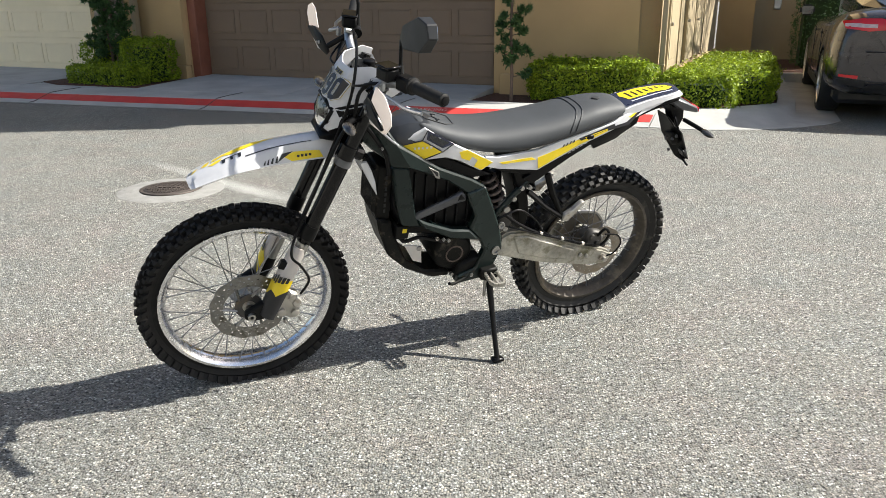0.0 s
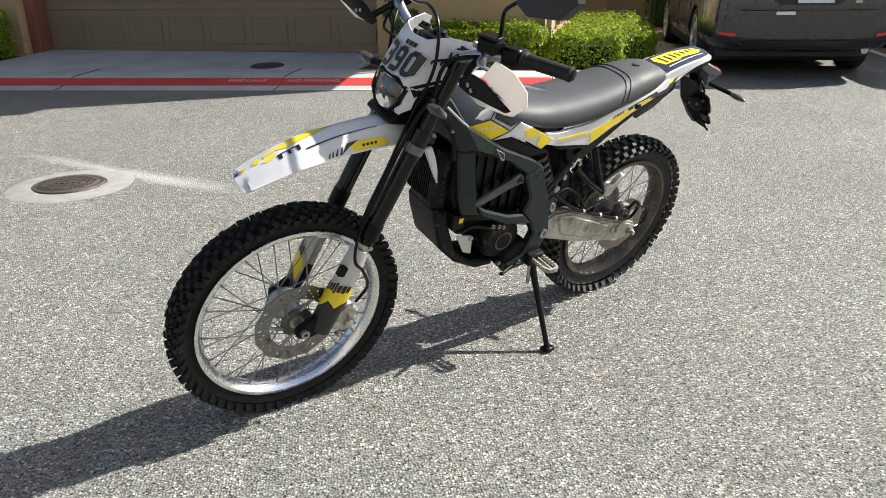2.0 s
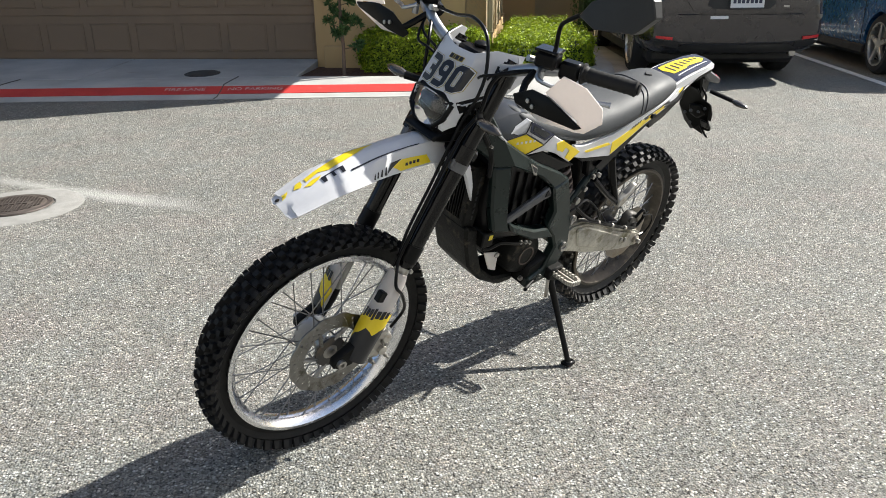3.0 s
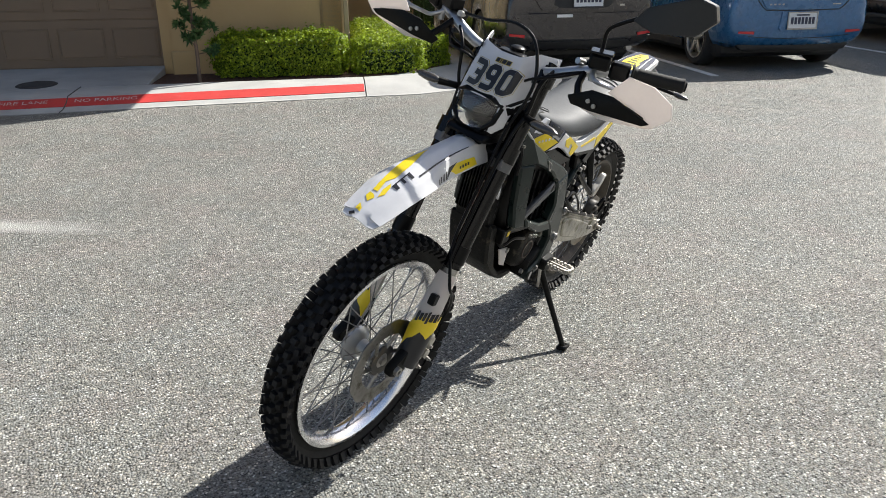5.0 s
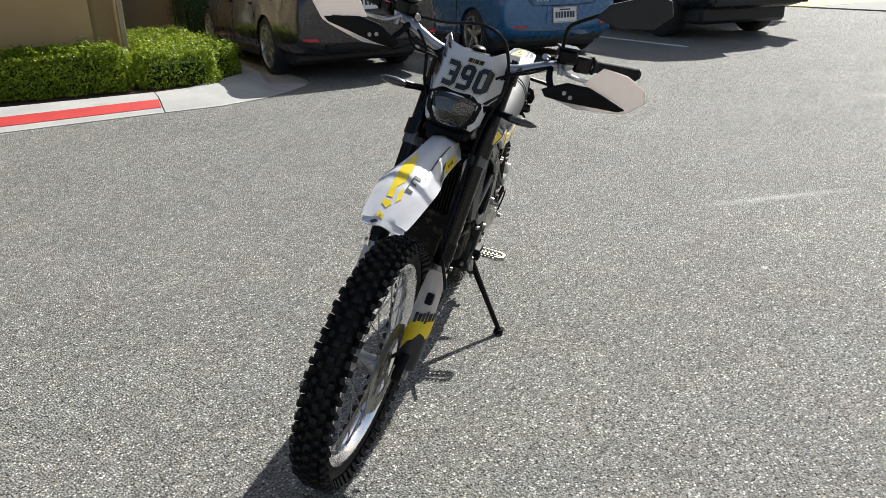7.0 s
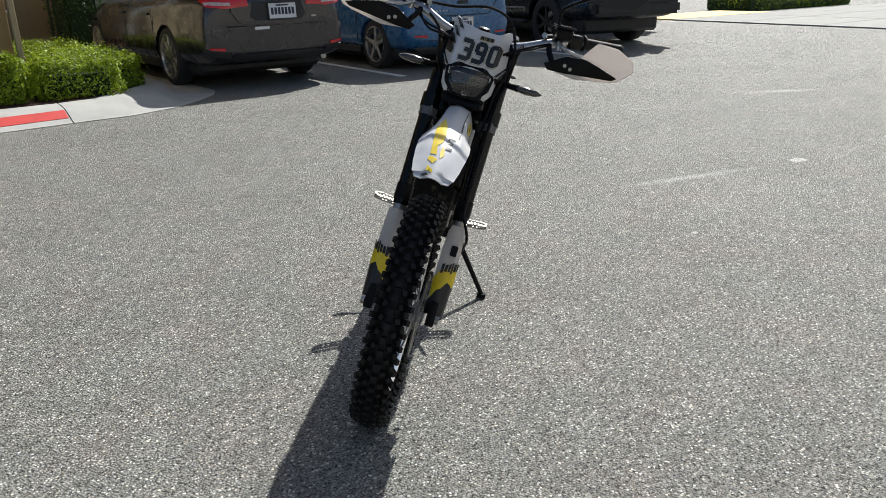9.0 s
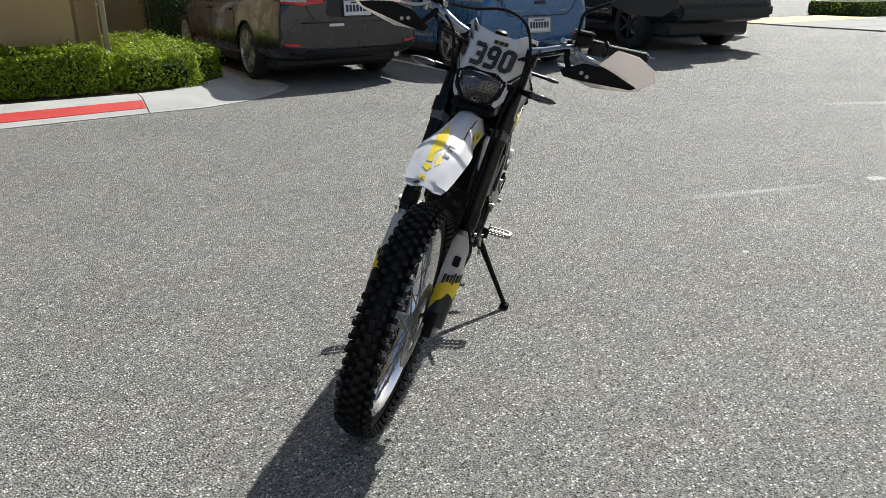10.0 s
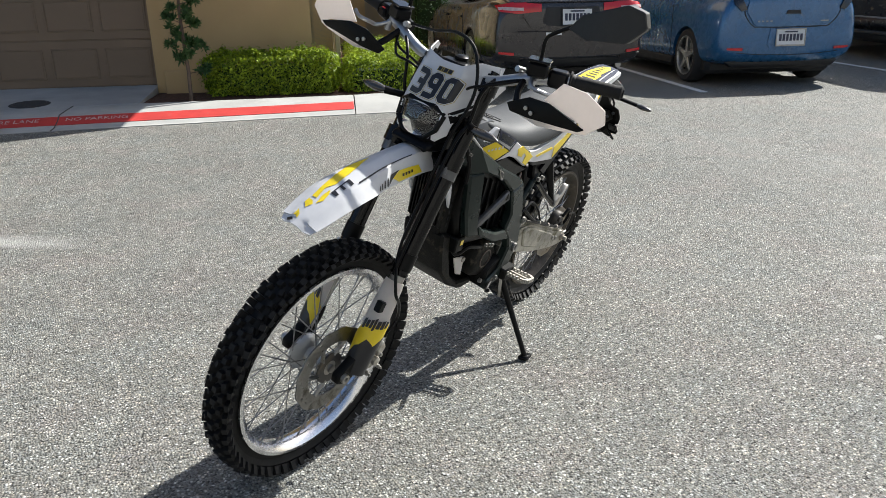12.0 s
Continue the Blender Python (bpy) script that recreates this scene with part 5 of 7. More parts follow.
for i in range(44):
    a = 2 * math.pi * i / 44
    bm_box(-0.004, 0.004, -0.069, -0.065, 0.102, 0.112, bm=_sp, m=Matrix.Rotation(a, 4, "Y"))
part("sprocket", _sp, M_DISC_DUSTY, rear_wheel, smooth=30)

def pieces(name, outlines, place, step, thick, material, parent, label=""):
    """Each outline becomes a decal of its own."""
    for q in outlines:
        part(name, fine_sheet(q, place, step, thick), material, parent, label)


# -- fork --
FORK_TOP, FORK_LOW = Vector((0.972, 0, 1.125)), Vector((1.312, 0, 0.335))
_fd = (FORK_LOW - FORK_TOP).normalized()
_fn = Vector((-_fd.z, 0, _fd.x))                       # ahead of the leg, square to it
if _fn.x < 0:
    _fn = -_fn


def fork_at(z, ahead=0.0, y=0.0):
    p = FORK_TOP + _fd * ((z - FORK_TOP.z) / _fd.z) + _fn * ahead
    return Vector((p.x, y, p.z))


for y in both(0.095):
    s = 1 if y > 0 else -1
    leg = part("fork_leg", tube([fork_at(1.13, 0, y), fork_at(1.128, 0, y), fork_at(0.90, 0, y), fork_at(0.88, 0, y), fork_at(0.60, 0, y)], [0.020, 0.0235, 0.0235, 0.0245, 0.0235], 20), M_FORK, front, "black upside-down fork leg")
    part("fork_cap", tube([fork_at(1.126, 0, y), fork_at(1.138, 0, y)], 0.017, 12), M_FORK, leg)
    part("slider", tube([fork_at(0.61, 0, y), fork_at(0.40, 0, y)], 0.0205, 16), M_STEEL, leg)
    bm = tube([fork_at(0.43, 0, y), fork_at(0.40, 0, y), fork_at(0.33, 0.012, y)], [0.021, 0.023, 0.022], 14)
    prism([(1.305, 0.375), (1.335, 0.385), (1.390, 0.352), (1.392, 0.328), (1.370, 0.316), (1.330, 0.320)], y - 0.013, y + 0.013, "xz", 0.004, bm)
    part("axle_lug", bm, M_BLACK_DUSTY, leg)
    lathe([(0.0, 0.0), (0.013, 0.0), (0.013, s * 0.020), (0.006, s * 0.020), (0.005, s * 0.008), (0.0, s * 0.008)], 16, bm := bmesh.new(), Matrix.Translation((1.371, y + s * 0.004, 0.342)))
    part("axle_nut", bm, M_STEEL, leg)
    # guard: a curved shell in front of and outside the slider
    rows = []
    for k in range(9):
        q = k / 8
        z = 0.585 - q * 0.255
        spread = 0.0285 + 0.004 * math.sin(q * math.pi)
        row = []
        for j in range(9):
            ang = radians(-58 + 176 * j / 8) * s
            out = fork_at(z, 0.004, y) + _fn * (spread * math.cos(ang)) + Vector((0, spread * math.sin(ang), 0))
            if j in (0, 8) and k < 2:
                out += _fd * 0.02
            row.append(out)
        rows.append(row)

    def guard_at(a, b, rows=rows, z0=0.585):
        i, j = min(max(b, 0), 0.9999) * 8, min(max(a, 0), 0.9999) * 8
        i0, j0 = int(i), int(j)
        fi, fj = i - i0, j - j0
        p = (rows[i0][j0] * (1 - fj) + rows[i0][j0 + 1] * fj) * (1 - fi) + (rows[i0 + 1][j0] * (1 - fj) + rows[i0 + 1][j0 + 1] * fj) * fi
        mid = FORK_TOP + _fd * ((p - FORK_TOP).dot(_fd))
        mid.y = y
        return p, (p - mid)

    bm = loft(rows, close=False)
    bmesh.ops.solidify(bm, geom=bm.faces[:], thickness=0.003)
    guard = part("fork_guard", bm, M_WHITE_WORN, leg, "scuffed white plastic fork guard with yellow and black graphics")
    low = [(0.0, 1.0), (0.0, 0.88), (0.12, 0.80), (0.24, 0.72), (0.35, 0.69), (0.48, 0.61), (0.60, 0.63), (0.70, 0.66), (0.82, 0.60), (1.0, 0.55), (1.0, 1.0)]
    part("black_graphic", fine_sheet(low, guard_at, 0.08, 0.0042), M_DECAL_BLACK, guard)
    yel = [(0.04, 0.62), (0.22, 0.50), (0.50, 0.46), (0.98, 0.41), (0.98, 0.56), (0.82, 0.61), (0.70, 0.67), (0.60, 0.64), (0.48, 0.62), (0.35, 0.70), (0.24, 0.73), (0.10, 0.83)]
    part("yellow_graphic", fine_sheet(yel, guard_at, 0.08, 0.0048), M_YELLOW, guard)
    for n, (a, w, h) in enumerate(((0.22, 0.075, 0.10), (0.315, 0.075, 0.075), (0.41, 0.060, 0.085), (0.49, 0.055, 0.12), (0.565, 0.09, 0.080), (0.675, 0.085, 0.085), (0.785, 0.08, 0.070))):
        b = 0.50 - 0.10 * a
        part("brand_bar", fine_sheet([(a, b - h * 0.4), (a + w, b - h * 0.55), (a + w * 0.9, b + h * 0.5), (a + w * 0.62, b + h * 0.55), (a + w * 0.55, b - h * 0.1), (a + w * 0.35, b), (a + w * 0.3, b + h * 0.6), (a - 0.01, b + h * 0.6)], guard_at, 0.08, 0.0056), M_DECAL_BLACK, guard)

# clamps, and the collars on the outer tubes
for nm, z, t0 in (("upper_clamp", 1.098, 0.015), ("lower_clamp", 0.905, 0.018)):
    c = fork_at(z)
    bm = bm_box(-0.035, 0.035, -0.098, 0.098, -t0, t0, 0.008)
    for y in both(0.095):
        tube([(0.028, y, -t0 * 1.2), (0.028, y, t0 * 1.2)], 0.030, 18, bm)
    part(nm, bm, M_FORK, front, smooth=35).matrix_local = Matrix.Translation(c - Vector((0.022, 0, 0.01))) @ pose(0, 0, 0, 0, -RAKE, 0)
for y in both(0.095):
    bm = tube([fork_at(0.895, 0, y), fork_at(0.862, 0, y)], 0.0275, 20)
    tube([fork_at(0.888, 0.028, y + 0.008), fork_at(0.870, 0.028, y + 0.008)], 0.006, 8, bm)
    part("fork_collar", bm, M_COLLAR, front, "grey clamp collar on the fork leg")
    part("hose_clip", tube([fork_at(0.66, 0.0, y), fork_at(0.615, 0.0, y)], 0.0265, 14), M_BLACK, front)
    part("guard_bolt", tube([fork_at(0.60, 0.0, y * 1.30), fork_at(0.60, 0.0, y * 1.36)], 0.006, 10), M_STEEL, front)
part("hose_guide", bm_box(-0.012, 0.012, -0.010, 0.010, -0.016, 0.016, 0.003, m=Matrix.Translation(fork_at(0.515, 0.036, 0.105)) @ pose(0, 0, 0, 0, -RAKE, 0)), M_BLACK, front, "black clip holding the hose to the guard")

# brake caliper and hose on the left leg
bm = prism([(1.215, 0.395), (1.265, 0.425), (1.300, 0.392), (1.288, 0.330), (1.238, 0.292), (1.210, 0.315)], 0.066, 0.096, "xz", 0.007)
for x, z in ((1.235, 0.385), (1.272, 0.335), (1.228, 0.325)):
    lathe([(0.0, 0.0), (0.014, 0.0), (0.014, 0.012), (0.007, 0.014), (0.0, 0.014)], 12, bm, Matrix.Translation((x, 0.095, z)))
part("front_caliper", bm, M_CAST, front, "dusty cast brake caliper with bolts")
for x, z, r, w in ((1.224, 0.352, 0.010, 0.020), (1.250, 0.408, 0.008, 0.016), (1.285, 0.362, 0.011, 0.018), (1.262, 0.300, 0.007, 0.022), (1.212, 0.300, 0.006, 0.020)):
    part("caliper_bolt", lathe([(0.0, 0.0), (r, 0.0), (r, w * 0.6), (r * 0.6, w * 0.62), (r * 0.6, w), (0.0, w)], 10, m=Matrix.Translation((x, 0.096, z))), M_STEEL, front)
part("caliper_fin", prism([(1.205, 0.372), (1.222, 0.398), (1.240, 0.372), (1.225, 0.340)], 0.094, 0.112, "xz", 0.003), M_CAST, front)
part("caliper_bracket", prism([(1.24, 0.40), (1.31, 0.385), (1.33, 0.34), (1.29, 0.32)], 0.068, 0.080, "xz", 0.003), M_CAST, front)
part("brake_hose", tube(smooth_path([(1.21, 0.10, 0.40), (1.185, 0.112, 0.46), (1.215, 0.128, 0.53), (1.245, 0.128, 0.58), fork_at(0.66, 0.036, 0.085), fork_at(0.80, 0.038, 0.080), fork_at(0.95, 0.05, 0.085), (1.075, 0.105, 1.05), (1.062, 0.108, 1.12), (1.045, 0.070, 1.195), (1.03, 0.0, 1.215), (1.0, -0.10, 1.19), (0.985, -0.2, 1.18)]), 0.0045, 8), M_BLACK, front, "black brake hose looping over the number plate")
part("wiring_sleeve", tube(smooth_path([(1.00, 0.13, 1.14), (1.045, 0.118, 1.10), (1.06, 0.112, 1.02), fork_at(0.93, 0.045, 0.10), fork_at(0.72, 0.04, 0.098), fork_at(0.60, 0.036, 0.10)]), 0.0055, 8), M_BLACK, front)
part("clutch_side_cable", tube(smooth_path([(0.985, -0.2, 1.165), (1.045, -0.13, 1.12), (1.06, -0.105, 1.03), (1.03, -0.07, 0.95)]), 0.0045, 8), M_BLACK, front)

# cables and small fittings about the bar
for n, (y0, y1, bow) in enumerate(((0.245, 0.05, 0.050), (0.225, 0.02, 0.075), (-0.245, -0.05, 0.055), (-0.225, -0.02, 0.080))):
    s = 1 if y0 > 0 else -1
    part("control_cable", tube(smooth_path([(0.970, y0, 1.170), (0.975 + bow, y0 * 0.72, 1.150 - 0.012 * n), (0.985 + bow, y0 * 0.40, 1.105), (0.990, y1, 1.040), (0.955, y1, 0.985)], 5), 0.0036, 7), M_BLACK, front)
for s in (1, -1):
    part("mirror_clamp", tube([(0.972, s * 0.192, 1.166), (0.966, s * 0.232, 1.178)], 0.0185, 12), M_BLACK, front)
    part("bar_pad_bolt", lathe([(0.0, 0.0), (0.007, 0.0), (0.007, 0.006), (0.003, 0.008), (0.0, 0.008)], 10, m=Matrix.Translation((1.002, s * 0.04, 1.128)) @ pose(0, 0, 0, 60, 0, 0)), M_STEEL, front)
    part("hose_banjo", tube([(0.985, s * 0.186, 1.176), (1.012, s * 0.180, 1.182)], 0.008, 10), M_STEEL, front)
    part("lever_pivot", tube([(1.018, s * 0.232, 1.150), (1.018, s * 0.232, 1.172)], 0.009, 10), M_ALU, front)
part("ignition_switch", lathe([(0.0, 0.0), (0.019, 0.0), (0.019, 0.022), (0.012, 0.026), (0.0, 0.026)], 16, m=Matrix.Translation((0.985, 0.0, 1.128)) @ pose(0, 0, 0, 90, 0, 0)), M_BLACK, front)
part("wire_bundle", tube(smooth_path([(1.02, 0.03, 1.02), (1.01, 0.075, 0.975), (0.975, 0.085, 0.925), (0.940, 0.090, 0.870), (0.925, 0.088, 0.800)], 5), 0.0075, 8), M_BLACK, bike)

# -- front fender --
FENDER = [(1.075, 0.918, 0.050, 0.054), (1.13, 0.925, 0.051, 0.060), (1.19, 0.919, 0.052, 0.058), (1.25, 0.910, 0.055, 0.052), (1.295, 0.901, 0.062, 0.044), (1.33, 0.892, 0.070, 0.036), (1.37, 0.879, 0.072, 0.029), (1.42, 0.859, 0.069, 0.022), (1.47, 0.833, 0.063, 0.016), (1.508, 0.812, 0.056, 0.011), (1.530, 0.799, 0.046, 0.006)]


def fender_at(a, b):
    """a: along, from back 0 to tip 1; b: across, from right -1 to left 1."""
    i = min(max(a, 0), 0.9999) * (len(FENDER) - 1)
    k, f = int(i), i - int(i)
    x, z, w, drop = (p * (1 - f) + q * f for p, q in zip(FENDER[k], FENDER[k + 1]))
    u = abs(b)
    yy = w * (u / 0.5 * 0.62 if u < 0.5 else 0.62 + (u - 0.5) / 0.5 * 0.38)
    dz = -0.006 * (u / 0.5) ** 2 if u < 0.5 else -0.006 - (drop - 0.006) * ((u - 0.5) / 0.5) ** 1.15
    crease = 0.004 * max(0.0, 1 - u / 0.5)
    return Vector((x - 0.010 * u * (1 if a > 0.9 else 0), math.copysign(yy, b), z + dz + crease))


def on_fender(a, b):
    e = 0.01
    p = fender_at(a, b)
    n = (fender_at(min(a + e, 1), b) - fender_at(a - e, b)).cross(fender_at(a, min(b + e, 1)) - fender_at(a, max(b - e, -1)))
    return p, n if n.z > 0 else -n


bm = loft([[fender_at(i / 40, -1 + 2 * j / 24) for j in range(25)] for i in range(41)], close=False)
bmesh.ops.solidify(bm, geom=bm.faces[:], thickness=0.003)
fender = part("front_fender", bm, M_WHITE, front, "white plastic front fender with yellow and black graphics", smooth=28)
part("yellow_graphic", fine_sheet([(0.33, -0.30), (0.40, -0.36), (0.50, -0.40), (0.62, -0.36), (0.76, -0.30), (0.765, -0.10), (0.70, -0.16), (0.66, -0.02), (0.56, -0.04), (0.47, -0.10)], on_fender, 0.03), M_YELLOW, fender)
pieces("faded_yellow_graphic", ([(0.775, -0.32), (0.80, -0.34), (0.835, -0.14), (0.80, -0.02), (0.785, -0.12)], [(0.855, -0.30), (0.90, -0.30), (0.93, -0.05), (0.89, -0.08)], [(0.70, 0.02), (0.745, -0.02), (0.79, 0.04), (0.76, 0.14), (0.72, 0.10)]), on_fender, 0.03, 0.0012, M_YELLOW, fender)
pieces("black_graphic", ([(0.595, 0.10), (0.60, 0.31), (0.616, 0.31), (0.616, 0.135), (0.645, 0.135), (0.645, 0.28), (0.660, 0.28), (0.660, 0.135), (0.688, 0.135), (0.692, 0.30), (0.708, 0.29), (0.712, 0.10)],
                          [(0.15, 0.47), (0.16, 0.50), (0.40, 0.44), (0.575, 0.40), (0.570, 0.35), (0.36, 0.40)], [(0.955, -0.50), (0.985, -0.38), (0.965, -0.14), (0.935, -0.28)]), on_fender, 0.03, 0.0014, M_DECAL_BLACK, fender)
for sgn in (1, -1):
    pieces("side_yellow_graphic", ([(0.12, sgn * 0.78), (0.25, sgn * 0.72), (0.30, sgn * 0.82), (0.26, sgn * 0.96), (0.10, sgn * 0.96)],), on_fender, 0.03, 0.0012, M_YELLOW, fender)
    bars = [[(a, sgn * (0.76 + 0.02 * k)), (a + 0.010, sgn * (0.77 + 0.02 * k)), (a + 0.026, sgn * 0.94), (a + 0.010, sgn * 0.96)] for k, a in enumerate((0.335, 0.365, 0.395, 0.425))]
    bars.append([(0.25, sgn * 0.70), (0.31, sgn * 0.72), (0.345, sgn * 0.95), (0.300, sgn * 0.84)])
    pieces("side_black_graphic", bars, on_fender, 0.03, 0.0014, M_DECAL_BLACK, fender)
    pieces("brand_bar", [[(0.16 + 0.020 * k, sgn * 0.83), (0.173 + 0.020 * k, sgn * 0.82), (0.175 + 0.020 * k, sgn * 0.88), (0.162 + 0.020 * k, sgn * 0.89)] for k in range(4)], on_fender, 0.03, 0.0020, M_DECAL_BLACK, fender)
part("fender_mount", prism([(1.03, 0.955), (1.135, 0.952), (1.150, 0.935), (1.10, 0.922), (1.03, 0.92)], -0.062, 0.062, "xz", 0.006), M_BLACK, front)

# -- number plate mask and headlight --
MASK = [(0.940, 1.120, 0.040), (0.952, 1.128, 0.040), (0.965, 1.140, 0.062), (0.995, 1.142, 0.080), (1.03, 1.134, 0.095), (1.06, 1.120, 0.106), (1.10, 1.098, 0.112), (1.14, 1.073, 0.112), (1.158, 1.058, 0.108)]


def mask_at(y, z):
    zz = min(max(z, MASK[0][0]), MASK[-1][0] + 0.03)
    k = max(i for i in range(len(MASK) - 1) if MASK[i][0] <= zz or i == 0)
    f = (zz - MASK[k][0]) / (MASK[k + 1][0] - MASK[k][0])
    x = MASK[k][1] + (MASK[k + 1][1] - MASK[k][1]) * f
    return Vector((x - 3.4 * y * y - 1.5 * max(0.0, abs(y) - 0.064) - 8 * max(0.0, abs(y) - 0.056) ** 2, y, z))


def on_mask(y, z):
    e = 0.003
    return mask_at(y, z), (mask_at(y + e, z) - mask_at(y - e, z)).cross(mask_at(y, z + e) - mask_at(y, z - e))


MASK_EDGE = [(-0.050, 0.944), (-0.078, 0.976), (-0.084, 1.032), (-0.100, 1.055), (-0.112, 1.105), (-0.106, 1.150), (-0.088, 1.166), (-0.055, 1.156), (0.0, 1.148), (0.052, 1.148), (0.080, 1.160), (0.108, 1.150), (0.112, 1.105), (0.100, 1.055), (0.084, 1.032), (0.078, 0.976), (0.050, 0.944)]
inner = [(0.036, 0.962), (0.062, 0.990), (0.068, 1.028), (0.040, 1.045), (-0.040, 1.045), (-0.068, 1.028), (-0.062, 0.990), (-0.036, 0.962)]
bm = fine_sheet(MASK_EDGE, on_mask, 0.010, 0.0)
_face = [f for f in bm.faces if abs(f.calc_center_median().y) < 0.066 - max(0, 0.985 - f.calc_center_median().z) * 1.0 - max(0, f.calc_center_median().z - 1.028) * 1.6 and 0.962 < f.calc_center_median().z < 1.044]
bmesh.ops.delete(bm, geom=_face, context="FACES")
bmesh.ops.recalc_face_normals(bm, faces=bm.faces)
bmesh.ops.solidify(bm, geom=bm.faces[:], thickness=0.003)
mask = part("number_plate_mask", bm, M_WHITE, front, "white headlight mask carrying a race number", smooth=40)
for sgn in (1, -1):
    pts = [(sgn * 0.102, 1.148), (sgn * 0.112, 1.10), (sgn * 0.098, 1.052), (sgn * 0.076, 1.030)]
    rows = [[mask_at(y, z) + Vector((-0.001, 0, 0)) for y, z in pts], [mask_at(y, z) + Vector(((-0.006, -0.036, -0.046, -0.020)[k], sgn * 0.002, -0.004)) for k, (y, z) in enumerate(pts)]]
    bm = loft(rows, close=False)
    bmesh.ops.solidify(bm, geom=bm.faces[:], thickness=0.003)
    part("mask_wing", bm, M_WHITE, mask)
    bm = fine_sheet([(sgn * 0.070, 1.035), (sgn * 0.096, 1.058), (sgn * 0.099, 1.032), (sgn * 0.078, 1.008)], lambda a, b: (mask_at(a, b) + Vector((-0.002, 0, 0)), (1, sgn * 0.8, 0)), 0.01, 0.001)
    part("mask_vent", bm, M_BLACK, mask)
# the number over its pale yellow outline, and the bars of a name above it


def digit_strips(ch, e):
    """A square-cut figure as butted strips; e: how much fatter than the plain stroke."""
    W, H, S, C = 0.037, 0.065, 0.0120, 0.010

    def ring(z0, z1):
        def octagon(x0, x1, a, b, c):
            return [(x0 + c, a), (x1 - c, a), (x1, a + c), (x1, b - c), (x1 - c, b), (x0 + c, b), (x0, b - c), (x0, a + c)]
        o = octagon(-e, W + e, z0 - e, z1 + e, C + e * 0.4)
        i = octagon(S + e, W - S - e, z0 + S + e, z1 - S - e, 0.002)
        return [[o[k], o[(k + 1) % 8], i[(k + 1) % 8], i[k]] for k in range(8)]

    box = lambda x0, x1, z0, z1: [(x0, z0), (x1, z0), (x1, z1), (x0, z1)]
    if ch == "0":
        return ring(0, H)
    foot = [box(-e, W - S - e, -e, S + e), [(W - S - e, -e), (W - C + e, -e), (W + e, C - e), (W + e, S + e), (W - S - e, S + e)]]
    if ch == "9":
        return ring(H * 0.40, H) + foot + [box(W - S - e, W + e, S + e, H * 0.40 + C - e)]
    return foot + [box(W - S - e, W + e, S + e, H - S - e), box(W * 0.30 - e, W - S - e, H / 2 - S / 2 - e, H / 2 + S / 2 + e), box(-e, W - S - e, H - S - e, H + e),
                   [(W - S - e, H - S - e), (W + e, H - S - e), (W + e, H - C + e), (W - C + e, H + e), (W - S - e, H + e)]]


for n, ch in enumerate("390"):
    for nm, e, off, mat, label in (("number_outline", 0.0036, 0.0040, M_GOLD, "thin yellow outline of the number"), ("number_border", 0.0024, 0.0045, M_WHITE, "white border of the number"), ("race_number", 0.0008, 0.0050, M_DECAL_NUMBER if n == 0 else M_DECAL_BLACK, "dark figure " + ch + " of the race number")):
        bm = bmesh.new()
        for q in digit_strips(ch, e):
            fine_sheet([(-0.046 + 0.0400 * n + x * 0.90 + 0.06 * z, 1.056 + z * 0.92) for x, z in q], on_mask, 0.012, off, bm)
        bmesh.ops.remove_doubles(bm, verts=bm.verts[:], dist=0.0004)
        part(nm, bm, mat, mask, label)
pieces("name_bar", [[(y0, 1.1225), (y0 + w, 1.1225), (y0 + w + 0.001, 1.1315), (y0 + 0.001, 1.1315)] for y0, w in ((0.002, 0.009), (0.013, 0.003), (0.018, 0.010), (0.030, 0.010))], on_mask, 0.01, 0.0052, M_DECAL_BLACK, mask)
part("name_backing", fine_sheet([(0.0, 1.1213), (0.0415, 1.1213), (0.0425, 1.1327), (0.001, 1.1327)], on_mask, 0.01, 0.0042), M_GOLD, mask, "thin yellow edge round the name bars")
pieces("side_graphic", [[(-0.084 - 0.003 * k, 1.160 - 0.022 * k), (-0.072 - 0.003 * k, 1.162 - 0.022 * k), (-0.052 - 0.005 * k, 1.136 - 0.022 * k), (-0.064 - 0.006 * k, 1.140 - 0.022 * k)] for k in range(3)] + [[(-0.098, 1.110), (-0.086, 1.112), (-0.066, 1.078), (-0.070, 1.064), (-0.090, 1.066)]], on_mask, 0.01, 0.0042, M_DECAL_BLACK, mask)
lamp = part("headlight", prism([(y * 1.06, 0.0 + z) for y, z in inner], lambda a, b: mask_at(a, b).x - 0.05, lambda a, b: mask_at(a, b).x - 0.022, "yz", 0.003), M_BLACK, front, "clear angular headlight with a dark surround")
bm = bmesh.new()
for sgn in (1, -1):
    prism([(sgn * 0.008, 0.985), (sgn * 0.050, 0.992), (sgn * 0.056, 1.018), (sgn * 0.012, 1.024)], 1.095, 1.112, "yz", 0.004, bm)
part("reflector", bm, M_REFLECTOR, lamp)
part("projector", lathe([(0.0, 0.0), (0.016, 0.0), (0.019, 0.012), (0.012, 0.020), (0.0, 0.022)], 20, m=Matrix.Translation((1.100, 0, 1.004)) @ pose(0, 0, 0, 0, 0, -90)), M_REFLECTOR, lamp)
bm = fine_sheet(inner, lambda a, b: (mask_at(a, b) + Vector((0.003 - 2.0 * a * a, 0, 0)), (1, 0, 0)), 0.012, 0.0)
bmesh.ops.solidify(bm, geom=bm.faces[:], thickness=0.002)
lens = part("lens", bm, M_LENS, lamp, "clear lens")
lens.visible_shadow = False
bm = bmesh.new()
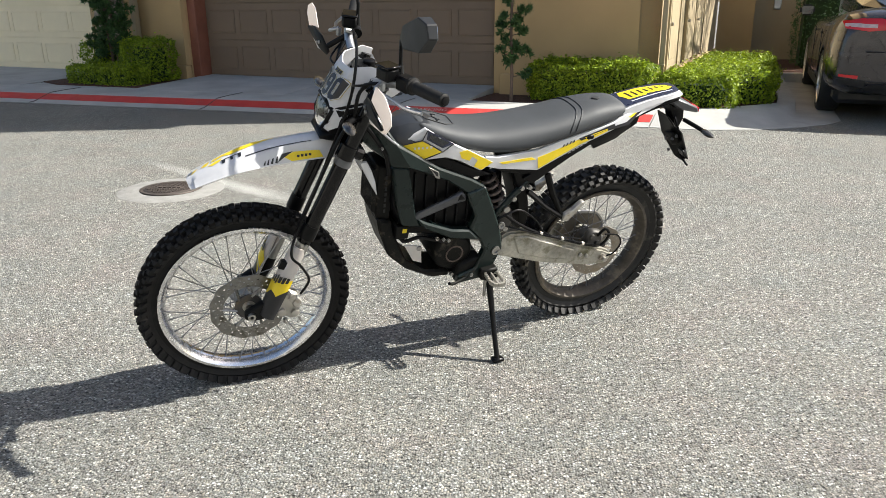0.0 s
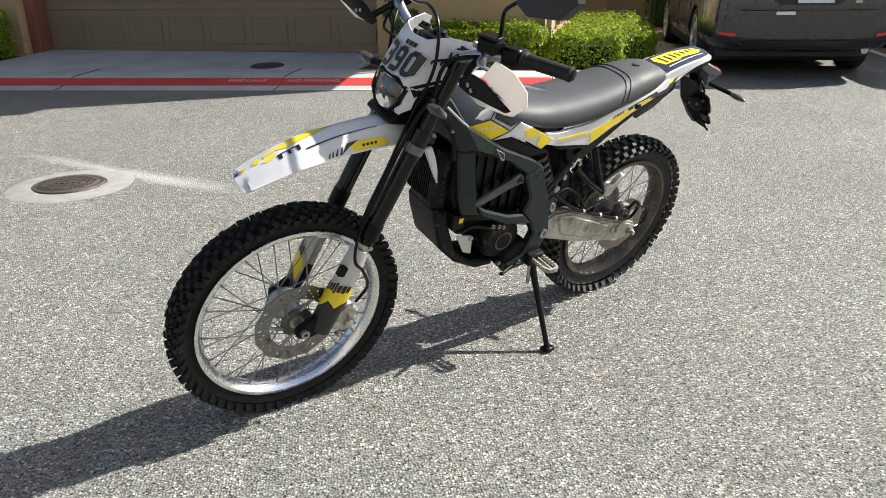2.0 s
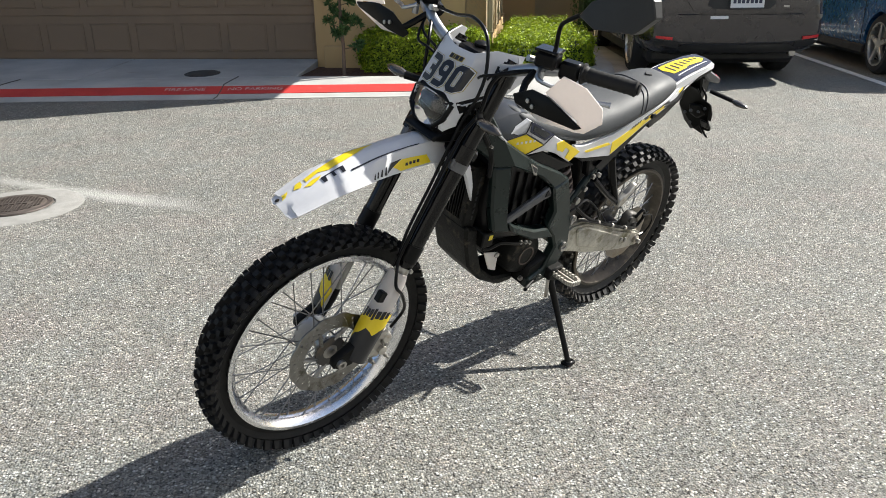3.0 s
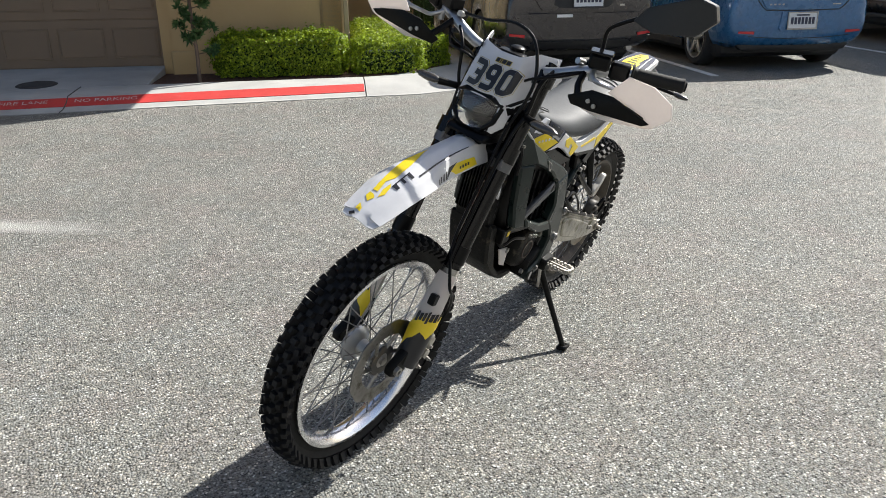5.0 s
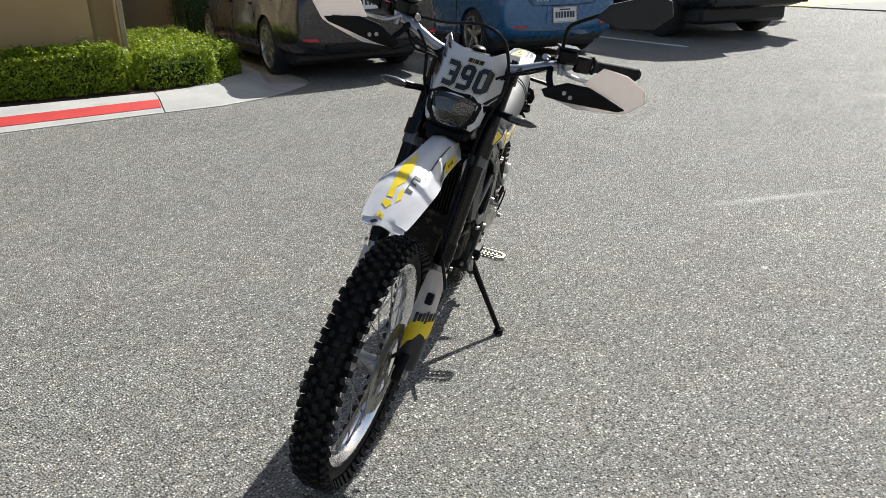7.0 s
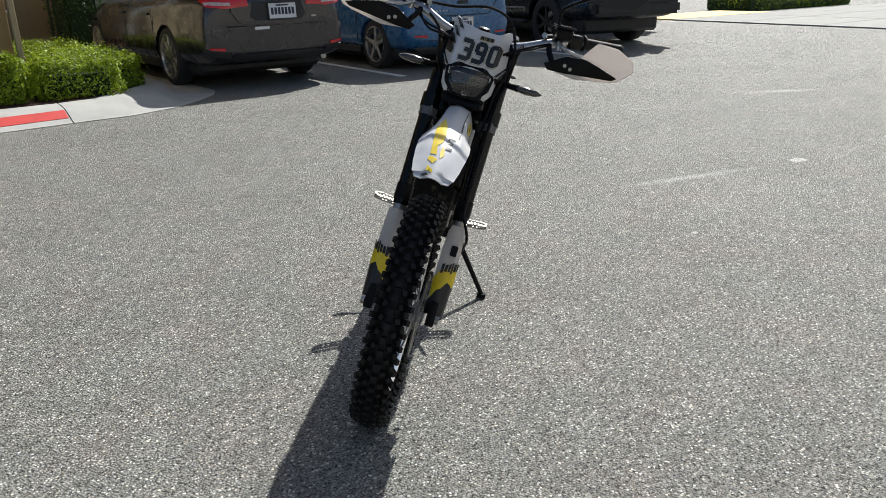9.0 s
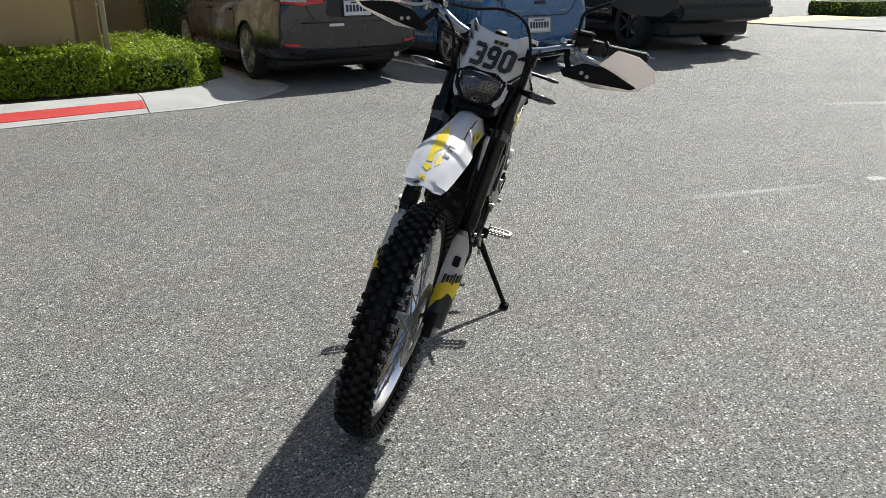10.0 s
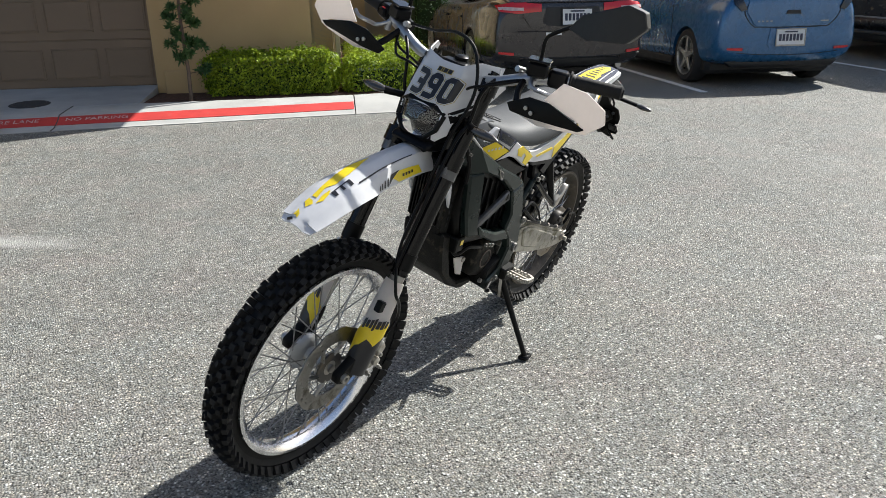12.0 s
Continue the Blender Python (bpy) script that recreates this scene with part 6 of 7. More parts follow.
for k in range(len(inner)):
    a, b = inner[k], inner[(k + 1) % len(inner)]
    tube([mask_at(*a) + Vector((0.0, 0, 0)), mask_at(*b) + Vector((0.0, 0, 0))], 0.0068, 8, bm, squash=0.8)
part("bezel", bm, M_BLACK, lamp)
part("lower_cowl", prism([(-0.068, 0.982), (-0.040, 0.962), (0.040, 0.962), (0.068, 0.982), (0.064, 0.950), (0.034, 0.914), (-0.034, 0.914), (-0.064, 0.950)], lambda a, b: 1.04, lambda a, b: 1.140 - 5.0 * a * a - 0.25 * (0.96 - b), "yz", 0.005), M_BLACK, front, "black chin under the headlight", smooth=30)
part("instrument", bm_box(0.990, 1.030, -0.040, 0.040, 1.118, 1.142, 0.006), M_BLACK, front)

for sgn in (1, -1):
    stalk = part("front_indicator", tube([(1.035, sgn * 0.09, 1.012), (1.07, sgn * 0.125, 1.016), (1.088, sgn * 0.150, 1.018)], [0.010, 0.009, 0.011], 10), M_BLACK, front, "small black turn signal on a stalk")
    prof = [(0.004, 0.0), (0.013, 0.012), (0.016, 0.035), (0.012, 0.065), (0.003, 0.080)]
    lathe(prof, 14, bm := bmesh.new(), Matrix.Translation((1.090, sgn * 0.142, 1.018)) @ Matrix.Diagonal((1.1, sgn, 0.75, 1)))
    part("indicator_lens", bm, M_AMBER_LENS, stalk)

# -- handlebar --
BAR = [(0.916, 0.415, 1.192), (0.958, 0.300, 1.185), (0.995, 0.200, 1.160), (1.000, 0.125, 1.128), (0.985, 0.055, 1.110), (0.983, 0.0, 1.110)]
path = smooth_path(BAR + [(x, -y, z) for x, y, z in BAR[-2::-1]], 5)
part("handlebar", tube(path, [0.011 if abs(p.y) > 0.24 else 0.0142 for p in path], 14), M_ALU, front, "silver tapered handlebar")
bm = bmesh.new()
for y in both(0.04):
    bm_box(0.962, 1.004, y - 0.018, y + 0.018, 1.080, 1.132, 0.006, bm)
part("bar_clamp", bm, M_FORK, front)
for sgn in (1, -1):
    g0, g1 = Vector((0.914, sgn * 0.418, 1.193)), Vector((0.957, sgn * 0.300, 1.186))
    d = (g0 - g1).normalized()
    bm = tube([g1, g1 + d * 0.004, g1 + d * 0.006, g1 + d * 0.012] + [g1 + d * (0.014 + 0.006 * k) for k in range(17)] + [g0, g0 + d * 0.004], [0.024, 0.024, 0.019, 0.0175] + [0.0172 if k % 2 else 0.0160 for k in range(17)] + [0.018, 0.013], 16)
    part("grip", bm, M_RUBBER, front, "black ribbed rubber grip")
    bm = lathe([(0.0, 0.0), (0.0125, 0.0), (0.0125, 0.003), (0.010, 0.004), (0.0, 0.004)], 12, m=Matrix.Translation(g0 + d * 0.004) @ d.to_track_quat("Y", "Z").to_matrix().to_4x4())
    part("bar_end", bm, M_BLACK, front)
    c = g1 - d * 0.028
    bm = bm_box(-0.020, 0.020, -0.024, 0.024, -0.022, 0.020, 0.006)
    bm_box(-0.030, -0.012, -0.016, 0.016, -0.014, 0.010, 0.004, bm)
    sw = part("switch_block", bm, M_BLACK, front)
    sw.matrix_local = Matrix.Translation(c) @ d.to_track_quat("Y", "Z").to_matrix().to_4x4()
    part("switch_button", bm_box(-0.026, -0.019, -0.008, 0.008, 0.0, 0.012, 0.002), M_RED_SWITCH if sgn < 0 else M_STRUT, sw)
    c2 = g1 - d * 0.075
    res = part("brake_reservoir", bm_box(-0.012, 0.034, -0.026, 0.026, -0.006, 0.030, 0.006), M_BLACK, front, "black brake fluid reservoir")
    res.matrix_local = Matrix.Translation(c2 + Vector((0.012, 0, 0.004))) @ d.to_track_quat("Y", "Z").to_matrix().to_4x4()
    part("reservoir_lid", bm_box(-0.014, 0.036, -0.028, 0.028, 0.030, 0.037, 0.002), M_FORK, res)
    lev = [c2 + Vector((0.035, 0, -0.010)), c2 + Vector((0.060, sgn * 0.02, -0.022)), g1 + Vector((0.055, 0, -0.035)), g1 + d * 0.06 + Vector((0.058, 0, -0.040)), g0 + Vector((0.042, 0, -0.040)) - d * 0.02]
    part("brake_lever", tube(smooth_path(lev, 4), [0.009] + [0.0055] * 15 + [0.007], 8), M_ALU, front, "bare metal brake lever")
    # guard: black spar with a scuffed white shield
    spar = [(sgn * 0.200, 1.108), (sgn * 0.262, 1.145), (sgn * 0.318, 1.150), (sgn * 0.352, 1.142), (sgn * 0.420, 1.122), (sgn * 0.405, 1.112), (sgn * 0.270, 1.096), (sgn * 0.215, 1.092)]
    bend = lambda off: (lambda a, b: 1.052 + 0.020 * math.sin(min(1, max(0, (abs(a) - 0.2) / 0.2)) * math.pi * 0.7) + off)
    guard = part("hand_guard", prism(spar, bend(0.0), bend(0.007), "yz", 0.002), M_BLACK_DUSTY, front, "black guard with a scuffed white shield over the grip")
    shield = [(sgn * 0.300, 1.152), (sgn * 0.338, 1.205), (sgn * 0.400, 1.203), (sgn * 0.452, 1.180), (sgn * 0.462, 1.150), (sgn * 0.425, 1.112), (sgn * 0.400, 1.104), (sgn * 0.300, 1.086), (sgn * 0.235, 1.092), (sgn * 0.24, 1.10), (sgn * 0.405, 1.118), (sgn * 0.400, 1.130)]
    part("shield", prism(shield, bend(-0.0045), bend(-0.0005), "yz", 0.001), M_WHITE_WORN, guard, "scuffed white shield")
    for yy, zz in ((0.262, 1.118), (0.280, 1.112)):
        part("guard_bolt", lathe([(0.0, 0.0), (0.0055, 0.0), (0.0055, 0.004), (0.0, 0.005)], 10, m=Matrix.Translation((bend(0.007)(yy, 0), sgn * yy, zz)) @ pose(0, 0, 0, 0, 0, -90)), M_STEEL, guard)
    part("guard_bracket", tube([(0.998, sgn * 0.20, 1.160), (1.035, sgn * 0.21, 1.135), (1.056, sgn * 0.225, 1.115)], 0.009, 8), M_BLACK, guard)
    # mirror on a bent stalk
    arm = smooth_path([(0.962, sgn * 0.215, 1.185), (0.964, sgn * 0.212, 1.225), (0.966, sgn * 0.212, 1.262), (0.975, sgn * 0.235, 1.285), (0.985, sgn * 0.285, 1.318)], 4)
    mir = part("mirror", tube(arm, 0.0052, 10), M_BLACK, front, "angular black rear-view mirror on a bent stalk")
    part("mirror_boot", tube([(0.962, sgn * 0.215, 1.180), (0.963, sgn * 0.213, 1.215)], [0.010, 0.007], 10), M_RUBBER, mir)
    hexa = [(sgn * 0.272, 1.308), (sgn * 0.300, 1.348), (sgn * 0.400, 1.400), (sgn * 0.440, 1.394), (sgn * 0.455, 1.362), (sgn * 0.420, 1.318), (sgn * 0.330, 1.298)]
    bm = prism(hexa, lambda a, b: 0.962, lambda a, b: 1.010 - 0.22 * abs(abs(a) - 0.35), "yz", 0.0025)
    part("mirror_shell", bm, M_MIRROR_SHELL, mir, smooth=12)
    cen = (sgn * 0.37, 1.35)
    part("mirror_glass", prism([(cen[0] + (a - cen[0]) * 0.88, cen[1] + (b - cen[1]) * 0.85) for a, b in hexa], 0.9585, 0.9605, "yz"), M_MIRROR_GLASS, mir)

# -- frame --
for sgn in (1, -1):
    y_in = lambda a, b: sgn * (0.088 - 0.045 * max(0.0, min(1.0, (a - 0.86) / 0.15)))
    y_out = lambda a, b: sgn * (0.122 - 0.062 * max(0.0, min(1.0, (a - 0.86) / 0.15)))
    bm = bmesh.new()
    # the plate is laid out as a band between the outer outline and the opening
    top = [(1.018, 0.985), (1.025, 0.925), (0.985, 0.885), (0.935, 0.850), (0.918, 0.825), (0.868, 0.832), (0.730, 0.772), (0.652, 0.715), (0.585, 0.735), (0.640, 0.768), (0.765, 0.824), (0.905, 0.908), (0.960, 0.985)]
    rear = [(0.652, 0.715), (0.606, 0.620), (0.622, 0.568), (0.575, 0.520), (0.548, 0.470), (0.575, 0.395), (0.640, 0.372), (0.645, 0.335), (0.545, 0.345), (0.498, 0.405), (0.476, 0.465), (0.500, 0.555), (0.545, 0.655), (0.585, 0.735)]
    down = [(0.918, 0.825), (0.868, 0.832), (0.826, 0.642), (0.800, 0.600), (0.872, 0.612), (0.895, 0.690)]
    low = [(0.826, 0.642), (0.785, 0.618), (0.690, 0.578), (0.622, 0.568), (0.575, 0.520), (0.690, 0.542), (0.800, 0.600)]
    part("frame_spar", prism(top, y_in, y_out, "xz", 0.006), M_FRAME, bike, "dark green-black cast frame spar", smooth=25)
    part("frame_rear_plate", prism(rear, y_in, y_out, "xz", 0.006), M_FRAME, bike, smooth=25)
    part("frame_down_tube", prism(down, y_in, lambda a, b: y_out(a, b) - sgn * 0.003, "xz", 0.006), M_FRAME, bike, smooth=25)
    part("frame_lower_rail", prism(low, y_in, lambda a, b: y_out(a, b) + sgn * 0.003, "xz", 0.006), M_FRAME, bike, smooth=25)
    strut = prism([(0.838, 0.650), (0.826, 0.628), (0.690, 0.676), (0.648, 0.684), (0.652, 0.704), (0.668, 0.724), (0.700, 0.706)], sgn * 0.100, sgn * 0.118, "xz", 0.005)
    part("frame_strut", strut, M_STRUT, bike, "grey metal strut across the battery opening")
    bm = prism([(0.674, 0.714), (0.656, 0.694), (0.682, 0.692)], sgn * 0.1185, sgn * 0.120, "xz")
    part("strut_recess", bm, M_BLACK, bike)
    em = prism([(0.806, 0.834), (0.768, 0.812), (0.762, 0.786), (0.776, 0.790)], sgn * 0.1225, sgn * 0.125, "xz", 0.0008)
    part("frame_badge", em, M_STEEL, bike, "small silver triangular badge")
    part("frame_badge_core", prism([(0.797, 0.826), (0.772, 0.811), (0.769, 0.796), (0.776, 0.799)], sgn * 0.1252, sgn * 0.1262, "xz"), M_DECAL_BLACK, bike)
    for x, z, r in ((0.505, 0.464, 0.017), (0.500, 0.570, 0.013), (0.535, 0.365, 0.008), (0.590, 0.372, 0.007), (0.720, 0.545, 0.006), (0.700, 0.538, 0.006), (0.745, 0.552, 0.006), (0.958, 0.900, 0.004)):
        bm = lathe([(0.0, 0.0), (r * 0.55, 0.0), (r * 0.55, 0.004), (r, 0.005), (r, -0.004), (r * 0.9, -0.004)][:4] + [(r, -0.003)], 16, m=Matrix.Translation((x, sgn * (0.124 if x < 0.9 else 0.098), z)) @ Matrix.Diagonal((1, sgn, 1, 1)))
        part("frame_bolt", bm, M_STEEL, bike)
    part("side_loop", tube(smooth_path([(0.975, sgn * 0.080, 0.965), (0.930, sgn * 0.095, 0.925), (0.905, sgn * 0.100, 0.905)], 4), 0.004, 8), M_ALU, bike)
bm = tube([HEAD - 0.085 * _axis, HEAD + 0.075 * _axis], 0.037, 20)
prism([(1.00, 0.99), (1.02, 0.92), (0.94, 0.86), (0.90, 0.90), (0.94, 0.98)], -0.050, 0.050, "xz", 0.01, bm)
part("head_tube", bm, M_FRAME, bike)

for sgn in (1, -1):
    part("fender_tusk", prism([(1.020, 0.840), (1.000, 0.802), (0.978, 0.760), (0.953, 0.716), (0.962, 0.768), (0.978, 0.812), (0.996, 0.846)], sgn * 0.062, sgn * 0.074, "xz", 0.003), M_WHITE, bike, "white tusk-shaped guard beside the cooling case")

# -- battery, controller, motor, belly --
bm = prism([(0.900, 0.840), (0.735, 0.800), (0.600, 0.740), (0.575, 0.580), (0.640, 0.520), (0.860, 0.560), (0.905, 0.680)], -0.082, 0.082, "xz", 0.01)
battery = part("battery", bm, M_BLACK, bike, "black ribbed battery case inside the frame")
bm = bmesh.new()
for k in range(7):
    x = 0.620 + 0.040 * k
    for y in both(0.0855):
        prism([(x, 0.555 + 0.008 * k), (x + 0.006, 0.555 + 0.008 * k), (x + 0.016, 0.735 + 0.012 * k), (x + 0.010, 0.735 + 0.012 * k)], y - 0.005, y + 0.005, "xz", 0.001, bm)
part("battery_ribs", bm, M_BLACK, battery)
bm = prism([(0.885, 0.600), (0.835, 0.596), (0.838, 0.545), (0.885, 0.548)], -0.09, 0.094, "xz", 0.004)
part("battery_latch", bm, M_BLACK_DUSTY, bike)
part("warning_label", prism([(0.862, 0.590), (0.846, 0.588), (0.848, 0.572), (0.863, 0.573)], 0.0945, 0.0955, "xz"), M_YELLOW, bike, "small yellow warning triangle")
bm = prism([(0.952, 0.812), (0.952, 0.640), (0.935, 0.585), (0.900, 0.590), (0.890, 0.700), (0.900, 0.812)], -0.058, 0.058, "xz", 0.006)
ctrl = part("controller_case", bm, M_GRIMY, bike, "finned black cooling case behind the fork")
for k in range(12):
    y = -0.052 + 0.0095 * k
    part("fin", prism([(0.966, 0.802), (0.966, 0.652), (0.951, 0.640), (0.951, 0.808)], y - 0.0018, y + 0.0018, "xz"), M_GRIMY, ctrl)
bm = bmesh.new()
for k in range(7):
    z = 0.640 + 0.021 * k
    bm_box(0.916, 0.923, 0.0585, 0.0595, z, z + 0.013, 0, bm)
part("brand_bars", bm, M_SEAM, ctrl)
belly = [(0.948, 0.625), (0.938, 0.575), (0.898, 0.470), (0.822, 0.395), (0.715, 0.335), (0.645, 0.332), (0.650, 0.362), (0.750, 0.378), (0.828, 0.440), (0.872, 0.535), (0.895, 0.610)]
part("belly_guard", prism(belly, lambda a, b: -0.074 + 0.02 * max(0, (0.45 - b) * 5), lambda a, b: 0.074 - 0.02 * max(0, (0.45 - b) * 5), "xz", 0.008), M_GRIMY, bike, "dusty black belly guard", smooth=25)
for sgn in (1, -1):
    part("belly_graphic", prism([(0.846, 0.512), (0.780, 0.496), (0.772, 0.425), (0.806, 0.440)], sgn * 0.074, sgn * 0.080, "xz", 0.001), M_WHITE_WORN, bike, "white cover plate ahead of the motor")
    part("cover_bolt", lathe([(0.0, 0.0), (0.009, 0.0), (0.009, 0.005), (0.004, 0.006), (0.0, 0.006)], 12, m=Matrix.Translation((0.788, sgn * 0.080, 0.490)) @ Matrix.Diagonal((1, sgn, 1, 1))), M_STEEL, bike)
bm = lathe([(0.0, -0.085), (0.070, -0.085), (0.076, -0.078), (0.076, 0.072), (0.066, 0.088), (0.060, 0.092), (0.030, 0.096), (0.0, 0.096)], 40, m=Matrix.Translation((0.655, 0, 0.455)))
motor = part("motor", bm, M_GRIMY, bike, "round black electric motor")
part("motor_ring", lathe([(0.029, 0.094), (0.034, 0.094), (0.034, 0.098), (0.029, 0.098)], 28, m=Matrix.Translation((0.655, 0, 0.455)), closed=True), M_SPRING, motor)
part("motor_mount", prism([(0.645, 0.335), (0.560, 0.340), (0.520, 0.390), (0.560, 0.440), (0.640, 0.410)], -0.10, 0.110, "xz", 0.008), M_BLACK_DUSTY, bike)

# -- tank cover, side panels, seat, tail --
def side_y(x, z):
    """How far out the upper bodywork stands."""
    w = float(np.interp(x, [-0.22, 0.0, 0.3, 0.6], [0.054, 0.072, 0.100, 0.112]))
    return w - 0.35 * max(0.0, z - 0.90) - (0.05 * max(0.0, (x - 0.78)) / 0.14 if x > 0.78 else 0)


bm = loft([[(x, y * w, z) for y, z in ((-1, zl), (-0.92, zm), (-0.55, zt), (0.0, zt + 0.008), (0.55, zt), (0.92, zm), (1, zl))] for x, w, zl, zm, zt in
           ((0.935, 0.050, 0.880, 0.905, 0.925), (0.905, 0.075, 0.875, 0.915, 0.940), (0.860, 0.092, 0.850, 0.910, 0.955), (0.800, 0.100, 0.830, 0.900, 0.958), (0.730, 0.104, 0.820, 0.880, 0.93))])
part("tank_cover", bm, M_TANK, bike, "glossy black cover ahead of the seat", smooth=30)
for sgn in (1, -1):
    S = lambda off: (lambda a, b: sgn * (side_y(a, b) + off))
    shroud = [(0.905, 0.888), (0.880, 0.906), (0.812, 0.950), (0.770, 0.925), (0.700, 0.890), (0.565, 0.822), (0.612, 0.795), (0.690, 0.838), (0.745, 0.858), (0.822, 0.846)]
    pan = part("tank_shroud", prism(shroud, S(-0.010), S(0.004), "xz", 0.002), M_WHITE, bike, "white side shroud with yellow panels and black edging", smooth=25)
    part("yellow_diamond", prism([(0.898, 0.889), (0.824, 0.912), (0.764, 0.880), (0.822, 0.851)], S(0.0046), S(0.0056), "xz"), M_YELLOW, pan)
    bm = bmesh.new()
    ring = [(0.902, 0.889), (0.824, 0.915), (0.760, 0.880), (0.822, 0.848)]
    for k in range(4):
        a, b = ring[k], ring[(k + 1) % 4]
        tube([(a[0], S(0.0055)(*a), a[1]), (b[0], S(0.0055)(*b), b[1])], 0.0022, 5, bm)
    for a, b in (((0.824, 0.915), (0.806, 0.948)), ((0.760, 0.880), (0.722, 0.905))):
        tube([(a[0], S(0.0055)(*a), a[1]), (b[0], S(0.0055)(*b), b[1])], 0.0018, 5, bm)
    part("black_edging", bm, M_DECAL_BLACK, pan)
    for k in range(5):
        x = 0.850 - 0.012 * k
        part("brand_bar", prism([(x, 0.884 + 0.002 * k), (x - 0.006, 0.884 + 0.002 * k), (x - 0.006, 0.891 + 0.002 * k), (x, 0.891 + 0.002 * k)], S(0.0058), S(0.0062), "xz"), M_WHITE, pan)
    part("smoke_panel", prism([(0.806, 0.945), (0.812, 0.918), (0.762, 0.893), (0.725, 0.905), (0.770, 0.930)], S(0.0044), S(0.0058), "xz"), M_DECAL_NAVY, pan)
    part("grey_inset", prism([(0.800, 0.936), (0.805, 0.922), (0.764, 0.901), (0.740, 0.909), (0.772, 0.924)], S(0.0060), S(0.0066), "xz"), M_REFLECTOR, pan)
    part("yellow_flash", prism([(0.700, 0.873), (0.672, 0.878), (0.572, 0.823), (0.612, 0.800), (0.640, 0.815), (0.630, 0.838), (0.652, 0.852), (0.660, 0.838), (0.690, 0.850)], S(0.0044), S(0.0054), "xz"), M_YELLOW, pan)
    part("under_shroud", prism([(0.745, 0.852), (0.612, 0.790), (0.560, 0.770), (0.640, 0.765), (0.765, 0.820), (0.815, 0.842)], sgn * 0.080, sgn * 0.104, "xz", 0.003), M_BLACK, bike)
    tail = [(0.602, 0.846), (0.555, 0.838), (0.400, 0.846), (0.300, 0.874), (0.180, 0.896), (0.080, 0.914), (-0.060, 0.972), (-0.205, 0.997), (-0.218, 0.976), (-0.050, 0.930), (0.100, 0.880), (0.225, 0.840), (0.385, 0.768), (0.540, 0.792), (0.590, 0.806)]
    pan = part("tail_panel", prism(tail, S(-0.012), S(0.003), "xz", 0.002), M_WHITE, bike, "white tail panel with a yellow stripe", smooth=25)
    part("yellow_stripe", prism([(0.385, 0.774), (0.310, 0.812), (0.225, 0.848), (0.100, 0.889), (0.110, 0.895), (0.240, 0.866), (0.330, 0.838), (0.395, 0.818)], S(0.0034), S(0.0044), "xz"), M_YELLOW, pan)
    part("yellow_corner", prism([(0.545, 0.818), (0.420, 0.822), (0.400, 0.812), (0.530, 0.810)], S(0.0034), S(0.0044), "xz"), M_YELLOW, pan)
    part("rear_yellow", prism([(0.02, 0.925), (-0.05, 0.955), (-0.10, 0.968), (-0.04, 0.940), (0.0, 0.918)], S(0.0034), S(0.0044), "xz"), M_YELLOW, pan)
    part("black_graphic", prism([(0.235, 0.872), (0.085, 0.908), (0.082, 0.900), (0.225, 0.862)], S(0.0034), S(0.0048), "xz"), M_DECAL_BLACK, pan)
    part("black_graphic", prism([(0.115, 0.895), (0.030, 0.908), (-0.06, 0.962), (-0.066, 0.960), (0.020, 0.899), (0.110, 0.886)], S(0.0036), S(0.0050), "xz"), M_DECAL_BLACK, pan)
    for k in range(4):
        x = 0.300 - 0.014 * k
        part("script_bar", prism([(x, 0.846 + 0.004 * k), (x - 0.005, 0.848 + 0.004 * k), (x - 0.007, 0.858 + 0.004 * k), (x - 0.002, 0.857 + 0.004 * k)], S(0.0038), S(0.0048), "xz"), M_DECAL_BLACK, pan)
    rail = [(0.545, 0.788), (0.385, 0.764), (0.230, 0.836), (0.060, 0.888), (-0.030, 0.925), (-0.025, 0.895), (0.060, 0.842), (0.150, 0.815), (0.165, 0.835), (0.250, 0.795), (0.390, 0.710), (0.430, 0.735), (0.400, 0.752), (0.520, 0.772)]
    part("subframe_cover", prism(rail, sgn * 0.066, lambda a, b: sgn * (side_y(a, b) - 0.006), "xz", 0.004), M_BLACK, bike, "black plastic cover under the tail panel")
    for k in range(5):
        x = 0.262 - 0.016 * k
        part("script_bar", prism([(x, 0.812 + 0.007 * k), (x - 0.010, 0.816 + 0.007 * k), (x - 0.010, 0.819 + 0.007 * k), (x, 0.815 + 0.007 * k)], lambda a, b: sgn * (side_y(a, b) - 0.006), lambda a, b: sgn * (side_y(a, b) - 0.005), "xz"), M_WHITE, bike)
    part("shock_cover", prism([(0.470, 0.780), (0.395, 0.772), (0.410, 0.700), (0.440, 0.690)], sgn * 0.060, sgn * 0.088, "xz", 0.006), M_BLACK, bike)
    part("subframe_strut", tube([(0.520, sgn * 0.085, 0.580), (0.455, sgn * 0.085, 0.660), (0.400, sgn * 0.080, 0.715)], 0.012, 10), M_FRAME, bike)
    # passenger peg and its hanger
    part("peg_hanger", tube([(0.395, sgn * 0.088, 0.676), (0.315, sgn * 0.100, 0.610), (0.240, sgn * 0.105, 0.562)], [0.013, 0.012, 0.014], 8, squash=0.7), M_BLACK, bike, "black passenger peg hanger")
    part("peg_brace", tube([(0.325, sgn * 0.085, 0.735), (0.295, sgn * 0.095, 0.660), (0.245, sgn * 0.105, 0.570)], [0.013, 0.014, 0.010], 8, squash=0.7), M_BLACK, bike)
